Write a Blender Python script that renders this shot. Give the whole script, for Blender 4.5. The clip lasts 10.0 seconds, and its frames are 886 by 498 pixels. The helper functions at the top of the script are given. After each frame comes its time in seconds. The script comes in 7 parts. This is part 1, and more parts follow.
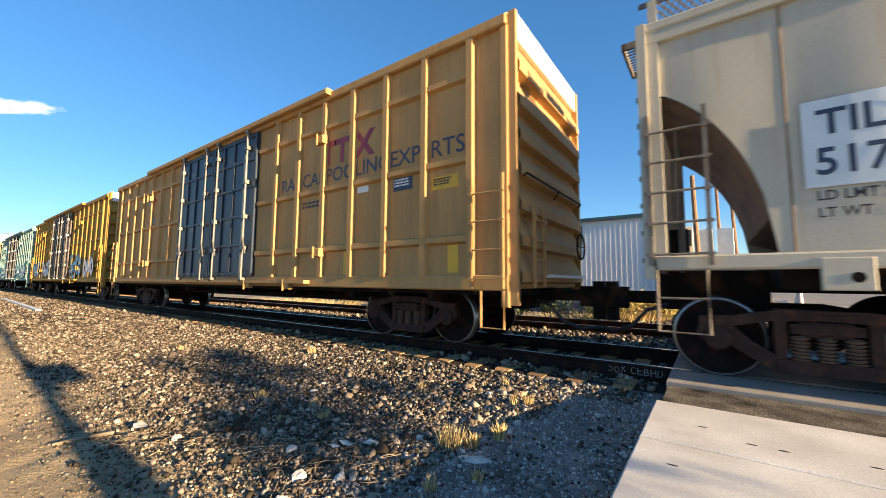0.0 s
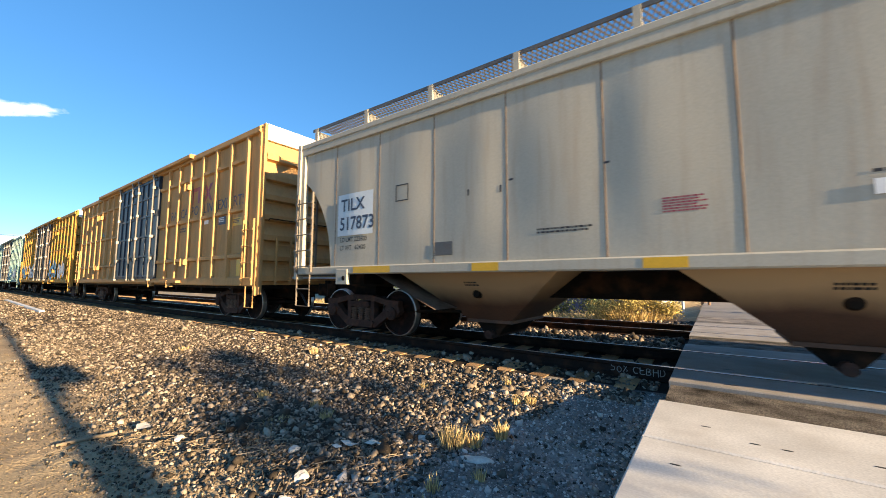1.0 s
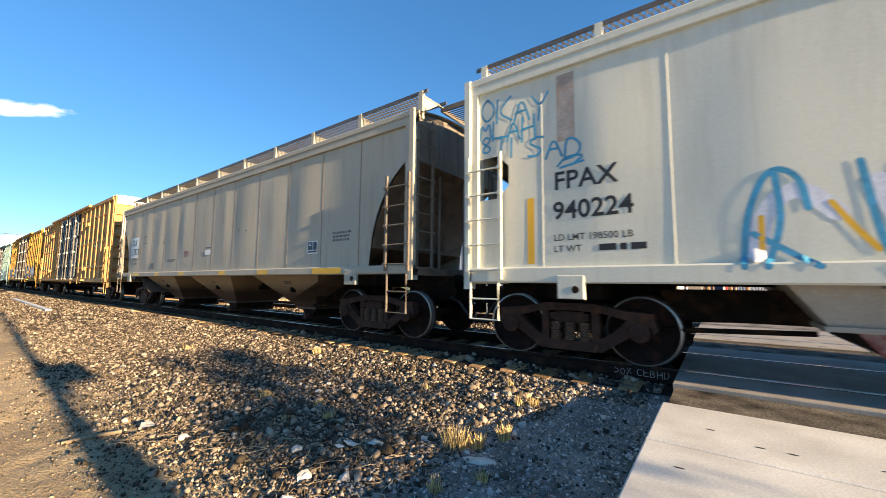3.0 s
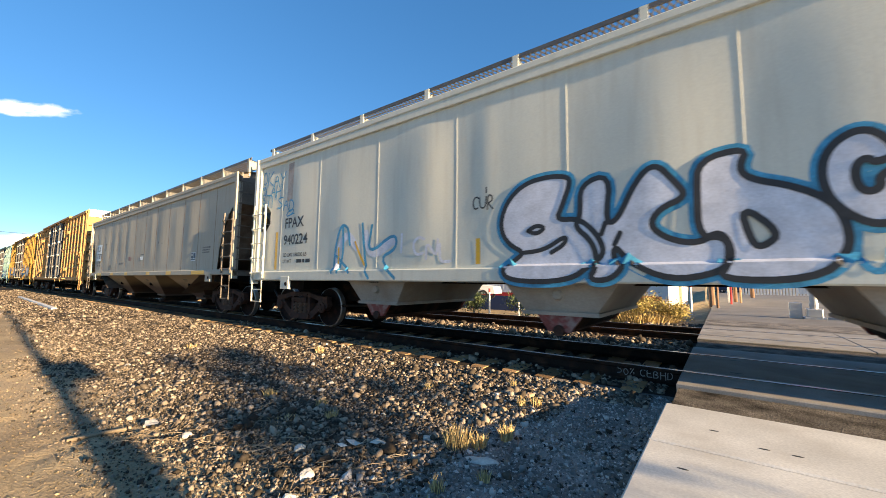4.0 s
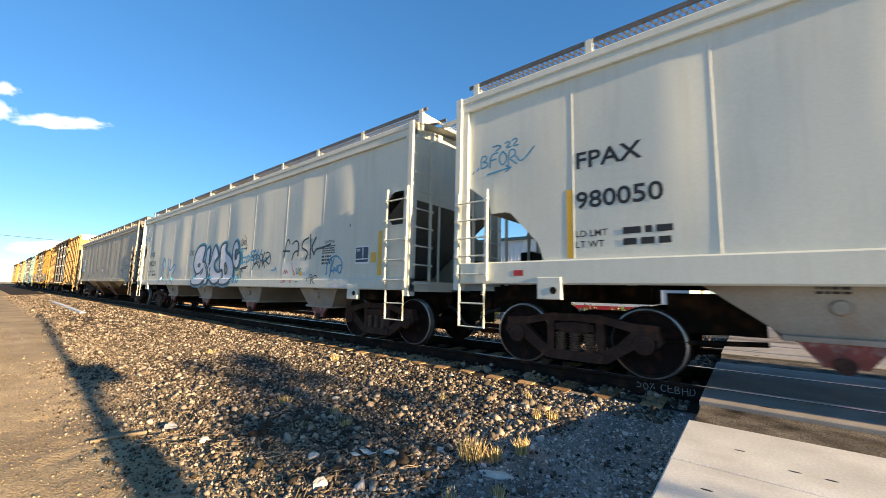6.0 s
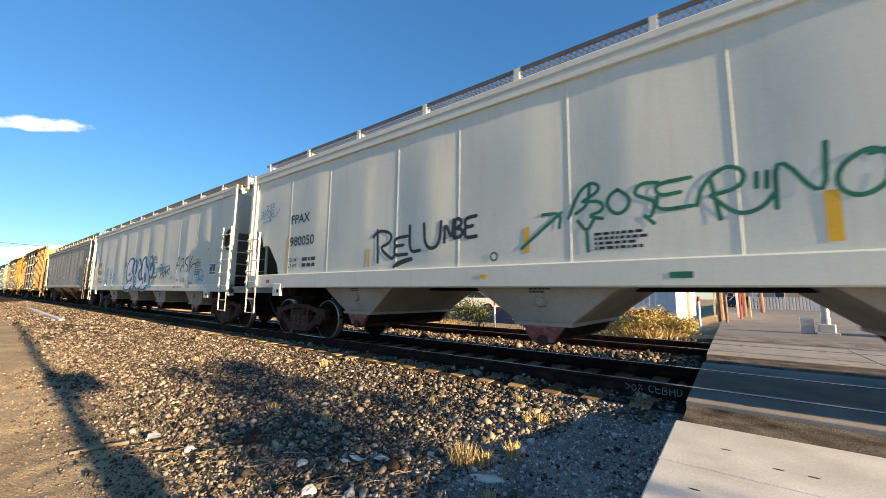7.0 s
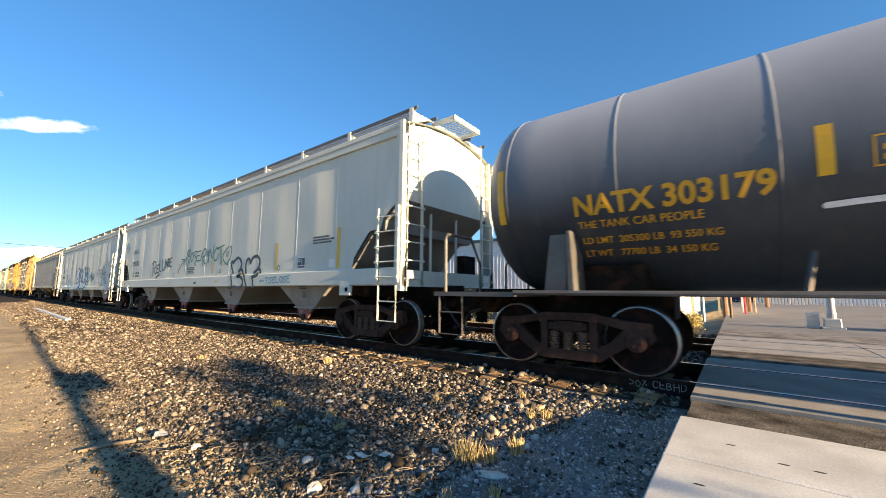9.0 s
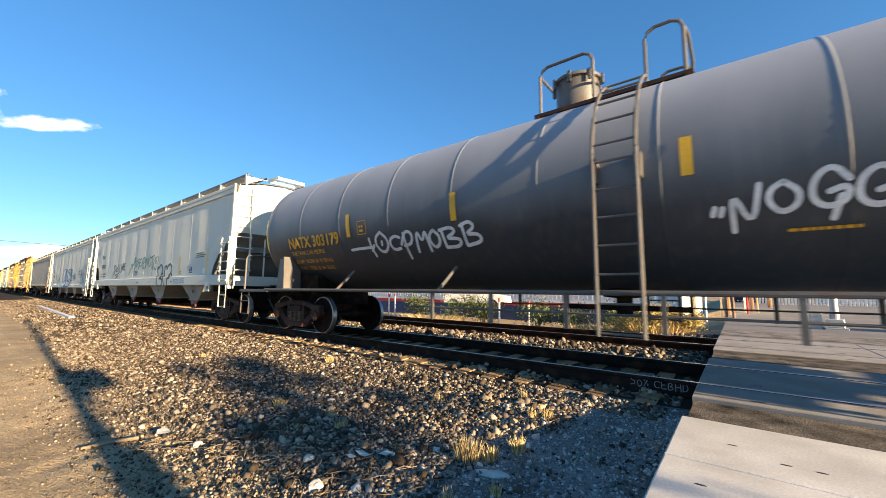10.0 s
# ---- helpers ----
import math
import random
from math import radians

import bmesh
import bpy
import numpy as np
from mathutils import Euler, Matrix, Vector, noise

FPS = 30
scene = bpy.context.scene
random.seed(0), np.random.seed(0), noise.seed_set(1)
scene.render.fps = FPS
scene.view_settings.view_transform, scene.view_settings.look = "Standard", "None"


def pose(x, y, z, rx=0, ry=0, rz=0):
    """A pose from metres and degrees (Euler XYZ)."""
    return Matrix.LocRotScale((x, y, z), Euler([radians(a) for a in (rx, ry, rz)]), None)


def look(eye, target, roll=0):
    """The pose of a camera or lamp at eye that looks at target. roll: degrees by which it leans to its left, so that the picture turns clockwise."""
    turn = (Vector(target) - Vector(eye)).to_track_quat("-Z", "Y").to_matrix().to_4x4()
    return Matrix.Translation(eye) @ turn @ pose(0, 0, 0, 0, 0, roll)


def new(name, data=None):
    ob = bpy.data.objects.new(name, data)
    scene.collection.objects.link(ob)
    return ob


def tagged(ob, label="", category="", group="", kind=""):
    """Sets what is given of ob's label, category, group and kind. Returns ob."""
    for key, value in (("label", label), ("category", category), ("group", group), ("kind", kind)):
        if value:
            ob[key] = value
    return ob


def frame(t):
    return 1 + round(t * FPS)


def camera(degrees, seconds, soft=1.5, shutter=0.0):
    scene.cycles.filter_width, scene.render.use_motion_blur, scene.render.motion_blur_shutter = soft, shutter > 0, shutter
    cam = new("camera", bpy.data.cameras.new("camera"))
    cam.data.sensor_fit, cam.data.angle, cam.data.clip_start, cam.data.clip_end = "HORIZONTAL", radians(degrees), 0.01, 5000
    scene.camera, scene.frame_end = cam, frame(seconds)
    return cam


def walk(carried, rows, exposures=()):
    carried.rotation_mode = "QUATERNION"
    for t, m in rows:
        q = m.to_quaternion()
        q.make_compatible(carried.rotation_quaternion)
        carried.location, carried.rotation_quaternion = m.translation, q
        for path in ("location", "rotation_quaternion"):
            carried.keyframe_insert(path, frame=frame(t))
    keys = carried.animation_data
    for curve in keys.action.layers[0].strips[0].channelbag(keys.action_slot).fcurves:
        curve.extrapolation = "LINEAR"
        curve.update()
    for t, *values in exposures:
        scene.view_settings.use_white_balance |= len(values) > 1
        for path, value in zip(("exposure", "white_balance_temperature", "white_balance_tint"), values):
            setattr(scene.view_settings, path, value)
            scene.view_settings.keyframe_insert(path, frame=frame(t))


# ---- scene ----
cam = camera(99.9, 10.0, soft=0.85, shutter=0.15)
EYE = Vector((0.0, -5.64, 1.078))
CAM_ROWS = [(0, 54.38, 5.01, 0.37), (0.5, 54.25, 5.06, 0.36), (1, 54.16, 5.02, 0.17), (1.5, 54.04, 5.00, 0.30), (2, 53.83, 5.08, 0.51), (2.5, 53.75, 5.12, 0.51), (4, 53.24, 5.08, 0.59), (4.5, 52.58, 5.09, 1.00), (5, 51.16, 5.46, 1.19), (5.5, 50.47, 6.15, 1.29), (7, 52.45, 7.05, 0.83), (7.5, 52.78, 7.21, 0.70), (8, 52.25, 6.96, 0.57), (8.5, 52.13, 6.72, 0.43), (9, 52.04, 6.63, 0.40), (9.5, 51.81, 6.57, 0.52), (10, 51.79, 6.49, 0.59)]
RUN = [(0, 0.00), (0.5, 3.47), (1, 6.92), (1.5, 10.36), (2, 13.85), (2.5, 17.31), (4, 27.41), (4.5, 30.68), (5, 33.96), (5.5, 37.25), (7, 47.30), (7.5, 50.75), (8, 54.23), (8.5, 57.73), (9, 61.22), (9.5, 64.79), (10, 68.40)]


def heading(pan, tilt):
    a, b = radians(pan), radians(tilt)
    return Vector((-math.cos(a) * math.cos(b), math.sin(a) * math.cos(b), math.sin(b)))


walk(cam, [(t, look(EYE, EYE + heading(pan, tilt), lean)) for t, pan, tilt, lean in CAM_ROWS],
     exposures=[(0, 1.5), (2, 1.58), (2.7, 1.55), (4, 1.4), (5, 1.43), (5.7, 1.46), (7, 1.33), (7.8, 1.35), (8.6, 1.45), (10, 1.47)])

# ---- light: a low sun almost along the track, and the evening sky ----
SUN_UP, SUN_SIDE = 11.0, 2.4
world = bpy.data.worlds.new("evening_sky")
scene.world = world
world.use_nodes = True
wn = world.node_tree.nodes
sky = wn.new("ShaderNodeTexSky")
sky.sky_type, sky.sun_disc = "NISHITA", False
sky.sun_elevation, sky.sun_rotation = radians(SUN_UP), radians(90 + SUN_SIDE)
sky.air_density, sky.dust_density, sky.ozone_density = 1.0, 0.1, 4.0
sky.altitude = 900.0
clear = wn.new("ShaderNodeHueSaturation")
clear.inputs["Saturation"].default_value = 1.27
clear.inputs["Hue"].default_value = 0.505
soft_sky = wn.new("ShaderNodeGamma")
soft_sky.inputs["Gamma"].default_value = 0.7
world.node_tree.links.new(sky.outputs[0], soft_sky.inputs["Color"])
world.node_tree.links.new(soft_sky.outputs[0], clear.inputs["Color"])
world.node_tree.links.new(clear.outputs[0], wn["Background"].inputs[0])
wn["Background"].inputs[1].default_value = 0.137
sun = new("sun", bpy.data.lights.new("sun", "SUN"))
sun.data.energy, sun.data.angle, sun.data.color = 6.4, radians(0.53), (1.0, 0.74, 0.45)
sun_way = Vector((math.cos(radians(SUN_SIDE)), -math.sin(radians(SUN_SIDE)), math.tan(radians(SUN_UP))))
sun.matrix_world = look(sun_way * 50, (0, 0, 0))


# ---- materials ----
def material(name, colour, rough=0.6, metal=0.0, vary=0.15, scale=3.0, fine=40.0, bump=0.1, stain=None, stain_amount=0.0,
             streak=False, by_object=0.0, by_island=0.0, second=None, gloss=0.5, relief=0.01, upper_tint=None):
    """A painted, stony or rusty surface: two scales of variation, fine relief, and stains of a second colour."""
    m = bpy.data.materials.new(name)
    m.use_nodes = True
    nt = m.node_tree
    n, l = nt.nodes, nt.links
    b = n["Principled BSDF"]
    b.inputs["Roughness"].default_value, b.inputs["Metallic"].default_value = rough, metal
    b.inputs["Specular IOR Level"].default_value = gloss
    tc = n.new("ShaderNodeTexCoord")

    def noise_tex(s, stretch=(1, 1, 1), detail=4.0):
        mp = n.new("ShaderNodeMapping")
        mp.inputs["Scale"].default_value = stretch
        l.new(tc.outputs["Object"], mp.inputs["Vector"])
        t = n.new("ShaderNodeTexNoise")
        t.inputs["Scale"].default_value, t.inputs["Detail"].default_value = s, detail
        l.new(mp.outputs[0], t.inputs["Vector"])
        return t.outputs["Fac"]

    def mix(fac, a, c, kind="MIX"):
        x = n.new("ShaderNodeMix")
        x.data_type, x.blend_type = "RGBA", kind
        for sock, v in ((x.inputs["Factor"], fac), (x.inputs["A"], a), (x.inputs["B"], c)):
            if isinstance(v, bpy.types.NodeSocket):
                l.new(v, sock)
            else:
                sock.default_value = v if isinstance(v, (int, float)) else (*v, 1.0)
        return x.outputs["Result"]

    def span(fac, a, c, lo, hi):
        r = n.new("ShaderNodeMapRange")
        for i, v in enumerate((a, c, lo, hi)):
            r.inputs[i + 1].default_value = v
        l.new(fac, r.inputs[0])
        return r.outputs[0]

    col = colour
    if second:
        col = mix(span(noise_tex(scale * 0.6, detail=2.0), 0.42, 0.6, 0.0, 1.0), colour, second)
    big = span(noise_tex(scale), 0.3, 0.7, 1.0 - vary, 1.0 + vary * 0.5)
    small = span(noise_tex(fine), 0.3, 0.7, 1.0 - vary * 0.7, 1.0 + vary * 0.4)
    g = n.new("ShaderNodeMath")
    g.operation = "MULTIPLY"
    l.new(big, g.inputs[0])
    l.new(small, g.inputs[1])
    val = g.outputs[0]
    if by_object or by_island:
        src = n.new("ShaderNodeObjectInfo").outputs["Random"] if by_object else n.new("ShaderNodeNewGeometry").outputs["Random Per Island"]
        k = by_object or by_island
        h = n.new("ShaderNodeMath")
        h.operation = "MULTIPLY"
        l.new(val, h.inputs[0])
        if by_island:
            pw = n.new("ShaderNodeMath")
            pw.operation, pw.inputs[1].default_value = "POWER", 2.2
            l.new(src, pw.inputs[0])
            src = pw.outputs[0]
        l.new(span(src, 0, 1, 1 - k, 1 + k * (2.0 if by_island else 1.0)), h.inputs[1])
        val = h.outputs[0]
    comb = n.new("ShaderNodeCombineColor")
    for i in range(3):
        l.new(val, comb.inputs[i])
    col = mix(1.0, col, comb.outputs[0], "MULTIPLY")
    if stain:
        f = noise_tex(2.2 if streak else scale * 1.7, (4, 4, 0.35) if streak else (1, 1, 1), 6.0)
        col = mix(span(f, 0.5, 0.72, 0.0, stain_amount), col, stain)
    # Mixes a second colour in with height: chute wear, tank dust and painted sheen.
    if upper_tint:
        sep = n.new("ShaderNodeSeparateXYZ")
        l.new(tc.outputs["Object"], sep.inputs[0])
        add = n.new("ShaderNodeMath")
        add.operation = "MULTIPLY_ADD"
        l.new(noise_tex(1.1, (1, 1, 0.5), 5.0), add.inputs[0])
        add.inputs[1].default_value = upper_tint[3]
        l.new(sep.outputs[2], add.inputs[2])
        col = mix(span(add.outputs[0], upper_tint[1], upper_tint[2], 0.0, upper_tint[4]), col, upper_tint[0])
    l.new(col, b.inputs["Base Color"])
    if bump:
        bp = n.new("ShaderNodeBump")
        bp.inputs["Strength"].default_value, bp.inputs["Distance"].default_value = bump, relief
        l.new(noise_tex(fine, detail=7.0), bp.inputs["Height"])
        l.new(bp.outputs[0], b.inputs["Normal"])
    return m


RUST, DUST = (0.16, 0.07, 0.03), (0.22, 0.17, 0.12)
BOX_YELLOW = material("yellow_box_car_paint", (0.50, 0.295, 0.115), 0.7, vary=0.14, scale=0.8, stain=(0.22, 0.13, 0.06), stain_amount=0.3, streak=True, gloss=0.2)
BOX_YELLOW2 = material("worn_yellow_box_car_paint", (0.44, 0.255, 0.055), 0.7, vary=0.25, scale=0.8, stain=(0.2, 0.12, 0.06), stain_amount=0.5, streak=True, gloss=0.2)
BOX_TEAL = material("faded_teal_box_car_paint", (0.22, 0.36, 0.34), 0.7, vary=0.25, scale=0.8, stain=(0.5, 0.35, 0.2), stain_amount=0.5, streak=True, gloss=0.2)
BOX_TAN = material("faded_tan_box_car_paint", (0.5, 0.33, 0.16), 0.7, vary=0.25, scale=0.8, stain=(0.2, 0.12, 0.06), stain_amount=0.5, streak=True, gloss=0.2)
DOOR_BLUE = material("dark_blue_door_paint", (0.018, 0.034, 0.058), 0.45, vary=0.25, scale=1.2, stain=(0.1, 0.09, 0.08), stain_amount=0.4, streak=True)
DOOR_BROWN = material("dark_brown_door_paint", (0.11, 0.07, 0.045), 0.5, vary=0.25, scale=1.2, stain=(0.2, 0.15, 0.08), stain_amount=0.4, streak=True)
GALV = material("galvanised_roof_sheet", (0.72, 0.72, 0.70), 0.5, 0.1, vary=0.1, scale=1.0)
ROD = material("galvanised_rod", (0.22, 0.20, 0.17), 0.45, 0.4, vary=0.2)
GREY_OLD = material("weathered_tan_grey_paint", (0.475, 0.445, 0.36), 0.8, vary=0.10, scale=0.5, stain=(0.36, 0.28, 0.20), stain_amount=0.4, streak=True, gloss=0.2)
GREY_MID = material("light_grey_hopper_paint", (0.67, 0.665, 0.565), 0.6, vary=0.08, scale=0.5, stain=(0.52, 0.49, 0.40), stain_amount=0.4, streak=True, gloss=0.25)
GREY_NEW = material("pale_grey_hopper_paint", (0.65, 0.665, 0.585), 0.6, vary=0.07, scale=0.5, stain=(0.53, 0.52, 0.43), stain_amount=0.35, streak=True, gloss=0.25)
SEAM_RUST = material("rust_streaked_seam", (0.26, 0.19, 0.13), 0.8, vary=0.3, scale=3.0, stain=(0.14, 0.08, 0.05), stain_amount=0.6, gloss=0.15)
# Grime on the car ends, darkened further for the next car's shade.
END_GRIME_SHADE = material("grimy_shaded_end_paint", (0.21, 0.18, 0.145), 0.75, vary=0.25, scale=1.5, stain=(0.09, 0.06, 0.04), stain_amount=0.6, streak=True, gloss=0.2)
GRIME = material("grimy_underframe_steel", (0.013, 0.011, 0.009), 0.75, vary=0.35, scale=2.0, stain=RUST, stain_amount=0.3, gloss=0.06)
HOPPER_TAN = material("dusty_hopper_chute_paint", (0.10, 0.05, 0.028), 0.65, vary=0.25, scale=1.2, stain=(0.05, 0.028, 0.018), stain_amount=0.7, upper_tint=((0.40, 0.275, 0.145), 0.92, 1.2, 0.35, 0.95))
# Rust, with the shade under the overhang mixed into the colour.
SLOPE_DARK = material("rusty_shaded_slope_sheet", (0.19, 0.14, 0.10), 0.75, vary=0.3, scale=1.5, stain=(0.05, 0.03, 0.02), stain_amount=0.7, gloss=0.2)
# Body grey, darkened for the shade on the slope's underside.
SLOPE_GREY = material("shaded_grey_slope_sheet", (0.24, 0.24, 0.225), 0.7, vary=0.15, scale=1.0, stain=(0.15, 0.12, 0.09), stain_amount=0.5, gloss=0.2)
HOPPER_GREY = material("dusty_grey_chute_paint", (0.33, 0.30, 0.25), 0.6, vary=0.2, scale=1.2, stain=(0.22, 0.14, 0.09), stain_amount=0.5)
CHUTE_RED = material("faded_red_gate_paint", (0.22, 0.045, 0.035), 0.6, vary=0.3, scale=5.0, stain=(0.35, 0.31, 0.27), stain_amount=0.7)
TRUCK = material("rusty_cast_steel", (0.055, 0.032, 0.025), 0.8, vary=0.35, scale=4.0, bump=0.3, stain=(0.13, 0.055, 0.03), stain_amount=0.6, gloss=0.2)
SPRING = material("pale_rusted_spring_steel", (0.10, 0.06, 0.04), 0.6, 0.2, vary=0.3, scale=6.0, stain=(0.15, 0.07, 0.03), stain_amount=0.5)
WHEEL = material("dark_wheel_steel", (0.016, 0.011, 0.01), 0.8, 0.0, vary=0.3, scale=3.0, stain=(0.09, 0.03, 0.02), stain_amount=0.5, gloss=0.12)
TREAD = material("polished_wheel_rim", (0.42, 0.41, 0.40), 0.35, 0.8, vary=0.15, scale=8.0)
# Dusty black; pale sky sheen painted into the upper half.
TANK_BLACK = material("dusty_skylit_black_tank_paint", (0.032, 0.04, 0.052), 0.5, vary=0.15, scale=0.5, stain=(0.08, 0.078, 0.07), stain_amount=0.35, streak=True, upper_tint=((0.36, 0.385, 0.42), 2.4, 4.1, 0.6, 0.9))
TANK_STEEL = material("grey_tank_fitting_paint", (0.13, 0.125, 0.115), 0.5, 0.2, vary=0.2, scale=3.0, stain=RUST, stain_amount=0.3)
YELLOW_TAPE = material("yellow_reflective_tape", (0.75, 0.42, 0.02), 0.4, vary=0.1)
WHITE = material("white_decal", (0.78, 0.78, 0.75), 0.5, vary=0.08)
PALE_BLUE = material("pale_number_patch", (0.62, 0.68, 0.70), 0.5, vary=0.08)
NAVY = material("navy_lettering", (0.03, 0.05, 0.09), 0.5, vary=0.1)
BLACK = material("black_marking", (0.02, 0.02, 0.022), 0.5, vary=0.2)
MAROON = material("maroon_marking", (0.28, 0.03, 0.06), 0.5, vary=0.15)
RED = material("red_marking", (0.5, 0.03, 0.03), 0.5, vary=0.15)
SPRAY_BLUE = material("blue_spray_paint", (0.06, 0.32, 0.52), 0.5, vary=0.3, scale=6.0)
SPRAY_LILAC = material("pale_lilac_spray_paint", (0.66, 0.68, 0.75), 0.5, vary=0.18, scale=5.0)
SPRAY_GREEN = material("green_spray_paint", (0.02, 0.17, 0.10), 0.5, vary=0.3, scale=6.0)
SPRAY_WHITE = material("white_spray_paint", (0.72, 0.73, 0.74), 0.5, vary=0.2, scale=6.0)
SPRAY_BLACK = material("black_spray_paint", (0.028, 0.028, 0.03), 0.5, vary=0.3, scale=6.0)
TANK_YELLOW = material("yellow_lettering", (0.70, 0.36, 0.02), 0.5, vary=0.12)
GREY_PATCH = material("pale_overpaint", (0.68, 0.68, 0.62), 0.5, vary=0.1, scale=2.0)
RUST_SMEAR = material("faded_rust_smear", (0.52, 0.42, 0.34), 0.6, vary=0.3, scale=4.0, stain=(0.45, 0.28, 0.18), stain_amount=0.8)
RAIL_BROWN = material("rusty_rail_side", (0.025, 0.017, 0.014), 0.8, vary=0.3, scale=2.0, stain=(0.13, 0.06, 0.03), stain_amount=0.5, gloss=0.08)
RAIL_HEAD = material("polished_rail_head", (0.33, 0.33, 0.34), 0.3, 0.9, vary=0.2, scale=2.0)
TIE = material("weathered_timber_tie", (0.42, 0.26, 0.13), 0.9, vary=0.35, scale=3.0, bump=0.6, by_object=0.3, gloss=0.12)
CONCRETE = material("pale_crossing_concrete", (0.66, 0.635, 0.57), 0.85, vary=0.2, scale=1.5, fine=60.0, bump=0.08, stain=(0.45, 0.41, 0.35), stain_amount=0.5)
# Dirty concrete, darkened further for the train's shade over the panels.
PANEL = material("dirty_shaded_crossing_panel", (0.34, 0.31, 0.27), 0.9, vary=0.25, scale=1.8, fine=70.0, bump=0.15, stain=(0.25, 0.21, 0.165), stain_amount=0.7)
ASPHALT = material("aged_coarse_asphalt", (0.17, 0.15, 0.125), 0.9, vary=0.9, scale=3.0, fine=75.0, bump=1.0, relief=0.03, gloss=0.12)
ROAD = material("road_asphalt", (0.20, 0.185, 0.165), 0.9, vary=0.25, scale=0.6, fine=60.0, bump=0.3)
STONE = material("mixed_ballast_stone", (0.20, 0.16, 0.118), 0.85, vary=0.25, scale=8.0, by_island=0.75, bump=0.3, gloss=0.1)
GRAVEL_BED = material("grey_gravel_bed", (0.27, 0.245, 0.215), 0.95, vary=0.5, scale=2.0, fine=90.0, bump=0.8, relief=0.015, gloss=0.1)
CLOD = material("sandy_clod", (0.27, 0.205, 0.125), 0.95, vary=0.25, scale=8.0, by_island=0.5, bump=0.2, gloss=0.1)
GRAVEL_GREY = material("grey_crushed_gravel", (0.36, 0.325, 0.285), 0.85, vary=0.2, scale=8.0, by_island=0.5, bump=0.2, gloss=0.12)
# Dark soil, with the shade in gaps between stones put in its colour.
TRACKBED = material("dark_soil_gap_shade", (0.055, 0.044, 0.034), 0.95, vary=0.4, scale=1.5, fine=50.0, bump=0.8, gloss=0.08)
CHALK = material("dull_chalk_marking", (0.30, 0.29, 0.27), 0.8, vary=0.3)
STONE_PALE = material("pale_limestone", (0.62, 0.58, 0.50), 0.85, vary=0.2, scale=9.0, fine=60.0, bump=0.5)
STONE_OCHRE = material("ochre_stone", (0.50, 0.33, 0.19), 0.85, vary=0.2, scale=9.0, fine=60.0, bump=0.5)
GROUND = material("sandy_gravel_ground", (0.42, 0.325, 0.195), 0.95, vary=0.35, scale=0.9, fine=45.0, bump=1.0, relief=0.025, second=(0.44, 0.335, 0.205), stain=(0.27, 0.205, 0.135), stain_amount=0.5, gloss=0.12)
STRAW = material("dry_straw_grass", (0.62, 0.46, 0.2), 0.8, vary=0.2, scale=6.0, by_island=0.35, bump=0)
TWIG = material("dry_grey_twig", (0.30, 0.225, 0.14), 0.85, vary=0.25, scale=9.0, by_island=0.5, bump=0)
LEAF = material("dusty_green_leaf", (0.085, 0.115, 0.035), 0.7, vary=0.2, scale=5.0, by_island=0.5, bump=0)
STRAW_LEAF = material("yellow_green_bush_leaf", (0.46, 0.36, 0.11), 0.8, vary=0.2, scale=5.0, by_island=0.4, bump=0)
WOOD_POLE = material("weathered_pole_wood", (0.30, 0.17, 0.09), 0.85, vary=0.3, scale=3.0, bump=0.3)
SIGNAL_GREY = material("aluminium_signal_paint", (0.62, 0.62, 0.60), 0.4, 0.4, vary=0.1)
WALL_WHITE = material("white_painted_siding", (0.74, 0.74, 0.73), 0.7, vary=0.06, scale=0.5)
WALL_BLUE = material("dark_blue_painted_siding", (0.025, 0.05, 0.13), 0.6, vary=0.15, scale=0.6)
WALL_TAN = material("tan_stucco", (0.46, 0.36, 0.25), 0.85, vary=0.12, scale=0.6)
ROOF_TEAL = material("teal_metal_trim", (0.05, 0.10, 0.12), 0.5, vary=0.15)
COOLER = material("beige_cooler_cabinet", (0.62, 0.52, 0.34), 0.6, vary=0.12)
GLASS_DARK = material("dark_window_glass", (0.02, 0.025, 0.03), 0.1, vary=0.1, bump=0)


def glowing(name, colour, strength):
    m = bpy.data.materials.new(name)
    m.use_nodes = True
    b = m.node_tree.nodes["Principled BSDF"]
    b.inputs["Base Color"].default_value = (*colour, 1)
    b.inputs["Emission Color"].default_value = (*colour, 1)
    b.inputs["Emission Strength"].default_value = strength
    return m


LAMP_RED = glowing("lit_red_lens", (1.0, 0.02, 0.02), 3.0)


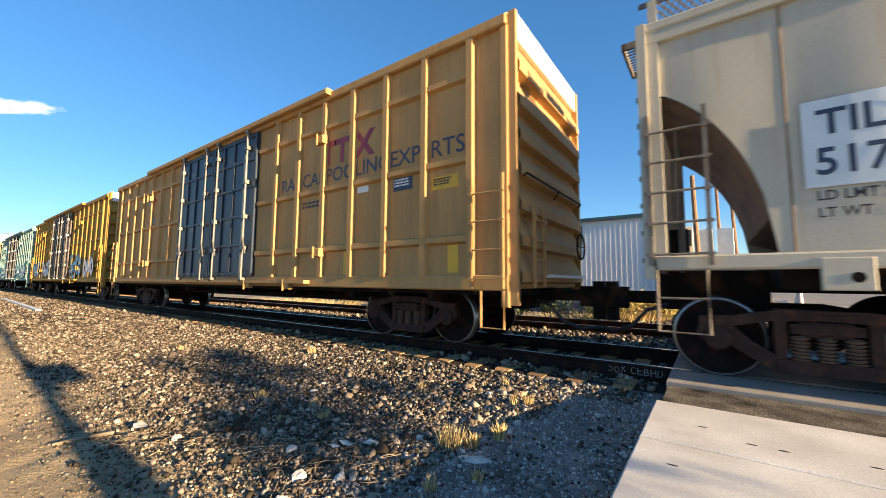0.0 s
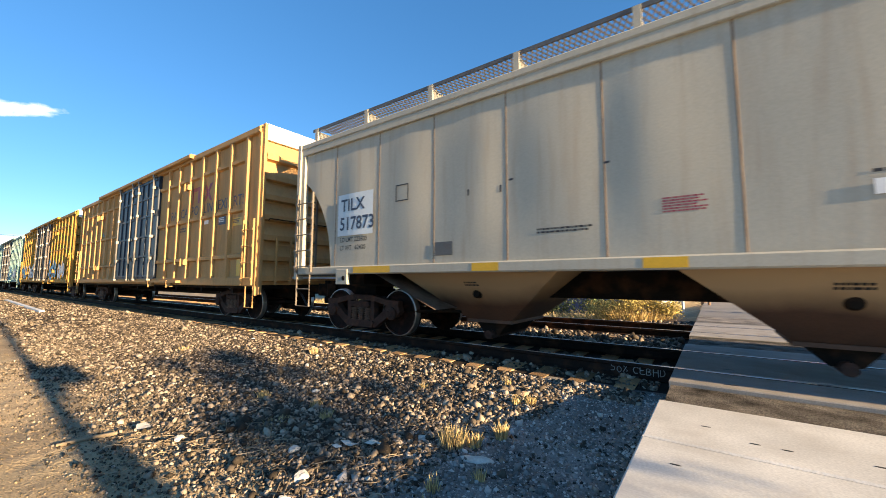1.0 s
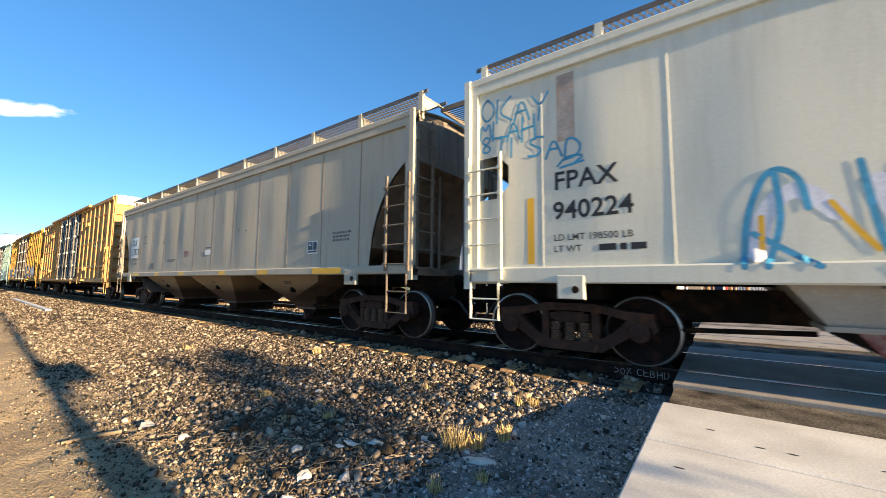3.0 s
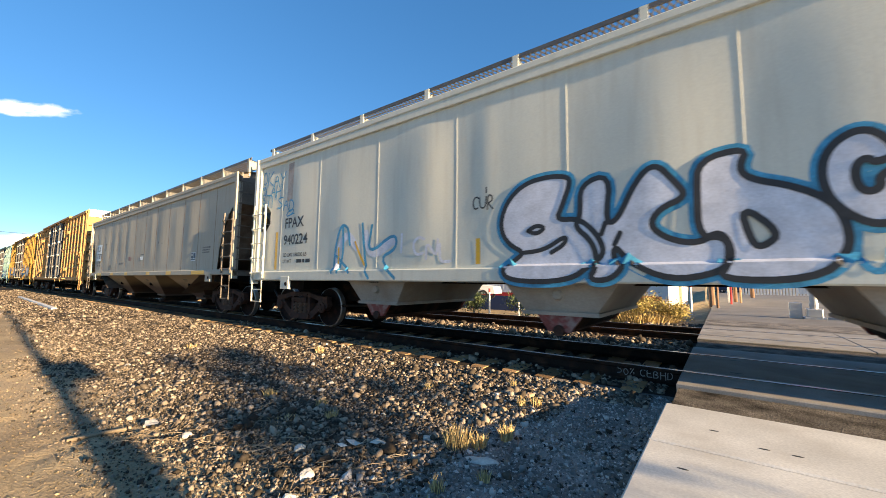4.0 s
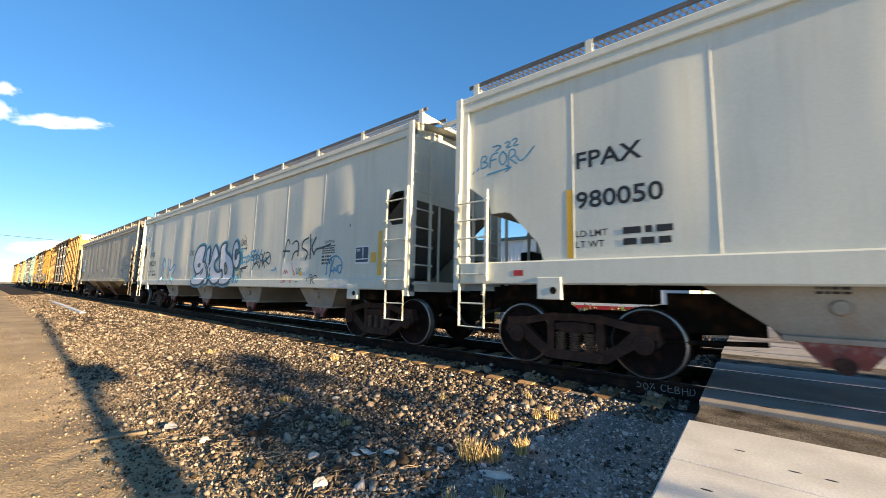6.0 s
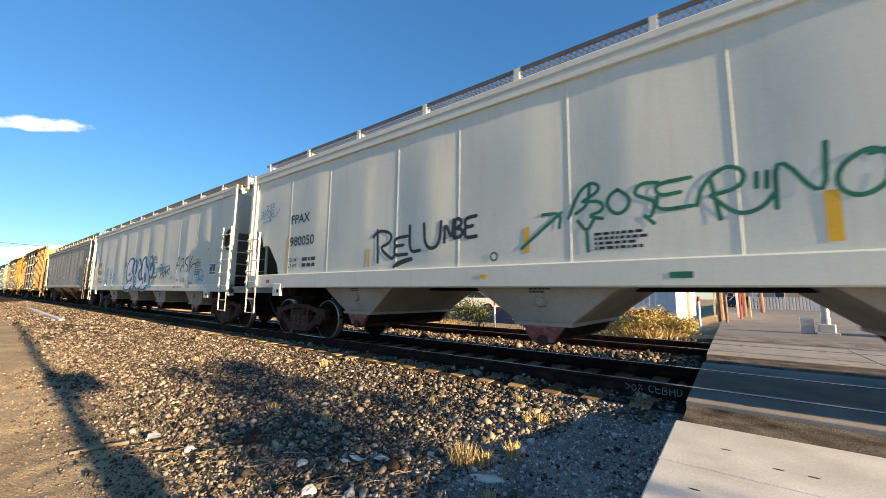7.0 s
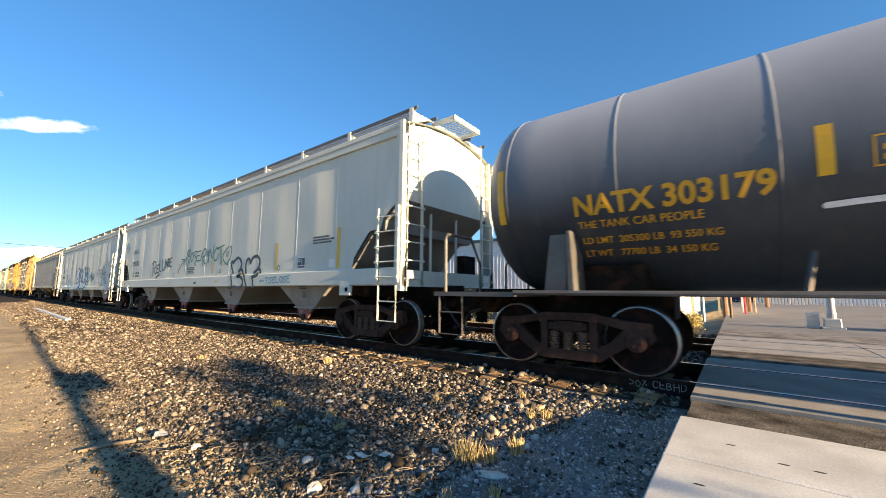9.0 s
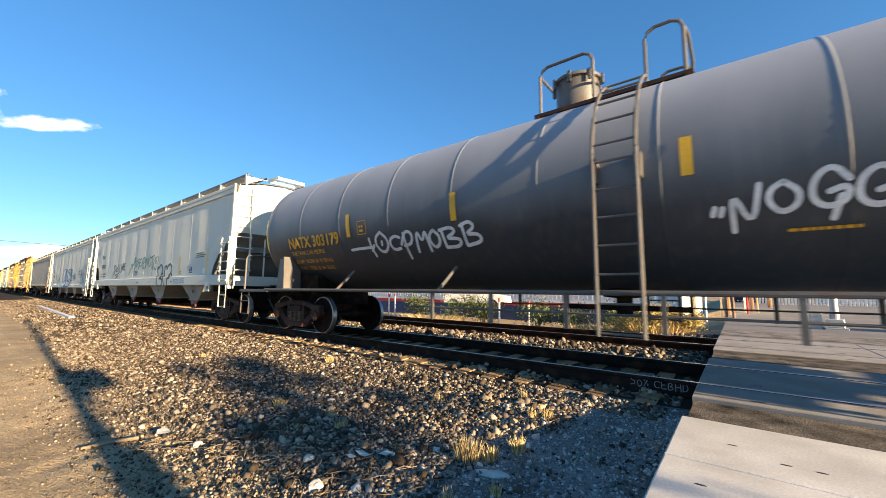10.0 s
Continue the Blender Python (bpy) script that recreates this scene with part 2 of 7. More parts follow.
# ---- mesh building ----
class Shape:
    """Collects the faces of one mesh."""

    def __init__(self):
        self.v, self.f, self.m, self.mi = [], [], [], 0

    def add(self, verts, faces):
        k = len(self.v)
        self.v += [tuple(p) for p in verts]
        self.f += [tuple(i + k for i in q) for q in faces]
        self.m += [self.mi] * len(faces)
        return self

    def use(self, i):
        self.mi = i
        return self

    def box(self, x0, x1, y0, y1, z0, z1):
        v = [(x, y, z) for x in (x0, x1) for y in (y0, y1) for z in (z0, z1)]
        return self.add(v, [(0, 1, 3, 2), (4, 6, 7, 5), (0, 4, 5, 1), (2, 3, 7, 6), (0, 2, 6, 4), (1, 5, 7, 3)])

    def slab(self, x0, x1, y0, y1, z0, z1, c=0.01):
        """A box with a chamfered rim on its -y face."""
        v = [(x0, y1, z0), (x1, y1, z0), (x1, y1, z1), (x0, y1, z1), (x0, y0 + c, z0), (x1, y0 + c, z0), (x1, y0 + c, z1), (x0, y0 + c, z1),
             (x0 + c, y0, z0 + c), (x1 - c, y0, z0 + c), (x1 - c, y0, z1 - c), (x0 + c, y0, z1 - c)]
        f = [(3, 2, 1, 0), (8, 9, 10, 11)]
        for i in range(4):
            j = (i + 1) % 4
            f += [(i, j, 4 + j, 4 + i), (4 + i, 4 + j, 8 + j, 8 + i)]
        return self.add(v, f)

    def prism(self, outline, a, b, axis="y"):
        """An outline of 2D points drawn out from a to b along an axis."""
        put = {"y": lambda p, t: (p[0], t, p[1]), "x": lambda p, t: (t, p[0], p[1]), "z": lambda p, t: (p[0], p[1], t)}[axis]
        k = len(outline)
        v = [put(p, a) for p in outline] + [put(p, b) for p in outline]
        f = [tuple(range(k)), tuple(range(2 * k - 1, k - 1, -1))] + [(i, (i + 1) % k, k + (i + 1) % k, k + i) for i in range(k)]
        return self.add(v, f)

    def tube(self, points, r, n=8, r1=None):
        """A round bar along a path."""
        pts = [Vector(p) for p in points]
        v, f = [], []
        for i, p in enumerate(pts):
            d = (pts[min(i + 1, len(pts) - 1)] - pts[max(i - 1, 0)]).normalized()
            u = d.cross(Vector((0, 0, 1)) if abs(d.z) < 0.9 else Vector((1, 0, 0))).normalized()
            w = d.cross(u)
            rr = r if r1 is None else r + (r1 - r) * i / (len(pts) - 1)
            for j in range(n):
                a = 2 * math.pi * j / n
                v.append(p + (u * math.cos(a) + w * math.sin(a)) * rr)
        for i in range(len(pts) - 1):
            for j in range(n):
                f.append((i * n + j, i * n + (j + 1) % n, (i + 1) * n + (j + 1) % n, (i + 1) * n + j))
        f += [tuple(range(n))[::-1], tuple(range((len(pts) - 1) * n, len(pts) * n))]
        return self.add(v, f)

    def lathe(self, profile, centre=(0, 0, 0), axis="y", n=32):
        """A profile of (along, radius) pairs turned round an axis."""
        c, v, f = Vector(centre), [], []
        for t, r in profile:
            for j in range(n):
                a = 2 * math.pi * j / n
                p, q = r * math.cos(a), r * math.sin(a)
                v.append(c + Vector({"y": (p, t, q), "x": (t, p, q), "z": (p, q, t)}[axis]))
        for i in range(len(profile) - 1):
            for j in range(n):
                f.append((i * n + j, i * n + (j + 1) % n, (i + 1) * n + (j + 1) % n, (i + 1) * n + j))
        if profile[0][1] < 0.13:
            f.append(tuple(range(n))[::-1])
        if profile[-1][1] < 0.13:
            f.append(tuple(range((len(profile) - 1) * n, len(profile) * n)))
        return self.add(v, f)

    def sheet(self, xs, zs, place):
        """A grid of points place(x, z)."""
        v = [place(x, z) for x in xs for z in zs]
        k = len(zs)
        return self.add(v, [(i * k + j, (i + 1) * k + j, (i + 1) * k + j + 1, i * k + j + 1) for i in range(len(xs) - 1) for j in range(k - 1)])

    def mesh(self, name, mats, smooth=False):
        me = bpy.data.meshes.new(name)
        me.from_pydata(self.v, [], self.f)
        for m in mats if isinstance(mats, (list, tuple)) else [mats]:
            me.materials.append(m)
        me.polygons.foreach_set("material_index", self.m)
        bm = bmesh.new()
        bm.from_mesh(me)
        bmesh.ops.recalc_face_normals(bm, faces=bm.faces)
        bm.to_mesh(me)
        bm.free()
        if smooth:
            me.shade_smooth()
            me.set_sharp_from_angle(angle=radians(35))
        return me


def part(name, shape, mats, parent, label="", smooth=False):
    data = shape.mesh(name, mats, smooth) if isinstance(shape, Shape) else shape
    ob = new(name, data)
    ob.parent = parent
    if label:
        ob["label"] = label
    return ob


def thing(name, label, category, group="", at=(0, 0, 0), kind=""):
    ob = new(name)
    ob.location = at
    return tagged(ob, label, category, group, kind)


def solid(name, shape, mats, label, category, group="", at=(0, 0, 0), kind="", smooth=False):
    ob = new(name, shape.mesh(name, mats, smooth))
    ob.location = at
    return tagged(ob, label, category, group, kind)


# ---- lettering: strokes for sprayed and chalked letters, the built-in font for stencilled ones ----
STROKES = {
    "A": "0,0 .5,1 1,0|.2,.4 .8,.4", "B": "0,0 0,1 .7,.95 .75,.6 .1,.5 .9,.4 .8,.05 0,0", "C": "1,.85 .6,1 .1,.8 0,.4 .3,0 .9,.1",
    "D": "0,0 .1,1 .7,.85 1,.45 .7,.08 0,0", "E": "1,1 0,.95 .05,.5 .7,.55|.05,.5 0,0 1,.05", "F": "1,1 .1,.95 0,0|.05,.5 .8,.55",
    "G": "1,.85 .5,1 .05,.6 .2,.05 .8,.05 1,.4 .55,.42", "H": "0,0 .05,1|1,0 .95,1|0,.5 1,.55", "I": "0,0 .05,1", "K": "0,0 .05,1|.95,1 .05,.45 1,0",
    "L": "0,1 0,0 .8,.05", "M": "0,0 .15,1 .5,.35 .85,1 1,0", "N": "0,0 .05,1 .9,0 1,1", "O": ".5,1 .1,.8 0,.4 .4,0 .9,.2 1,.65 .5,1",
    "P": "0,0 .05,1 .8,.95 .85,.55 .05,.45", "R": "0,0 .05,1 .8,.95 .85,.55 .05,.45 .95,0", "S": "1,.9 .5,1 .05,.75 .5,.5 .95,.3 .5,0 0,.1",
    "T": "0,1 1,.95|.5,1 .45,0", "U": "0,1 .05,.2 .5,0 .9,.2 1,1", "Y": "0,1 .5,.5 1,1|.5,.5 .4,0", "5": "1,1 .2,1 .1,.55 .8,.55 .9,.1 0,0",
    "0": ".5,1 .1,.8 0,.4 .4,0 .9,.2 1,.65 .5,1", "8": ".5,.5 .1,.75 .5,1 .9,.75 .1,.25 .5,0 .9,.25 .5,.5", "%": "0,0 1,1|.1,.8 .3,.9 .2,.65|.7,.3 .9,.3 .8,.1",
    "Z": "0,1 1,1 0,0 1,.05", "2": "0,.8 .5,1 .95,.7 0,0 1,.05", "3": "0,.9 .6,1 .9,.75 .4,.55 1,.35 .6,0 0,.1", "-": "0,.5 1,.55", ">": "0,1 1,.5 0,.1",
    '"': ".2,1.1 .15,.7|.6,1.1 .55,.7", "J": ".9,1 .9,.2 .5,0 .1,.2", "X": "0,0 1,1|0,1 1,0", "W": "0,1 .2,0 .5,.7 .8,0 1,1", "V": "0,1 .5,0 1,1",
}


def stroke_shape(text, x, z, size, pen, surface, width=0.62, wild=0.0, seed=1, lift=0.004):
    """Letters drawn with a round pen onto a surface given as y = surface(x, z)."""
    rng, s, cx = random.Random(seed), Shape(), x
    for ch in text:
        if ch == " ":
            cx += size * 0.5
            continue
        dz = rng.uniform(-wild, wild) * size
        k = 1 + rng.uniform(-wild, wild)
        for line in STROKES[ch].split("|"):
            pts = [tuple(float(c) for c in p.split(",")) for p in line.split()]
            path = [(cx + u * size * width, z + dz + w * size * k) for u, w in pts]
            for _ in range(2):
                cut = [path[0]]
                for a, b in zip(path, path[1:]):
                    cut += [(a[0] * 0.75 + b[0] * 0.25, a[1] * 0.75 + b[1] * 0.25), (a[0] * 0.25 + b[0] * 0.75, a[1] * 0.25 + b[1] * 0.75)]
                path = cut + [path[-1]]
            v = []
            for i, p in enumerate(path):
                a, b = path[max(i - 1, 0)], path[min(i + 1, len(path) - 1)]
                d = math.hypot(b[0] - a[0], b[1] - a[1]) or 1.0
                nx, nz = -(b[1] - a[1]) / d * pen / 2, (b[0] - a[0]) / d * pen / 2
                for sx, sz in ((p[0] + nx, p[1] + nz), (p[0] - nx, p[1] - nz)):
                    v.append((sx, surface(sx, sz) - lift, sz))
            s.add(v, [(2 * i, 2 * i + 1, 2 * i + 3, 2 * i + 2) for i in range(len(path) - 1)])
            for p in (path[0], path[-1]):
                ring = [(p[0] + pen / 2 * math.cos(q * 0.6283), p[1] + pen / 2 * math.sin(q * 0.6283)) for q in range(10)]
                s.add([(u, surface(u, w) - lift - 0.0002, w) for u, w in ring], [tuple(range(10))])
            lift += 0.0004
        cx += size * (width + 0.22)
    return s


def rounded(path, closed=False, times=2):
    """Corners cut twice: a path drawn in one sweep of the arm."""
    for _ in range(times):
        pairs = list(zip(path, path[1:] + path[:1] if closed else path[1:]))
        cut = [] if closed else [path[0]]
        for a, b in pairs:
            cut += [(a[0] * 0.75 + b[0] * 0.25, a[1] * 0.75 + b[1] * 0.25), (a[0] * 0.25 + b[0] * 0.75, a[1] * 0.25 + b[1] * 0.75)]
        path = cut if closed else cut + [path[-1]]
    return path


def glyph_paths(glyph, box):
    """Strokes written as "u,w u,w|u,w ..." in a unit square, laid into the box x0, x1, z0, z1."""
    x0, x1, z0, z1 = box
    return [[(x0 + (x1 - x0) * float(q.split(",")[0]), z0 + (z1 - z0) * float(q.split(",")[1])) for q in line.split()] for line in glyph.split("|")]


def ribbon(s, path, pen, surface, lift, closed=False):
    """A painted line of even width along a path, with round ends, in short steps that follow the sheet."""
    fine = []
    ring = path + path[:1] if closed else path
    for a, b in zip(ring, ring[1:]):
        n = max(1, int(math.hypot(b[0] - a[0], b[1] - a[1]) / 0.05))
        fine += [(a[0] + (b[0] - a[0]) * i / n, a[1] + (b[1] - a[1]) * i / n) for i in range(n)]
    fine.append(ring[-1])
    v = []
    for i, q in enumerate(fine):
        a, b = fine[max(i - 1, 0)], fine[min(i + 1, len(fine) - 1)]
        if closed and i in (0, len(fine) - 1):
            a, b = fine[-2], fine[1]
        d = math.hypot(b[0] - a[0], b[1] - a[1]) or 1.0
        nx, nz = -(b[1] - a[1]) / d * pen / 2, (b[0] - a[0]) / d * pen / 2
        for x, z in ((q[0] + nx, q[1] + nz), (q[0] - nx, q[1] - nz)):
            v.append((x, surface(x, z) - lift, z))
    s.add(v, [(2 * i, 2 * i + 1, 2 * i + 3, 2 * i + 2) for i in range(len(fine) - 1)])
    if not closed:
        for q in (fine[0], fine[-1]):
            cap = [(q[0] + pen / 2 * math.cos(j * 0.6283), q[1] + pen / 2 * math.sin(j * 0.6283)) for j in range(10)]
            s.add([(x, surface(x, z) - lift - 0.0003, z) for x, z in cap], [tuple(range(10))])
    return s


def sprayed(car, mat, pen, surface, label, letters, lift=0.005):
    """Letters of a tag, each a part: pairs of a glyph, or a letter of the stroke alphabet, and its box."""
    for i, (glyph, box) in enumerate(letters):
        s = Shape()
        for j, path in enumerate(glyph_paths(STROKES.get(glyph, glyph), box)):
            ribbon(s, rounded(path), pen, surface, lift + 0.0006 * (i % 3) + 0.0003 * j)
        part("graffiti", s, mat, car, label)


def tag_line(text, x0, x1, z0, z1, h0, h1):
    """Boxes for the letters of a word that runs from x0 to x1 on a sloping base line and grows or shrinks on the way."""
    out, n = [], len(text)
    for i, ch in enumerate(text):
        t = i / max(1, n - 1)
        a, h, z = x0 + (x1 - x0) * i / n, h0 + (h1 - h0) * t, z0 + (z1 - z0) * t
        out.append((ch, (a, a + (x1 - x0) / n * 0.86, z, z + h)))
    return out


def bubble_letter(car, outline, hole, inside, box, surface, lift):
    """A fat letter: a blue haze round it, a pale fill, a black outline and inner lines."""
    outer = rounded(glyph_paths(outline, box)[0], True)
    rings = [outer] + ([rounded(glyph_paths(hole, box)[0], True)] if hole else [])
    part("graffiti", ribbon(Shape(), outer, 0.17, surface, 0.004 + lift * 0.05, True), SPRAY_BLUE, car, "blue sprayed haze")

    def covered(x, z):
        odd = False
        for ring in rings:
            for (ax, az), (bx, bz) in zip(ring, ring[1:] + ring[:1]):
                if (az > z) != (bz > z) and x < (bx - ax) * (z - az) / (bz - az) + ax:
                    odd = not odd
        return odd
    s, c = Shape(), 0.03
    x0, x1, z0, z1 = box
    for i in range(int((x1 - x0) / c) + 1):
        for j in range(int((z1 - z0) / c) + 1):
            x, z = x0 + i * c, z0 + j * c
            if covered(x + c / 2, z + c / 2):
                s.add([(a, surface(a, b) - lift - 0.004, b) for a, b in ((x, z), (x + c, z), (x + c, z + c), (x, z + c))], [(0, 1, 2, 3)])
    part("graffiti", s, SPRAY_LILAC, car, "pale bubble letter")
    s = Shape()
    for ring in rings:
        ribbon(s, ring, 0.068, surface, lift + 0.008, True)
    for path in glyph_paths(inside, box) if inside else []:
        ribbon(s, rounded(path), 0.06, surface, lift + 0.0085)
    part("graffiti", s, SPRAY_BLACK, car, "black sprayed outline")


def letter_shape(text, x, z, size, surface, bold=0.0, lift=0.004, squeeze=1.0):
    """Stencilled letters in the built-in font, laid on a surface y = surface(x, z)."""
    cu = bpy.data.curves.new("letters", "FONT")
    cu.body, cu.size, cu.offset, cu.resolution_u = text, size, bold, 3
    tmp = bpy.data.objects.new("letters", cu)
    me = tmp.to_mesh()
    s = Shape()
    v = [(x + p.co.x * squeeze, z + p.co.y) for p in me.vertices]
    s.add([(a, surface(a, b) - lift, b) for a, b in v], [tuple(q.vertices) for q in me.polygons])
    tmp.to_mesh_clear()
    bpy.data.objects.remove(tmp)
    bpy.data.curves.remove(cu)
    return s


def bars(x, z, w, size, lines, surface, seed=1):
    """Writing too small to read: short bars in rows."""
    rng, s = random.Random(seed), Shape()
    for k in range(lines):
        cx, zz = x, z - k * size * 1.7
        while cx < x + w * rng.uniform(0.75, 1.0):
            d = size * rng.uniform(0.8, 2.6)
            s.add([(a, surface(a, b) - 0.004, b) for a, b in ((cx, zz), (cx + d, zz), (cx + d, zz + size), (cx, zz + size))], [(0, 1, 2, 3)])
            cx += d + size * 0.5
    return s


def patch(x0, x1, z0, z1, surface, lift=0.003, steps=6):
    xs = [x0 + (x1 - x0) * i / steps for i in range(steps + 1)]
    zs = [z0 + (z1 - z0) * i / steps for i in range(steps + 1)]
    return Shape().sheet(xs, zs, lambda x, z: (x, surface(x, z) - lift, z))


# ---- ground, two tracks and the crossing ----
TRACKS = (0.755, 5.07)


def ground_z(x, y):
    if y < -0.75:
        z = -0.2 - 0.12 * min(1.0, (-0.75 - y) / 1.9)
    elif y < 7.2:
        z = -0.2
    else:
        z = -0.2 - 0.8 * min(1.0, (y - 7.2) / 6.0)
        z += (-0.14 - z) * min(1.0, max(0.0, (x + 3.5) / 3.0))
    if x > -0.45:
        z = min(z, -0.14)
    return z


def axis_steps(spans):
    out = []
    for a, b, step in spans:
        k = max(1, round((b - a) / step))
        out += [a + (b - a) * i / k for i in range(k)]
    return out + [spans[-1][1]]


gx = axis_steps([(-1800, -300, 250), (-300, -60, 20), (-60, -16, 2), (-16, -9, 0.12), (-9, -0.5, 0.055), (-0.5, 8, 1), (8, 60, 8), (60, 1800, 290)])
gy = axis_steps([(-900, -60, 120), (-60, -7, 5), (-7, -3.2, 0.055), (-3.2, -0.7, 0.12), (-0.7, 8, 0.6), (8, 20, 1.2), (20, 80, 10), (80, 1800, 215)])


def ground_point(x, y):
    z = ground_z(x, y)
    if -60 < x < -0.45 and -7 < y < 8:
        z += 0.025 * noise.noise(Vector((x * 1.3, y * 1.3, 0))) + 0.014 * noise.noise(Vector((x * 4, y * 4, 3)))
        if y < -3.2 and x > -16:
            # scuffed sand: lumps, and worn wheel ruts along the track
            soft = min(1.0, (-3.2 - y) / 0.6)
            z += soft * (0.012 * noise.noise(Vector((x * 5, y * 8, 11))) + 0.007 * noise.noise(Vector((x * 11, y * 13, 6))) + 0.008 * math.sin(y * 9 + 2 * noise.noise(Vector((x * 0.4, y, 8)))))
    return (x, y, z)


ground = solid("ground", Shape().sheet(gx, gy, ground_point), GROUND, "sandy gravel ground with sparse dry weeds", "ground", kind="structure", smooth=True)


def rail_outline(c):
    half = [(0.034, 0.0), (0.036, -0.012), (0.034, -0.04), (0.009, -0.055), (0.009, -0.145), (0.03, -0.16), (0.07, -0.172), (0.07, -0.185)]
    return [(c + a, b) for a, b in half] + [(c - a, b) for a, b in half[::-1]]


for c in TRACKS:
    for side in (-0.7525, 0.7525):
        ob = thing("rail", "rusty steel rail with a polished running head", "rail", "rails of the tracks")
        part("rail_web", Shape().prism(rail_outline(c + side), -320, 60, "x"), RAIL_BROWN, ob, "rusty rail web and foot")
        part("rail_head", Shape().box(-320, 60, c + side - 0.026, c + side + 0.026, -0.002, 0.0015), RAIL_HEAD, ob, "polished running surface")
tie_mesh = {}
for c in TRACKS:
    for i in range(150):
        x = -0.95 - i * 0.52
        k = i % 3
        if k not in tie_mesh:
            s = Shape()
            s.slab(-0.11, 0.11, -1.46, 1.36, -0.17, -0.0, 0.012)
            rng = random.Random(k)
            s.v = [(a + rng.uniform(-0.012, 0.012), b + rng.uniform(-0.03, 0.03), d + rng.uniform(-0.01, 0.004)) for a, b, d in s.v]
            tie_mesh[k] = s.mesh("tie", TIE)
        ob = tagged(new("tie", tie_mesh[k]), "weathered brown timber tie set in ballast", "tie", "timber ties")
        ob.location = (x, c + random.uniform(-0.05, 0.05), -0.175)
        ob.rotation_euler = (0, 0, random.uniform(-0.02, 0.02))


def stones(name, count, xr, yr, size, seed, label, near=1.0, keep=None, rough=False):
    """Many small angular stones in one mesh, lying on the ground."""
    rng = np.random.default_rng(seed)
    bm = bmesh.new()
    bmesh.ops.create_icosphere(bm, subdivisions=1, radius=1.0)
    base = np.array([v.co[:] for v in bm.verts])
    tri = np.array([[v.index for v in f.verts] for f in bm.faces])
    bm.free()
    if rough:
        base = np.array([(1, 0, 0), (-1, 0, 0), (0, 1, 0), (0, -1, 0), (0, 0, 1), (0, 0, -1)], float)
        tri = np.array([(0, 2, 4), (2, 1, 4), (1, 3, 4), (3, 0, 4), (2, 0, 5), (1, 2, 5), (3, 1, 5), (0, 3, 5)])
    u = rng.random(count) ** near
    x, y = xr[1] - u * (xr[1] - xr[0]), rng.uniform(*yr, count)
    if keep:
        ok = np.array([keep(p, q) for p, q in zip(x, y)])
        x, y = x[ok], y[ok]
        count = len(x)
    z = np.array([ground_point(a, b)[2] for a, b in zip(x, y)])
    r = size * np.exp(rng.normal(0, 0.46, count))
    v = base[None] * (1 + rng.uniform(-0.3, 0.3, (count, len(base), 1)))
    v = v * rng.uniform(0.55, 1.15, (count, 1, 3)) * r[:, None, None]
    q = rng.normal(size=(count, 4))
    q /= np.linalg.norm(q, axis=1)[:, None]
    w, a, b, c = q.T
    rot = np.stack([1 - 2 * (b * b + c * c), 2 * (a * b - c * w), 2 * (a * c + b * w), 2 * (a * b + c * w), 1 - 2 * (a * a + c * c), 2 * (b * c - a * w),
                    2 * (a * c - b * w), 2 * (b * c + a * w), 1 - 2 * (a * a + b * b)], 1).reshape(count, 3, 3)
    v = np.einsum("nij,nkj->nki", rot, v) + np.stack([x, y, z + r * 0.3], 1)[:, None]
    f = tri[None] + (np.arange(count) * len(base))[:, None, None]
    me = bpy.data.meshes.new(name)
    me.vertices.add(v.size // 3)
    me.vertices.foreach_set("co", v.ravel())
    me.loops.add(f.size)
    me.loops.foreach_set("vertex_index", f.ravel())
    me.polygons.add(f.size // 3)
    me.polygons.foreach_set("loop_start", np.arange(0, f.size, 3))
    me.update(calc_edges=True)
    me.materials.append(STONE)
    return tagged(new(name, me), label, "ballast", kind="stuff")


def trackbed_point(x, v):
    """v runs from the uneven near edge of the dark bed, 0, to its far edge, 1."""
    near = -3.55 + 0.8 * noise.noise(Vector((x * 0.35, 0, 9))) + 0.2 * noise.noise(Vector((x * 1.7, 0, 4)))
    y = near + (8.6 - near) * v
    return (x, y, ground_point(x, y)[2] + 0.006)


bx = axis_steps([(-320, -60, 20), (-60, -16, 1.0), (-16, -1.9, 0.12)])
bv = [0.0] + [i * 0.0098 for i in range(1, 34)] + [0.4, 0.5, 0.6, 0.7, 0.8, 0.9, 1.0]
# Dark sheet laid under the ballast to deepen the gaps between stones.
solid("trackbed", Shape().sheet(bx, bv, trackbed_point), TRACKBED, "dark soil bed with ballast gap shade in its colour", "trackbed", kind="structure", smooth=True)
solid("gravel_apron", Shape().sheet(axis_steps([(-2.05, -0.44, 0.1)]), axis_steps([(-6.0, -0.6, 0.12)]),
      lambda x, y: (x + (0.25 * noise.noise(Vector((y * 1.5, 0, 3))) if x < -2 else 0), y, ground_point(x, y)[2] + 0.008)), GRAVEL_BED,
      "fine grey gravel apron beside the slabs", "gravel", kind="structure", smooth=True)
solid("trackbed_end", Shape().sheet(axis_steps([(-2.0, -0.44, 0.2)]), axis_steps([(-0.62, 8.6, 0.4)]), lambda x, y: (x, y, ground_point(x, y)[2] + 0.006)), TRACKBED,
      "dark soil bed with gap shade beside the crossing", "trackbed", kind="structure")
pick = random.Random(12)


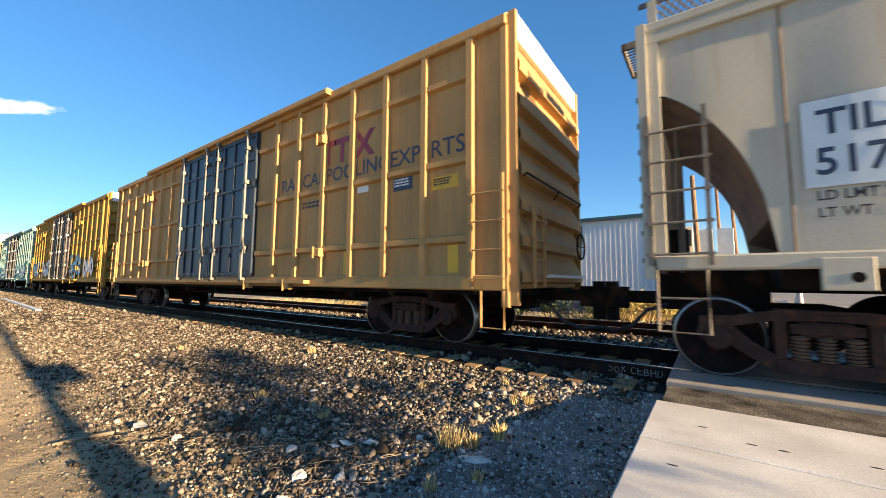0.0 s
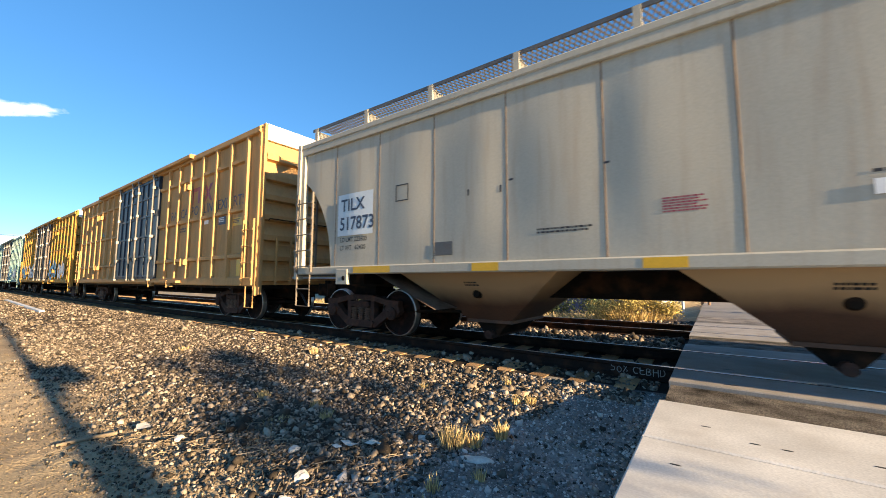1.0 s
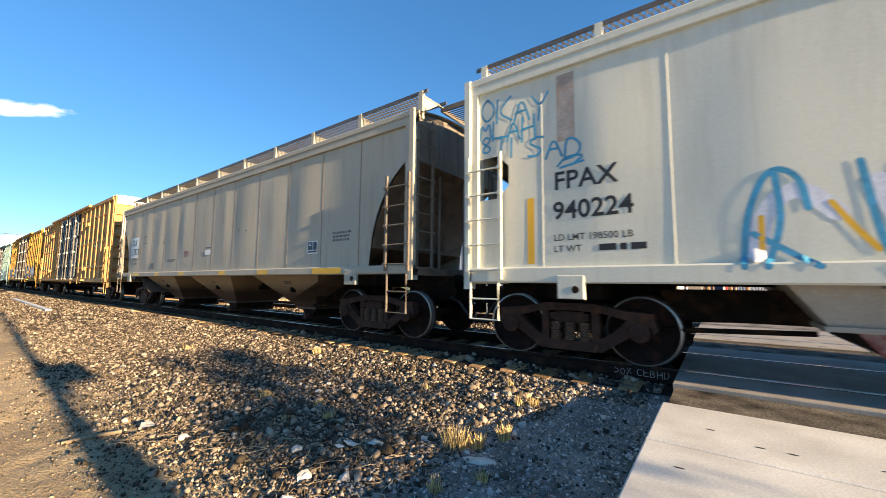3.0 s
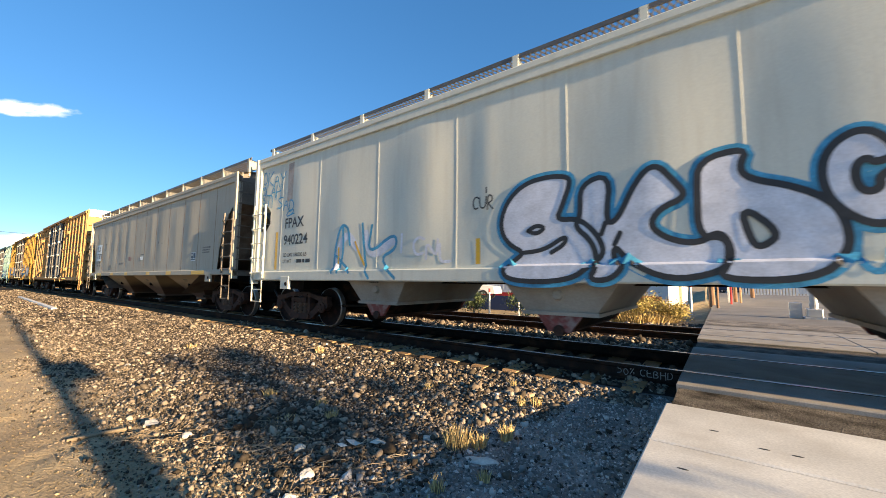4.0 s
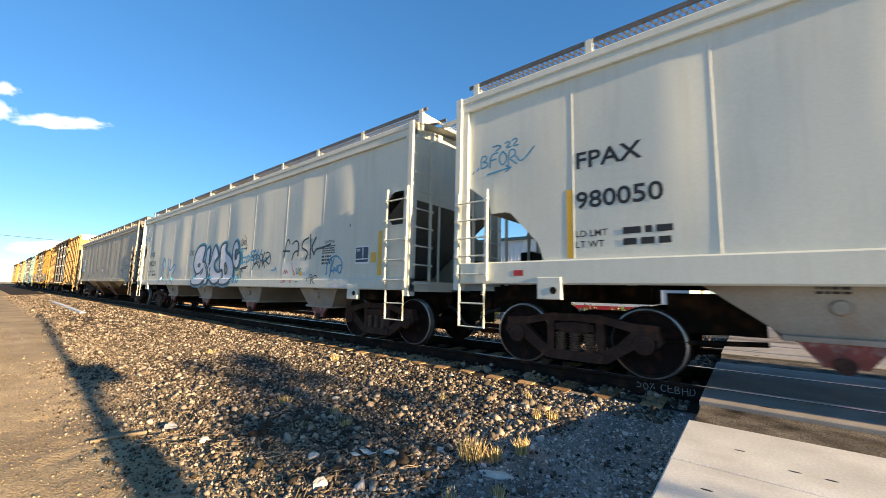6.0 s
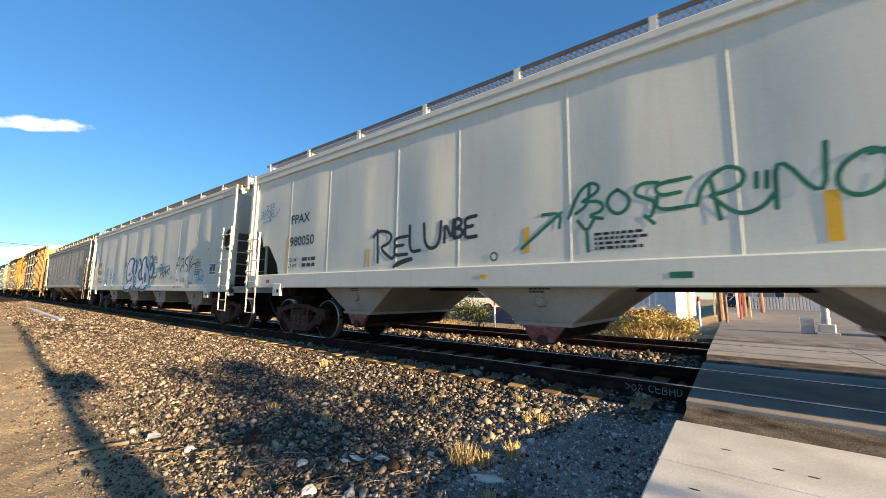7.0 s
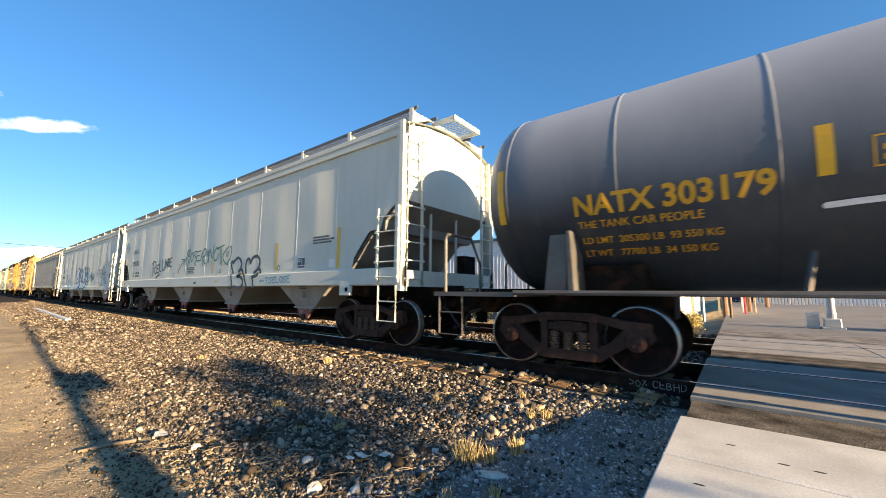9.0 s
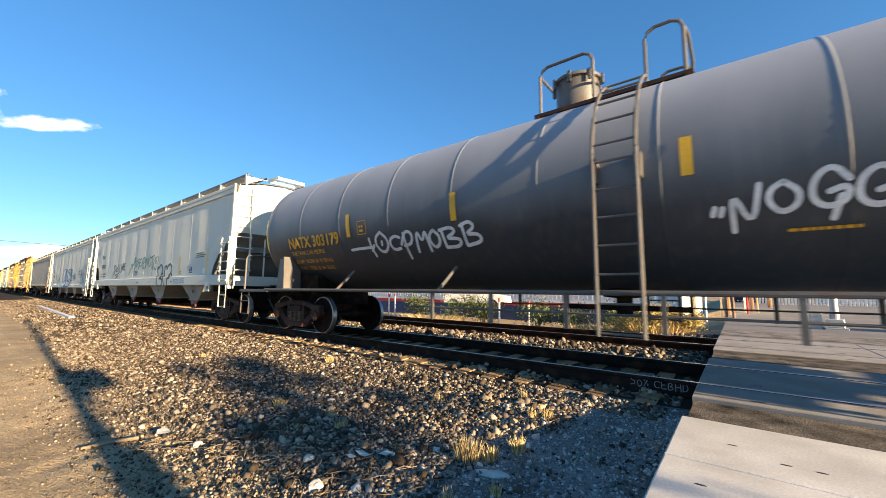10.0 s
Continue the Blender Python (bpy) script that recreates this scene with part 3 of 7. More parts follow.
def thinning(x, y):
    """Ballast thins out towards the sand, and stops short of the fine gravel by the slabs."""
    if x > -1.7 + 0.5 * noise.noise(Vector((x, y, 5))) and y < -1.15:
        return False
    return pick.random() < (y + 4.5 + 0.6 * noise.noise(Vector((x * 0.5, y * 0.5, 2)))) / 1.3


stones("ballast_shoulder", 48000, (-16, -0.7), (-4.5, -0.78), 0.0145, 1, "loose grey and tan ballast beside the rail", 1.8, thinning)
stones("ballast_chips", 70000, (-16, -0.7), (-4.5, -0.78), 0.012, 10, "small angular ballast chips beside the rail", 1.8, thinning, True)
stones("ballast_bed", 10000, (-22, -0.6), (1.6, 4.3), 0.027, 2, "grey ballast between the two tracks", 1.4)
stones("ballast_far", 30000, (-60, -13), (-4.3, -0.7), 0.021, 3, "loose ballast along the track", 1.5, thinning, True)
stones("ballast_inner", 3500, (-12, -0.6), (-0.5, 1.0), 0.022, 4, "dark ballast between the rails", 1.3)
stones("gravel", 66000, (-10, -0.5), (-5.3, -1.6), 0.0105, 5, "small gravel scattered on sandy ground", 1.7, lambda x, y: (x < -1.7 or pick.random() < 0.25) and pick.random() < (y + 5.1 + 0.5 * noise.noise(Vector((x * 0.6, y * 0.6, 1)))) / 0.9, True)
stones("fine_gravel", 48000, (-2.3, -0.47), (-5.0, -0.7), 0.0085, 7, "fine grey gravel beside the slabs", 1.0, rough=True).data.materials[0] = GRAVEL_GREY
stones("sand_pebbles", 22000, (-11, -0.6), (-6.6, -3.8), 0.0042, 8, "scattered pebbles on sand", 1.9, rough=True).data.materials[0] = CLOD
stones("sand_clods", 14000, (-24, -0.6), (-8.5, -3.7), 0.006, 9, "small sandy clods and lumps", 1.7, rough=True).data.materials[0] = CLOD
stones("ballast_beyond", 3500, (-22, -0.6), (6.0, 8.5), 0.028, 6, "grey ballast beyond the far track", 1.2)

# crossing: concrete panels along both tracks, worn asphalt between, a slab in front
PANEL_EDGE, PANEL_END = -0.45, 9.6
crossing = thing("crossing", "grade crossing of pale worn concrete panels", "crossing", kind="structure")
for c in TRACKS:
    for y0, y1 in ((c - 1.5, c - 0.80), (c - 0.68, c + 0.68), (c + 0.80, c + 1.55)):
        x = PANEL_EDGE
        while x < PANEL_END:
            s = Shape()
            s.add([(a, b, d) for a in (x, x + 2.43) for b in (y0, y1) for d in (-0.2, -0.01)] + [(a, b, 0.0) for a in (x + 0.008, x + 2.42) for b in (y0 + 0.008, y1 - 0.008)],
                  [(0, 1, 3, 2), (4, 6, 7, 5), (0, 4, 5, 1), (2, 3, 7, 6), (1, 5, 10, 8), (5, 7, 11, 10), (7, 3, 9, 11), (3, 1, 8, 9), (8, 10, 11, 9)])
            s.use(1)
            for k in (0.55, 1.9):
                for b in ((y0 + 0.16,) if y1 - y0 < 1 else (y0 + 0.2, y1 - 0.2)):
                    s.prism([(x + k + 0.07 * math.cos(t), b + 0.022 * math.sin(t)) for t in [j * math.pi / 4 for j in range(8)]], 0.0005, 0.002, "z")
            part("crossing_panel", s, [PANEL, BLACK], crossing)
            x += 2.44
s = Shape()
s.box(PANEL_EDGE + 0.02, PANEL_END, -1.62, -0.75, -0.4, -0.045)
s.box(PANEL_EDGE + 0.02, PANEL_END, 2.31, 3.56, -0.4, -0.03)
solid("asphalt_strip", s, ASPHALT, "coarse aged asphalt strip between concrete panels", "asphalt", kind="structure")
for i, (y0, y1) in enumerate(((-2.53, -1.52), (-4.0, -2.55), (-8.0, -4.01))):
    x = PANEL_EDGE - 0.02
    while x < PANEL_END:
        s = Shape()
        s.add([(a, b, d) for a in (x, x + 3.03) for b in (y0, y1) for d in (-0.45, -0.025)] + [(a, b, -0.015) for a in (x + 0.012, x + 3.02) for b in (y0 + 0.015, y1 - 0.015)],
              [(0, 1, 3, 2), (4, 6, 7, 5), (0, 4, 5, 1), (2, 3, 7, 6), (1, 5, 10, 8), (5, 7, 11, 10), (7, 3, 9, 11), (3, 1, 8, 9), (8, 10, 11, 9)])
        s.use(1)
        rng = random.Random(int(x * 10) + i)
        for k in range(7):
            a, b = rng.uniform(x + 0.2, x + 2.8), rng.uniform(y0 + 0.2, y1 - 0.2)
            s.prism([(a + 0.03 * math.cos(t), b + 0.009 * math.sin(t)) for t in [j * math.pi / 3 for j in range(6)]], -0.0145, -0.0125, "z")
        part("slab", s, [CONCRETE, BLACK], crossing)
        x += 3.04
road = solid("road", Shape().sheet(axis_steps([(-0.45, 70, 8)]), axis_steps([(6.62, 40, 4), (40, 300, 30)]), lambda x, y: (x, y, -0.03 if x > 0 else -0.034)), ROAD,
             "grey asphalt road beyond the crossing", "road", kind="structure")
solid("gravel_verge", Shape().sheet(axis_steps([(-0.45, 9.6, 0.25)]), axis_steps([(7.3, 9.2, 0.2)]), lambda x, y: (x, y + 0.25 * noise.noise(Vector((x, 0, 2))), -0.024 + 0.008 * noise.noise(Vector((x * 3, y * 3, 1))))), GRAVEL_BED,
      "pale gravel verge between crossing and road", "verge", kind="structure", smooth=True)
s = Shape()
s.add([(3.2, 7.0, -0.012), (3.35, 7.0, -0.012), (6.0, 14.0, -0.012), (5.8, 14.0, -0.012)], [(0, 1, 2, 3)])
solid("road_marking", s, WHITE, "white painted line on the road", "road marking", kind="structure")


# ---- rolling stock ----
MESHES = {}


def wheelset_mesh():
    if "wheelset" not in MESHES:
        s = Shape()
        for k in (-1, 1):
            s.use(0).lathe([(k * 0.86, 0.05), (k * 0.86, 0.11), (k * 0.80, 0.14), (k * 0.765, 0.30), (k * 0.80, 0.385), (k * 0.825, 0.40), (k * 0.83, 0.432)], n=40)
            s.use(1).lathe([(k * 0.83, 0.432), (k * 0.825, 0.45), (k * 0.80, 0.457), (k * 0.715, 0.46)], n=40)
            s.use(0).lathe([(k * 0.715, 0.46), (k * 0.70, 0.485), (k * 0.69, 0.48), (k * 0.70, 0.38), (k * 0.74, 0.30), (k * 0.70, 0.1)], n=40)
            s.use(2).lathe([(k * 0.86, 0.085), (k * 1.02, 0.085), (k * 1.02, 0.125), (k * 1.07, 0.125), (k * 1.085, 0.09), (k * 1.09, 0.03)], n=16)
            for j in range(3):
                a = j * 2 * math.pi / 3
                s.lathe([(k * 1.09, 0.001), (k * 1.09, 0.018), (k * 1.105, 0.018), (k * 1.105, 0.001)], (0.06 * math.cos(a), 0, 0.06 * math.sin(a)), n=6)
        s.use(0).lathe([(-0.9, 0.075), (0.9, 0.075)], n=14)
        MESHES["wheelset"] = s.mesh("wheelset", [WHEEL, TREAD, TRUCK], True)
    return MESHES["wheelset"]


def side_frame_mesh():
    if "frame" not in MESHES:
        s, y0, y1 = Shape(), -1.04, -0.90
        for k in (-1, 1):
            def o(pts, a=y0, b=y1):
                s.prism([(k * x, z) for x, z in pts], a, b)
            o([(0, 0.70), (0, 0.80), (0.34, 0.80), (0.74, 0.72), (1.06, 0.70), (1.06, 0.60), (0.76, 0.60), (0.42, 0.68)])
            o([(0.30, 0.16), (0.42, 0.15), (0.90, 0.47), (1.06, 0.60), (0.76, 0.62), (0.58, 0.44), (0.36, 0.30)], y0 + 0.012, y1)
            o([(0.30, 0.26), (0.40, 0.30), (0.40, 0.72), (0.30, 0.74)], y0 + 0.006, y1)
            o([(0, 0.15), (0.36, 0.15), (0.40, 0.26), (0.36, 0.285), (0, 0.285)], y0 - 0.02, y1)
            o([(0.74, 0.60), (1.06, 0.60), (1.10, 0.50), (1.03, 0.42), (1.03, 0.52), (0.75, 0.52), (0.72, 0.45), (0.68, 0.52)])
            o([(0.02, 0.735), (0.30, 0.735), (0.30, 0.765), (0.02, 0.765)], y0 - 0.012, y0)
        MESHES["frame"] = s.mesh("side_frame", TRUCK)
        s = Shape()
        for x in (-0.2, 0.0, 0.2):
            prof = [(0.285, 0.05)]
            for i in range(7):
                prof += [(0.29 + i * 0.036, 0.085), (0.306 + i * 0.036, 0.085), (0.309 + i * 0.036, 0.062), (0.322 + i * 0.036, 0.062)]
            s.lathe(prof, (x, -0.995, 0), "z", 12)
        MESHES["spring"] = s.mesh("spring_nest", SPRING, True)
        s = Shape()
        s.box(-0.2, 0.2, -1.03, 1.03, 0.53, 0.68)
        s.box(-0.26, 0.26, -0.5, 0.5, 0.45, 0.74)
        s.box(-0.27, 0.27, -1.06, -0.86, 0.56, 0.66).box(-0.27, 0.27, 0.86, 1.06, 0.56, 0.66)
        for k in (-1, 1):
            s.tube([(k * 0.42, -0.6, 0.38), (k * 0.42, 0.6, 0.38)], 0.04)
            s.box(k * 0.42 - 0.05, k * 0.42 + 0.05, -0.78, -0.68, 0.3, 0.5)
        MESHES["bolster"] = s.mesh("truck", TRUCK)
    return MESHES["frame"], MESHES["spring"], MESHES["bolster"]


WHEELSETS = []


def add_trucks(car, places, turning):
    frame_me, spring_me, bolster_me = side_frame_mesh()
    for x in places:
        tr = part("truck", bolster_me, None, car, "rusty cast steel bolster truck")
        tr.location = (x, 0, 0)
        for turn in (0, math.pi):
            for nm, me in (("side_frame", frame_me), ("spring_nest", spring_me)):
                ob = part(nm, me, None, tr)
                ob.rotation_euler = (0, 0, turn)
        for dx in (-0.889, 0.889):
            w = part("wheelset", wheelset_mesh(), None, tr, "dark steel wheels with polished rims")
            w.location = (dx, 0, 0.457)
            if turning:
                WHEELSETS.append((w, dx))


def add_couplers(car, half, reach):
    """Centre sill stubs, coupler shanks and heads, air hoses, at both ends."""
    for k in (-1, 1):
        s = Shape()
        s.box(min(k * (half - 1.2), k * half), max(k * (half - 1.2), k * half), -0.3, 0.3, 0.72, 1.08)
        s.box(min(k * half, k * (half + reach - 0.3)), max(k * half, k * (half + reach - 0.3)), -0.08, 0.08, 0.78, 0.96)
        e = half + reach
        s.prism([(k * (e - 0.34), -0.16), (k * (e - 0.1), -0.22), (k * (e + 0.06), -0.14), (k * (e + 0.04), 0.02), (k * (e - 0.06), 0.06), (k * (e + 0.02), 0.2), (k * (e - 0.3), 0.18)], 0.70, 1.02, "z")
        s.box(min(k * (e - 0.16), k * e), max(k * (e - 0.16), k * e), -0.09, 0.09, 0.50, 1.10)
        part("coupler", s, GRIME, car, "grimy knuckle coupler")
        s = Shape()
        s.tube([(k * (half - 0.1), -0.3, 0.78), (k * (half + 0.15), -0.38, 0.70), (k * (half + 0.35), -0.36, 0.46), (k * (half + 0.6), -0.3, 0.36), (k * (e + 0.03), -0.22, 0.40)], 0.028)
        part("air_hose", s, BLACK, car)


def ladder(x0, x1, y, z0, z1, rungs, r=0.014, stand=0.0):
    s = Shape()
    for x in (x0, x1):
        s.box(x - 0.022, x + 0.022, y - 0.02, y + 0.02, z0, z1)
    for i in range(rungs):
        z = z0 + (z1 - z0) * (i + 0.35) / rungs
        s.tube([(x0 - 0.05, y - 0.03, z), (x1 + 0.05, y - 0.03, z)], r, 6)
        for x in (x0, x1):
            s.box(x - 0.03, x + 0.03, y - 0.045, y - 0.02, z - 0.025, z + 0.025)
    return s


def stirrup(x0, x1, y, z0, z1, mid=True):
    s = Shape().tube([(x0, y, z1), (x0, y, z0), (x1, y, z0), (x1, y, z1)], 0.018, 6)
    if mid:
        s.tube([(x0, y, (z0 + z1) / 2 + 0.03), (x1, y, (z0 + z1) / 2 + 0.03)], 0.014, 6)
    return s


def box_car(half, paint, door_paint, label, turning, marks):
    """An outside-post box car with a pair of plug doors. Its middle is at x = 0, rail tops at z = 0."""
    car = thing("box_car", label, "box car", "cars of the freight train")
    W = 1.56
    part("body", Shape().box(-half, half, -W, W, 0.98, 5.0), paint, car)
    s = Shape()
    s.prism([(-W - 0.06, 5.0), (-W - 0.06, 5.06), (0, 5.16), (W + 0.06, 5.06), (W + 0.06, 5.0)], -half, half, "x")
    for i in range(26):
        x = -half + (i + 0.5) * 2 * half / 26
        s.prism([(-W - 0.02, 5.06), (0, 5.2), (W + 0.02, 5.06)], x - 0.04, x + 0.04, "x")
    part("roof", s, GALV, car, "pale galvanised sheet roof")
    post = MESHES.setdefault("post" + paint.name, Shape().prism([(-0.085, 0.0), (-0.055, -0.09), (0.055, -0.09), (0.085, 0.0)], 1.16, 4.94, "z").mesh("side_post", paint))
    for side in (0, math.pi):
        for k in (-1, 1):
            for i in range(7):
                x = k * (3.26 + i * 0.905)
                if abs(x) < half - 0.4:
                    ob = part("side_post", post, None, car)
                    ob.matrix_basis = Matrix.Rotation(side, 4, "Z") @ Matrix.Translation((x, -W, 0))
            for z in (1.74, 2.99, 4.33):
                s = Shape().prism([(-W, z - 0.08), (-W - 0.075, z - 0.045), (-W - 0.075, z + 0.045), (-W, z + 0.08)], min(k * 2.45, k * (half - 0.62)), max(k * 2.45, k * (half - 0.62)), "x")
                ob = part("belt_rail", s, paint, car)
                ob.rotation_euler = (0, 0, side)
        for nm, z0, z1, d in (("top_chord", 4.9, 5.07, 0.10), ("side_sill", 0.95, 1.18, 0.06)):
            ob = part(nm, Shape().slab(-half, half, -W - d, -W + 0.02, z0, z1, 0.02), paint, car)
            ob.rotation_euler = (0, 0, side)
        for k in (-1, 1):
            e = k * (half - 0.12)
            ob = part("corner_plate", Shape().slab(min(e, k * half), max(e, k * half), -W - 0.055, -W + 0.01, 0.72, 5.1, 0.015), paint, car)
            ob.rotation_euler = (0, 0, side)
            s = ladder(min(k * (half - 0.58), k * (half - 0.07)), max(k * (half - 0.58), k * (half - 0.07)), -W - 0.11, 0.98, 2.65, 4)
            ob = part("ladder", s, paint, car, "narrow side ladder")
            ob.rotation_euler = (0, 0, side)
            part("stirrup", stirrup(k * (half - 0.45), k * (half - 0.08), -W - 0.05, 0.42, 0.95, False), paint, car).rotation_euler = (0, 0, side)
    # plug doors, near and far
    for side in (0, math.pi):
        for k in (-1, 1):
            x0, x1 = (0.02, 2.36) if k > 0 else (-2.36, -0.02)
            s = Shape().slab(x0, x1, -W - 0.07, -W + 0.02, 1.14, 4.92, 0.02)
            d = part("door", s, door_paint, car, "closed plug door with pressed panels")
            d.rotation_euler = (0, 0, side)
            for x in [x0 + 0.03 + i * (x1 - x0 - 0.06) / 4 for i in range(5)]:
                part("door_stile", Shape().slab(x - 0.035, x + 0.035, -W - 0.11, -W - 0.06, 1.18, 4.88, 0.012), door_paint, d)
            for z in (1.25, 2.0, 2.75, 3.5, 4.2, 4.82):
                part("door_rail", Shape().slab(x0, x1, -W - 0.10, -W - 0.06, z - 0.04, z + 0.04, 0.012), door_paint, d)
            for x in (x0 + 0.35, x1 - 0.35):
                s = Shape().tube([(x, -W - 0.16, 1.05), (x, -W - 0.16, 4.98)], 0.028, 8)
                for z in (1.1, 1.9, 2.7, 3.6, 4.5, 4.95):
                    s.box(x - 0.06, x + 0.06, -W - 0.20, -W - 0.08, z - 0.05, z + 0.05)
                s.tube([(x, -W - 0.18, 2.2), (x + 0.22, -W - 0.2, 1.75)], 0.02, 6)
                part("lock_rod", s, ROD, d, "galvanised locking rod")
        part("upper_track", Shape().slab(-5.3, 5.3, -W - 0.22, -W - 0.05, 4.97, 5.1, 0.02), paint, car).rotation_euler = (0, 0, side)
        for x, z in ((5.05, 4.05), (5.05, 1.66), (-5.05, 4.05), (-5.05, 1.66), (2.3, 0.98), (4.0, 0.98)):
            part("bracket", Shape().slab(x - 0.12, x + 0.12, -W - 0.17, -W - 0.06, z - 0.09, z + 0.09, 0.02).tube([(x - 0.05, -W - 0.19, z - 0.12), (x - 0.05, -W - 0.19, z + 0.12)], 0.02, 6), paint, car).rotation_euler = (0, 0, side)
        part("door_track", Shape().box(-half + 1.2, half - 4.6, -W - 0.2, -W - 0.05, 1.02, 1.09), paint, car).rotation_euler = (0, 0, side)
    # ends: horizontal corrugations
    for k in (-1, 1):
        s = Shape()
        prof = [(0.0, 1.0)]
        for i in range(7):
            z = 1.05 + i * 0.52
            prof += [(0.0, z), (0.15, z + 0.03), (0.15, z + 0.16), (0.0, z + 0.47)]
        prof += [(0.0, 4.7)]
        v = [(k * (half + 0.005 + d), y, z) for d, z in prof for y in (-W + 0.05, W - 0.05)]
        s.add(v, [(2 * i, 2 * i + 1, 2 * i + 3, 2 * i + 2) for i in range(len(prof) - 1)])
        part("end_wall", s, paint, car, "corrugated steel end wall")
        part("end_cap", Shape().box(min(k * half, k * (half + 0.09)), max(k * half, k * (half + 0.09)), -W, W, 4.72, 5.14), GALV, car, "white painted top band")
        for y in (-W - 0.02, W - 0.06):
            s = Shape().box(min(k * half, k * (half + 0.12)), max(k * half, k * (half + 0.12)), y, y + 0.08, 0.75, 5.12)
            part("end_post", s, paint, car)
        s = ladder(-1.2, -0.8, 0, 1.0, 2.2, 4)
        me = part("end_ladder", s, paint, car)
        me.matrix_basis = Matrix.Translation((k * (half + 0.22), 0, 0)) @ Matrix.Rotation(k * math.pi / 2, 4, "Z")
        s = Shape().tube([(k * (half + 0.14), -1.4, 2.62), (k * (half + 0.2), -1.4, 2.66), (k * (half + 0.2), 1.35, 2.66), (k * (half + 0.14), 1.35, 2.62)], 0.015, 6)
        s.tube([(k * (half + 0.14), -0.1, 2.5), (k * (half + 0.2), 0.0, 2.66)], 0.012, 6)
        part("grab_rail", s, GRIME, car)
        s = Shape().lathe([(0.0, 0.24), (0.02, 0.26), (0.04, 0.24), (0.02, 0.22)], (k * (half + 0.3), 0.85, 1.75), "x", 20)
        for j in range(4):
            a = j * math.pi / 2
            s.tube([(k * (half + 0.32), 0.85, 1.75), (k * (half + 0.32), 0.85 + 0.23 * math.cos(a), 1.75 + 0.23 * math.sin(a))], 0.012, 5)
        part("brake_wheel", s, GRIME, car)
        part("platform", Shape().box(min(k * half, k * (half + 0.3)), max(k * half, k * (half + 0.3)), -0.7, 1.2, 1.15, 1.2), GALV, car)
    s = Shape().box(-half + 0.3, half - 0.3, -0.35, 0.35, 0.62, 1.0).box(-half + 0.05, half - 0.05, -W + 0.1, W - 0.1, 0.88, 0.99)
    for i in range(9):
        x = -half + 1.5 + i * (2 * half - 3) / 8
        s.box(x - 0.05, x + 0.05, -1.45, 1.45, 0.76, 0.95)
    part("underframe", s, GRIME, car)
    add_couplers(car, half, 0.9)
    add_trucks(car, (-(half - 2.35), half - 2.35), turning)
    marks(car, lambda x, z: -W - 0.004)
    return car


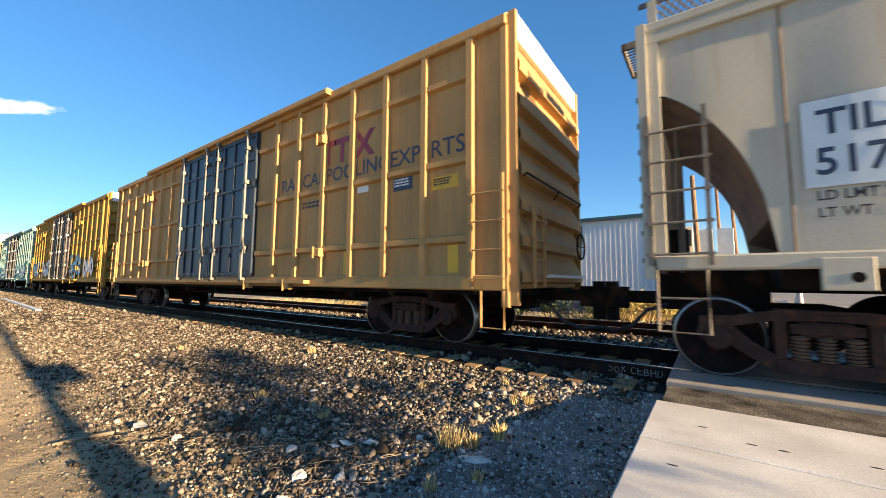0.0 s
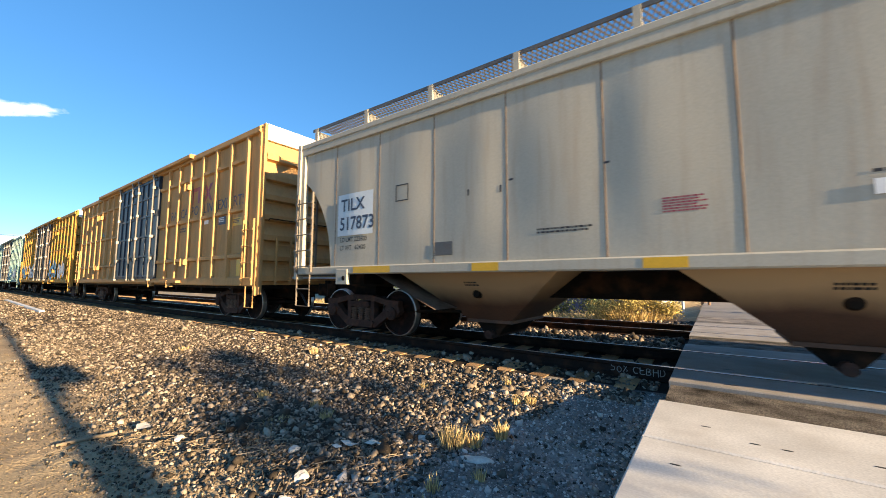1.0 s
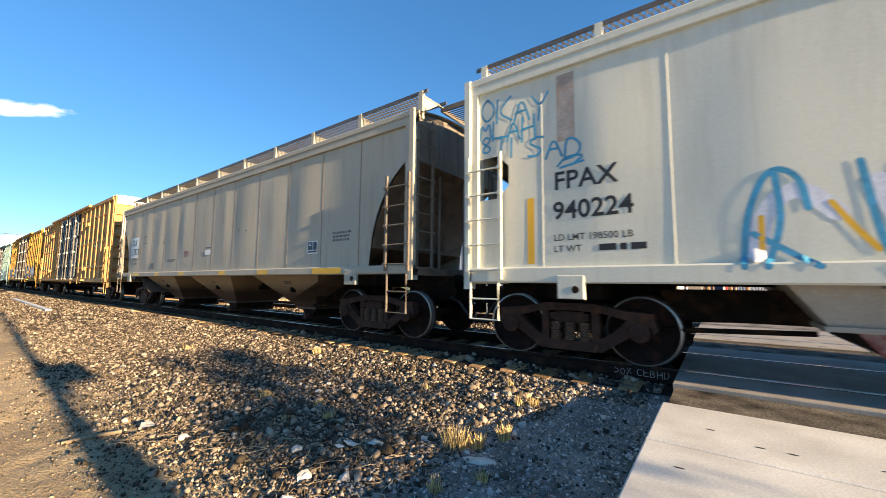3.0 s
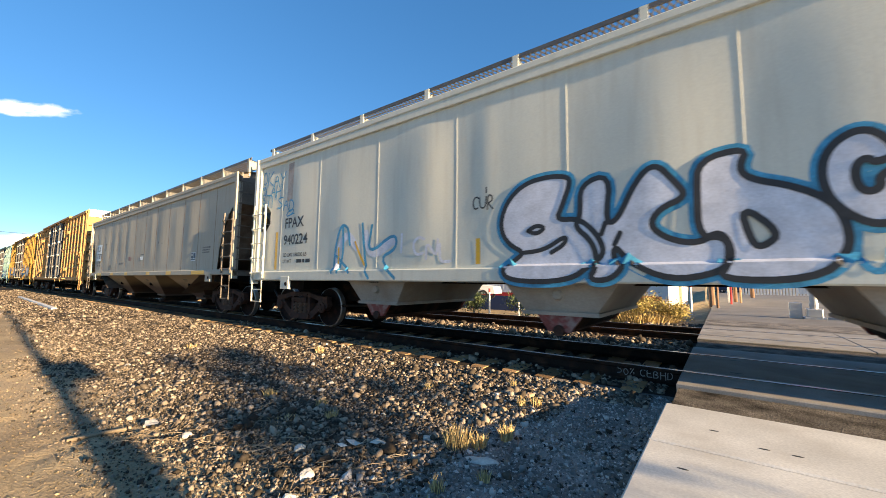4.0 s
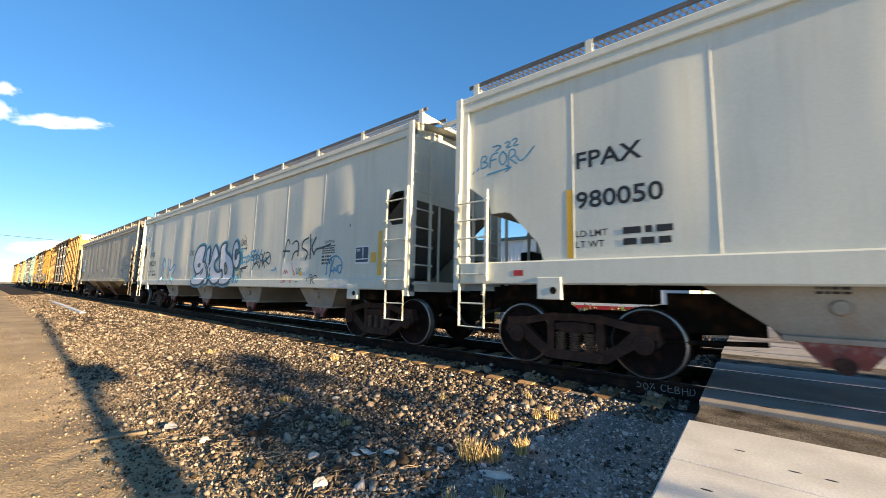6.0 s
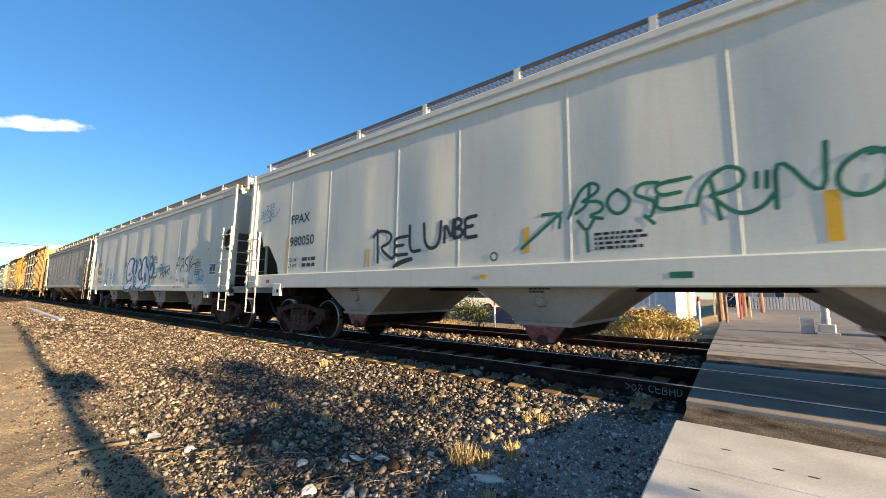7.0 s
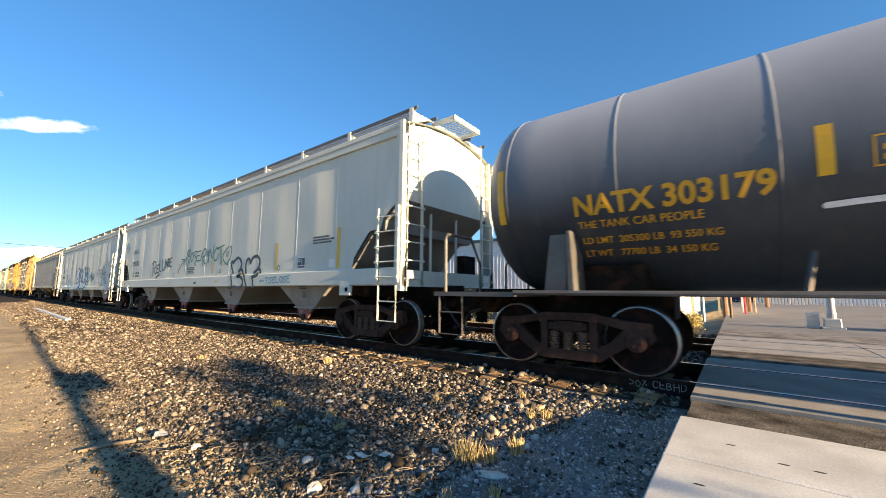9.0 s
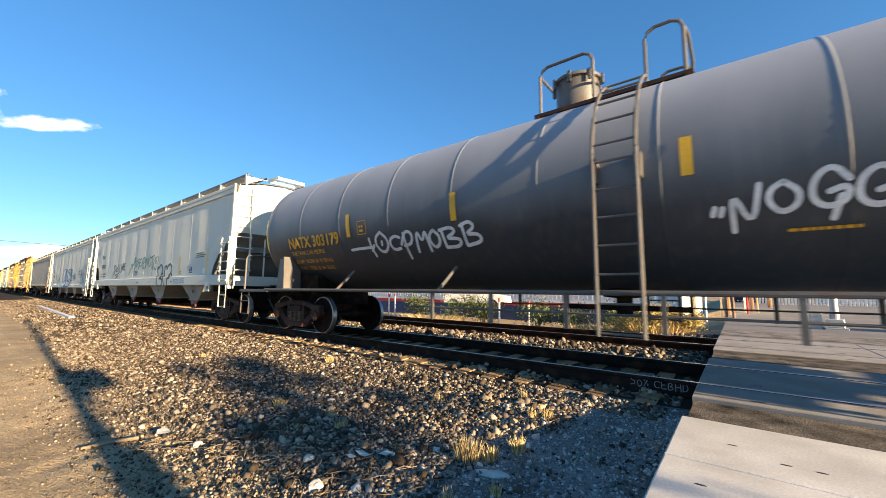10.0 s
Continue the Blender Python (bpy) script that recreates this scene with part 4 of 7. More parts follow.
def hopper_car(half, sill, eave, crown, board, style, paint, chute_paint, chutes, label, ribs, trucks, marks, bow=0.02, seed=3, proud=0.07, shift=0.0):
    """A covered hopper: curved side sheets on a side sill, sloping end sheets, chutes below and a roof walkway."""
    car = thing("hopper_car", label, "hopper car", "cars of the freight train")
    W, s0, s1 = 1.605, sill[0], sill[1]
    end_paint = END_GRIME_SHADE if style == "arc" else paint
    edges = [-half + 0.1] + list(ribs) + [half - 0.1]
    rng = random.Random(seed)
    amps = [bow * rng.uniform(0.3, 1.5) for _ in edges]
    lean = [rng.uniform(-0.55, 0.55) for _ in edges]

    creases = []
    for a, b in zip(edges, edges[1:]):
        if b - a > 1.0:
            creases.append((a + (b - a) * rng.uniform(0.3, 0.75), rng.uniform(-0.35, 0.35), bow * rng.uniform(0.15, 0.55), rng.uniform(0.16, 0.34)))

    def surface(x, z):
        """Each panel bows out between its seams, and most carry a soft bent crease besides."""
        y = -(W - proud) - 0.008 * noise.noise(Vector((x * 0.8, z * 0.6, seed)))
        g = max(0.0, min(1.0, (z - s1) / (eave - s1)))
        tall = math.sin(math.pi * g) ** 0.7 if 0 < g < 1 else 0.0
        for i in range(len(edges) - 1):
            a, b = edges[i], edges[i + 1]
            if a <= x <= b:
                u = (x - a) / (b - a)
                u = min(1.0, max(0.0, u + lean[i] * u * (1 - u) * (0.4 + 0.9 * g)))
                y -= amps[i] * math.sin(math.pi * u) ** 1.5 * tall
        for cx, bend, deep, wide in creases:
            q = (x - cx - bend * (g - 0.5) ** 2 * 2) / wide
            if abs(q) < 3:
                y -= deep * math.exp(-q * q) * tall * (0.4 + 0.6 * g)
        return y

    def opening(d):
        if style == "arc":
            return s1 + 0.2 + 1.75 * max(0.0, 1 - (d / 1.13) ** 1.6) ** 0.58 if d < 1.13 else s1
        if style == "slant":
            return s1 if d > 1.42 else 2.93 - 0.75 * d if d < 0.62 else 2.28 if d < 0.96 else 2.28 - 1.1 * (d - 0.96)
        return s1

    n = int(2 * half / 0.085)
    xs = [-half + 0.06 + (2 * half - 0.12) * i / n for i in range(n + 1)]
    HOLE = (0.16, 0.72, 2.32, 2.96, 0.17)
    if style == "notch":
        cuts = [q * (half - d) for q in (-1, 1) for d in (HOLE[0], HOLE[1] - HOLE[4], HOLE[1])]
        xs = sorted([x for x in xs if min(abs(x - c) for c in cuts) > 0.03] + cuts)
    for side in (1, -1):
        s = Shape()
        k = 20
        hole = style == "notch"

        def point(x, j):
            z0 = opening(half - abs(x))
            z = z0 + (eave - z0) * j / k
            if hole:
                z = min((HOLE[2], HOLE[3]), key=lambda c: abs(c - z)) if min(abs(HOLE[2] - z), abs(HOLE[3] - z)) < (eave - s1) / k / 2 else z
            return (side * x, side * surface(x, z), z)
        rows = [[point(x, j) for j in range(k + 1)] for x in xs]
        v = [p for r in rows for p in r]
        f = []
        for i in range(len(xs) - 1):
            for j in range(k):
                d, z = half - abs((xs[i] + xs[i + 1]) / 2), (rows[i][j][2] + rows[i][j + 1][2]) / 2
                if hole and HOLE[0] < d < HOLE[1] and HOLE[2] < z < HOLE[3]:
                    continue
                a = i * (k + 1) + j
                f.append((a, a + k + 1, a + k + 2, a + 1))
        s.add(v, f)
        if hole:
            for q in (-1, 1):
                for zc, dz in ((HOLE[2], HOLE[4]), (HOLE[3], -HOLE[4])):
                    inner_x = q * (half - HOLE[1])
                    s.add([(side * px, side * surface(px, pz), pz) for px, pz in ((inner_x, zc), (inner_x, zc + dz), (q * (half - HOLE[1] + HOLE[4]), zc))], [(0, 1, 2)])
        part("side_sheet", s, paint, car, smooth=True)
        for x in ribs:
            z0 = opening(half - abs(x))
            rows_z = [z0 + (eave - z0) * j / 6 for j in range(7)]
            r = Shape().sheet([-0.016, -0.006, 0.006, 0.016], rows_z, lambda a, z: (side * (x + a), side * (surface(x, z) - (0.004 if abs(a) < 0.008 else -0.002)), z))
            part("rib", r, SEAM_RUST if style == "arc" else paint, car, smooth=True)
        sl = Shape().slab(-half, half, -W, -W + 0.14, s0, s1, 0.02)
        ob = part("side_sill", sl, paint, car)
        if side < 0:
            ob.rotation_euler = (0, 0, math.pi)
        e = Shape().slab(-half, half, -W, -W + 0.12, eave - 0.02, eave + 0.10, 0.02)
        e.slab(-half, half, -W + 0.015, -W + 0.11, eave - 0.16, eave - 0.02, 0.01)
        ob = part("eave_rail", e, paint, car)
        if side < 0:
            ob.rotation_euler = (0, 0, math.pi)
    s = Shape()
    prof = [(W * t, eave + 0.08 + (crown - eave - 0.08) * (1 - t * t)) for t in [-0.97 + 1.94 * i / 12 for i in range(13)]]
    s.add([(x, y, z) for x in (-half + 0.05, half - 0.05) for y, z in prof], [(i, i + 1, 14 + i, 13 + i) for i in range(12)])
    part("roof", s, paint, car, smooth=True)
    inner = W - 0.10
    for k in (-1, 1):
        e = k * (half - (0.28 if style == "notch" else 0.14))
        low = 2.85 if style == "notch" else opening(0.14)
        s = Shape().add([(e, y, z) for y, z in [(-inner, low), (-inner, eave + 0.06)] + [(W * t, eave + 0.04 + (crown - eave - 0.06) * (1 - t * t)) for t in (-0.9, -0.5, 0, 0.5, 0.9)] + [(inner, eave + 0.06), (inner, low)]],
                        [tuple(range(9))])
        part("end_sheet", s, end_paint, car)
        foot = chutes[0] if k < 0 else chutes[-1]
        fx = foot - k * -0.45
        knee = 1.9 if style == "notch" else 1.45
        line = [(e, low)]
        if style != "notch":
            line += [(k * (half - d), opening(d)) for d in ((0.3, 0.5, 0.7, 0.85, 1.0, 1.07, 1.12) if style == "arc" else (0.3, 0.61, 0.63, 0.95, 1.41))]
        line += [(k * (half - 0.28 - knee), s0 + 0.3)] + ([(fx + k * 0.1, 0.62)] if style == "arc" else [])
        s = Shape().add([(x, y, z) for x, z in line for y in (-inner, inner)], [(2 * q, 2 * q + 1, 2 * q + 3, 2 * q + 2) for q in range(len(line) - 1)])
        part("slope_sheet", s, SLOPE_DARK if style == "arc" else SLOPE_GREY, car, "stained sloping end sheet darkened for its shade")
        for y in (-W + 0.02, W - 0.12):
            s = Shape().box(min(k * half, k * (half - 0.10)), max(k * half, k * (half - 0.10)), y - 0.04, y + 0.12, s0 - 0.1, eave + 0.1)
            cp = part("corner_post", s, paint, car)
            s = Shape().box(min(k * (half - 0.10), k * (half - 0.22)), max(k * (half - 0.10), k * (half - 0.22)), y + 0.0, y + 0.10, s0, eave + 0.02)
            part("post_flange", s, paint, cp)
        s = ladder(k * (half - 0.62) if k > 0 else k * (half - 0.08), k * (half - 0.08) if k > 0 else k * (half - 0.62), -W - 0.03, s0 + 0.05, 2.66 if style == "slant" else 3.0, 5)
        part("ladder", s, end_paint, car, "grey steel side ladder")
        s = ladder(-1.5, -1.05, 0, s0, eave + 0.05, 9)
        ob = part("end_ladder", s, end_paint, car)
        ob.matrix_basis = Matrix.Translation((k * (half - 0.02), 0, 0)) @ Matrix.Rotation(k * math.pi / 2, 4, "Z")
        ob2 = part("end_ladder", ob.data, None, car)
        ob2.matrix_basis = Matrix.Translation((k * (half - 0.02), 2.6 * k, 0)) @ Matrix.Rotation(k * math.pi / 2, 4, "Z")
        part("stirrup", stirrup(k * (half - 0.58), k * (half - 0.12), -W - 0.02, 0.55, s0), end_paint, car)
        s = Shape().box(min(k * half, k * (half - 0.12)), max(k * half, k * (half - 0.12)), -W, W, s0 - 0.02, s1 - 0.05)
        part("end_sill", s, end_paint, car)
        s = Shape().box(min(k * half, k * (half - 2.6)), max(k * half, k * (half - 2.6)), -0.36, 0.36, s0 - 0.25, s0 + 0.02)
        s.box(min(k * (half - 1.2), k * (half - 1.9)), max(k * (half - 1.2), k * (half - 1.9)), -1.3, 1.3, s0 - 0.2, s0 + 0.1)
        part("draft_sill", s, GRIME, car)
        s = Shape()
        for y in (-0.45, 0.45):
            part("end_strut", Shape().tube([(k * (half - 0.3), y, s0), (k * (half - 0.3), y, low + 0.1)], 0.028, 6), end_paint, car)
        s.box(min(k * (half - 0.35), k * (half - 0.1)), max(k * (half - 0.35), k * (half - 0.1)), 0.5, 0.95, s0 + 0.1, s0 + 0.7)
        part("brake_gear", s, GRIME, car)
        s = Shape()
        x0, x1 = (half - 0.25, half + 0.32) if k > 0 else (-half - 0.32, -half + 0.25)
        for i in range(12):
            y = -0.45 + i * 0.9 / 11
            s.box(x0, x1, y - 0.006, y + 0.006, board - 0.01, board + 0.01)
        for x in (x0, x1):
            s.box(x - 0.02, x + 0.02, -0.48, 0.48, board - 0.05, board + 0.05)
        s.box(x0, x1, -0.48, -0.45, board - 0.05, board + 0.05).box(x0, x1, 0.45, 0.48, board - 0.05, board + 0.05)
        part("end_platform", s, end_paint, car, "open steel grating step")["kind"] = "stuff"
    for c in chutes:
        s = Shape()
        t, b, lip, zb = {"arc": (1.5, 0.38, 0.66, 0.40), "notch": (0.82, 0.48, 1.3, 0.66), "slant": (1.12, 0.37, 1.3, 0.69)}[style]
        zt = s0 + 0.06
        v = [(c - t, -1.42, zt), (c + t, -1.42, zt), (c + t, 1.42, zt), (c - t, 1.42, zt), (c - b, -lip, zb), (c + b, -lip, zb), (c + b, lip, zb), (c - b, lip, zb)]
        s.add(v, [(0, 1, 5, 4), (1, 2, 6, 5), (2, 3, 7, 6), (3, 0, 4, 7), (4, 5, 6, 7)])
        s.box(c - b - 0.05, c + b + 0.05, -lip - 0.05, lip + 0.05, zb - 0.02, zb + 0.03)
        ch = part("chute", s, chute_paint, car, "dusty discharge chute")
        g = Shape().prism([(c - 0.3, zb - 0.02), (c + 0.3, zb - 0.02), (c + 0.13, zb - 0.22), (c - 0.13, zb - 0.22)], 0.06 - lip, lip - 0.06)
        part("outlet_gate", g, GRIME, ch)
        # inspection port and stencil on the near face of the chute
        f = 0.45
        fy, fz = -1.42 + (1.42 - lip) * f, zt + (zb - zt) * f
        port = Shape().lathe([(fy - 0.05, 0.02), (fy - 0.05, 0.06), (fy - 0.02, 0.075), (fy + 0.06, 0.08)], (c, 0, fz), "y", 14)
        part("inspection_port", port, GRIME if style == "arc" else chute_paint, ch)
        part("stencil", bars(c - 0.16, fz + 0.17, 0.3, 0.025, 2, lambda x, z: -1.42 + (1.42 - lip) * (zt - z) / (zt - zb) - 0.004, int(c * 10) + 70), BLACK, ch)
        if style != "arc":
            for y in (-lip, lip):
                g = Shape().prism([(c - 0.31, zb - 0.02), (c + 0.31, zb - 0.02), (c + 0.15, zb - 0.24), (c - 0.15, zb - 0.24)], y - 0.03, y + 0.03)
                part("gate_end", g, CHUTE_RED, ch, "faded red gate end plate")
        g = Shape().lathe([(-lip - 0.07, 0.02), (-lip - 0.07, 0.075), (lip + 0.07, 0.075), (lip + 0.07, 0.02)], (c, 0, zb - 0.22), "y", 14)
        part("gate_capstan", g, TRUCK, ch)
    for k in (-1, 1):
        # dark block added to close the gap from end chute to truck, with rods
        foot = (chutes[0] if k < 0 else chutes[-1]) + k * 0.5
        inner_wheel = (trucks[0] if k < 0 else trucks[-1]) - k * 1.1
        x0, x1 = min(foot, inner_wheel), max(foot, inner_wheel)
        s = Shape().box(x0, x1, -0.62, 0.62, 0.62, s0 - 0.08)
        s.tube([(x0, -0.8, 0.5), (x1, -0.8, 0.56)], 0.03, 8).tube([(x0, 0.8, 0.5), (x1, 0.8, 0.56)], 0.03, 8)
        part("brake_gear", s, GRIME, car, "dark filler block with brake rods")

    part("centre_sill", Shape().box(-half + 2.4, half - 2.4, -0.28, 0.28, 0.82 if style == "arc" else s0 - 0.03, s0 + (0.02 if style == "arc" else 0.3)), GRIME, car)
    s = Shape()
    for y0, y1 in ((-1.25, -0.65), (0.65, 1.25)):
        zb = board
        for i in range(int((2 * half - 0.4) / 0.085)):
            x = -half + 0.1 + i * 0.085
            for a, b in ((0, 0.25), (0.25, 0)):
                p, q = Vector((x + a, y0, zb)), Vector((x + b, y1, zb))
                s.add([(p.x, p.y, zb), (p.x + 0.024, p.y, zb + 0.012), (q.x + 0.024, q.y, zb + 0.012), (q.x, q.y, zb)], [(0, 1, 2, 3)])
        for y in (y0, y1):
            s.box(-half, half, y - 0.012, y + 0.012, zb - 0.03, zb + 0.035)
    wb = part("walkway_grating", s, TANK_STEEL, car, "open steel grating walkway")
    wb["kind"] = "stuff"
    br = Shape()
    br.box(-0.05, 0.05, -1.27, -1.22, eave + 0.06, board + 0.03).box(-0.03, 0.03, -1.25, -0.6, board - 0.05, board - 0.035)
    br.prism([(-1.22, board - 0.05), (-0.75, board - 0.05), (-1.22, eave + 0.2)], -0.012, 0.012, "x")
    me = br.mesh("walkway_bracket", paint)
    for i in range(11):
        x = -half + 0.15 + i * (2 * half - 0.3) / 10
        for turn in (0, math.pi):
            ob = part("walkway_bracket", me, None, car)
            ob.matrix_basis = Matrix.Translation((x, 0, 0)) @ Matrix.Rotation(turn, 4, "Z")
    for k in (-1, 1):
        part("jacking_plate", Shape().slab(k * (half - 1.6) - 0.17, k * (half - 1.6) + 0.17, -W - 0.012, -W + 0.05, s0 - 0.2, s0 + 0.1, 0.01), paint, car)
        jx = k * (half - 1.6)
        part("jacking_hole", Shape().lathe([(-W - 0.018, 0.001), (-W - 0.018, 0.045), (-W - 0.008, 0.05)], (jx + 0.06, 0, s0 - 0.08), "y", 14), GRIME, car)
    add_couplers(car, half, 0.75)
    add_trucks(car, trucks, True)
    had = set(car.children_recursive)
    marks(car, lambda x, z: surface(x + shift, z), -W)
    for ob in car.children_recursive:
        if ob not in had:
            ob.location.x += shift
    return car


def tank_car(half, marks):
    """A tank car on stub sills with a long cylindrical shell."""
    car = thing("tank_car", "black tank car with yellow lettering and white graffiti on the shell", "tank car", "cars of the freight train")
    R, ZC = 1.525, 2.635
    L = half - 0.75
    prof = []
    for i in range(9):
        a = math.pi / 2 * i / 8
        prof.append((-L - 0.75 * math.cos(a), max(0.01, R * math.sin(a))))
    prof += [(-L + 2 * L * i / 40, R) for i in range(1, 40)]
    prof += [(-t, r) for t, r in prof[:9][::-1]]
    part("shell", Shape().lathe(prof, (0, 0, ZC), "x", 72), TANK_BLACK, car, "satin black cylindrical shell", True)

    def surface(x, z):
        return -math.sqrt(max(0.05, R * R - (z - ZC) ** 2))
    for x in [-L + 2 * L * i / 11 for i in range(12)]:
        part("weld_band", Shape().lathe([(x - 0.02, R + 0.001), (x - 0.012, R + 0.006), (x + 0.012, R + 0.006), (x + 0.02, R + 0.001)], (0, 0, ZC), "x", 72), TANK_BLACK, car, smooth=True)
    for k in (-1, 1):
        e = half + 0.55
        s = Shape().box(min(k * (half - 2.7), k * e), max(k * (half - 2.7), k * e), -0.33, 0.33, 0.72, 1.15)
        s.box(min(k * (half - 2.5), k * (half - 1.3)), max(k * (half - 2.5), k * (half - 1.3)), -1.1, 1.1, 1.05, 1.45)
        part("stub_sill", s, GRIME, car)
        s = Shape().box(min(k * (half - 0.9), k * e), max(k * (half - 0.9), k * e), -1.6, 1.6, 1.02, 1.09)
        part("end_platform", s, TANK_STEEL, car, "grey end platform")
        for y in (-1, 1):
            s = Shape().prism([(k * (half - 1.62), 1.06), (k * (half - 1.32), 1.06), (k * (half - 1.42), 1.86), (k * (half - 1.66), 1.86)], y * 1.52, y * 1.38)
            s.prism([(k * (half - 1.74), 1.06), (k * (half - 1.66), 1.06), (k * (half - 1.66), 1.9), (k * (half - 1.70), 1.9)], y * 1.56, y * 1.1)
            part("saddle_bracket", s, TANK_STEEL, car, "pale steel saddle bracket")
            s = Shape().tube([(k * (e - 0.2), y * 1.55, 1.08), (k * (e - 0.2), y * 1.55, 1.95), (k * (e - 0.2), y * 1.5, 2.04), (k * (e - 0.2), y * 0.8, 2.04)], 0.025, 8)
            s.tube([(k * (e - 0.2), y * 0.8, 2.04), (k * (e - 0.2), y * 0.5, 1.6), (k * (e - 0.2), y * 0.5, 1.08)], 0.025, 8)
            part("handrail", s, TANK_STEEL, car)
            part("stirrup", stirrup(k * (e - 0.55), k * (e - 0.1), y * 1.58, 0.42, 1.05), TANK_STEEL, car)
    for y in (-1, 1):
        s = Shape().tube([(-half + 0.9, y * 1.6, 1.08), (half - 0.9, y * 1.6, 1.08)], 0.032, 8)
        for x in (-5.25, -2.5, 3.0, 5.75):
            s.tube([(x, y * 1.58, 1.08), (x + 0.12, y * 1.2, 1.5)], 0.03, 6)
        part("side_rail", s, TANK_STEEL, car, "long grey side handrail")
        s = Shape()
        for x in [-0.35 - 1.12 * i for i in range(3)] + [0.75 + 1.12 * i for i in range(3)]:
            s.box(x - 0.028, x + 0.028, y * 1.6 - 0.02, y * 1.6 + 0.02, 0.62, 1.08)
        s.tube([(-3.1, y * 1.58, 0.82), (3.4, y * 1.58, 0.82)], 0.017, 6)
        part("drop_post", s, TANK_STEEL, car)
        s = Shape()
        for x in (0.06, 0.56):
            pts = [(x, y * 1.66, 0.56), (x, y * 1.66, 2.9)]
            for i in range(8):
                a = radians(6 + i * 9)
                pts.append((x, y * (R + 0.16) * math.cos(a), ZC + (R + 0.16) * math.sin(a)))
            s.tube(pts, 0.026, 6)
            s.box(x - 0.04, x + 0.04, y * 1.62 - 0.05, y * 1.62 + 0.12, 2.45, 2.75)
        for z in (0.6, 0.95, 1.3, 1.65, 2.0, 2.35, 2.7):
            s.tube([(0.06, y * 1.66, z), (0.56, y * 1.66, z)], 0.016, 6)
        for i in range(5):
            a = radians(10 + i * 12)
            s.tube([(0.06, y * (R + 0.16) * math.cos(a), ZC + (R + 0.16) * math.sin(a)), (0.56, y * (R + 0.16) * math.cos(a), ZC + (R + 0.16) * math.sin(a))], 0.016, 6)
        part("ladder", s, TANK_STEEL, car, "grey steel ladder up the shell")
    zt = ZC + R
    s = Shape().lathe([(zt - 0.1, 0.36), (zt + 0.58, 0.36), (zt + 0.59, 0.41), (zt + 0.64, 0.41), (zt + 0.68, 0.2), (zt + 0.70, 0.02)], (-0.62, 0, 0), "z", 28)
    for j in range(8):
        a = j * math.pi / 4
        s.box(-0.62 + 0.42 * math.cos(a) - 0.025, -0.62 + 0.42 * math.cos(a) + 0.025, 0.42 * math.sin(a) - 0.025, 0.42 * math.sin(a) + 0.025, zt + 0.48, zt + 0.66)
    s.tube([(-0.77, -0.1, zt + 0.69), (-0.77, -0.1, zt + 0.77), (-0.47, -0.1, zt + 0.77), (-0.47, -0.1, zt + 0.69)], 0.014, 6)
    part("dome", s, TANK_STEEL, car, "grey flanged manway dome", True)
    zp = zt - 0.04
    for i in range(3):
        y0 = -0.55 + i * 0.07
        part("platform_plank", Shape().box(-1.2, 1.12, y0, y0 + 0.055, zp - 0.03, zp + 0.03), TRUCK, car)
    for i in range(5):
        y0 = 0.42 + i * 0.1
        part("platform_plank", Shape().box(-1.2, 1.12, y0, y0 + 0.08, zp, zp + 0.03), TRUCK, car)
    for x in (-1.15, -0.1, 0.5, 1.05):
        part("platform_bearer", Shape().box(x - 0.03, x + 0.03, -0.56, 0.95, zp - 0.14, zp), TRUCK, car)
    for x0, x1 in ((-1.1, -0.21), (0.54, 1.03)):
        for y in (-0.5, 0.9):
            h = zt + 0.82
            s = Shape().tube([(x0, y, zt - 0.2), (x0, y, h - 0.15), (x0 + 0.04, y, h - 0.05), (x0 + 0.14, y, h), (x1 - 0.14, y, h), (x1 - 0.04, y, h - 0.05), (x1, y, h - 0.15), (x1, y, zt - 0.2)], 0.026, 8)
            part("safety_rail", s, TANK_STEEL, car)
    s = Shape().tube([(1.03, -0.5, zt + 0.68), (1.06, -0.2, zt + 0.72), (1.06, 0.6, zt + 0.72), (1.03, 0.9, zt + 0.68)], 0.026, 8)
    part("safety_rail", s, TANK_STEEL, car)
    s = Shape().tube([(-1.1, -0.5, zt + 0.68), (-1.13, -0.2, zt + 0.72), (-1.13, 0.6, zt + 0.72), (-1.1, 0.9, zt + 0.68)], 0.026, 8)
    part("safety_rail", s, TANK_STEEL, car)
    s = Shape().lathe([(0.75, 0.12), (1.0, 0.12), (1.02, 0.3), (1.4, 0.45)], (0, 0, 0), "z", 20)
    s.tube([(-0.9, 0, 0.85), (0.9, 0, 0.85)], 0.04)
    part("bottom_outlet", s, GRIME, car)
    add_couplers(car, half + 0.5, 0.6)
    add_trucks(car, (-(half - 1.45), half - 1.45), True)
    marks(car, surface)
    return car


# ---- the train: markings and cars ----
def plain_marks(car, surface):
    pass


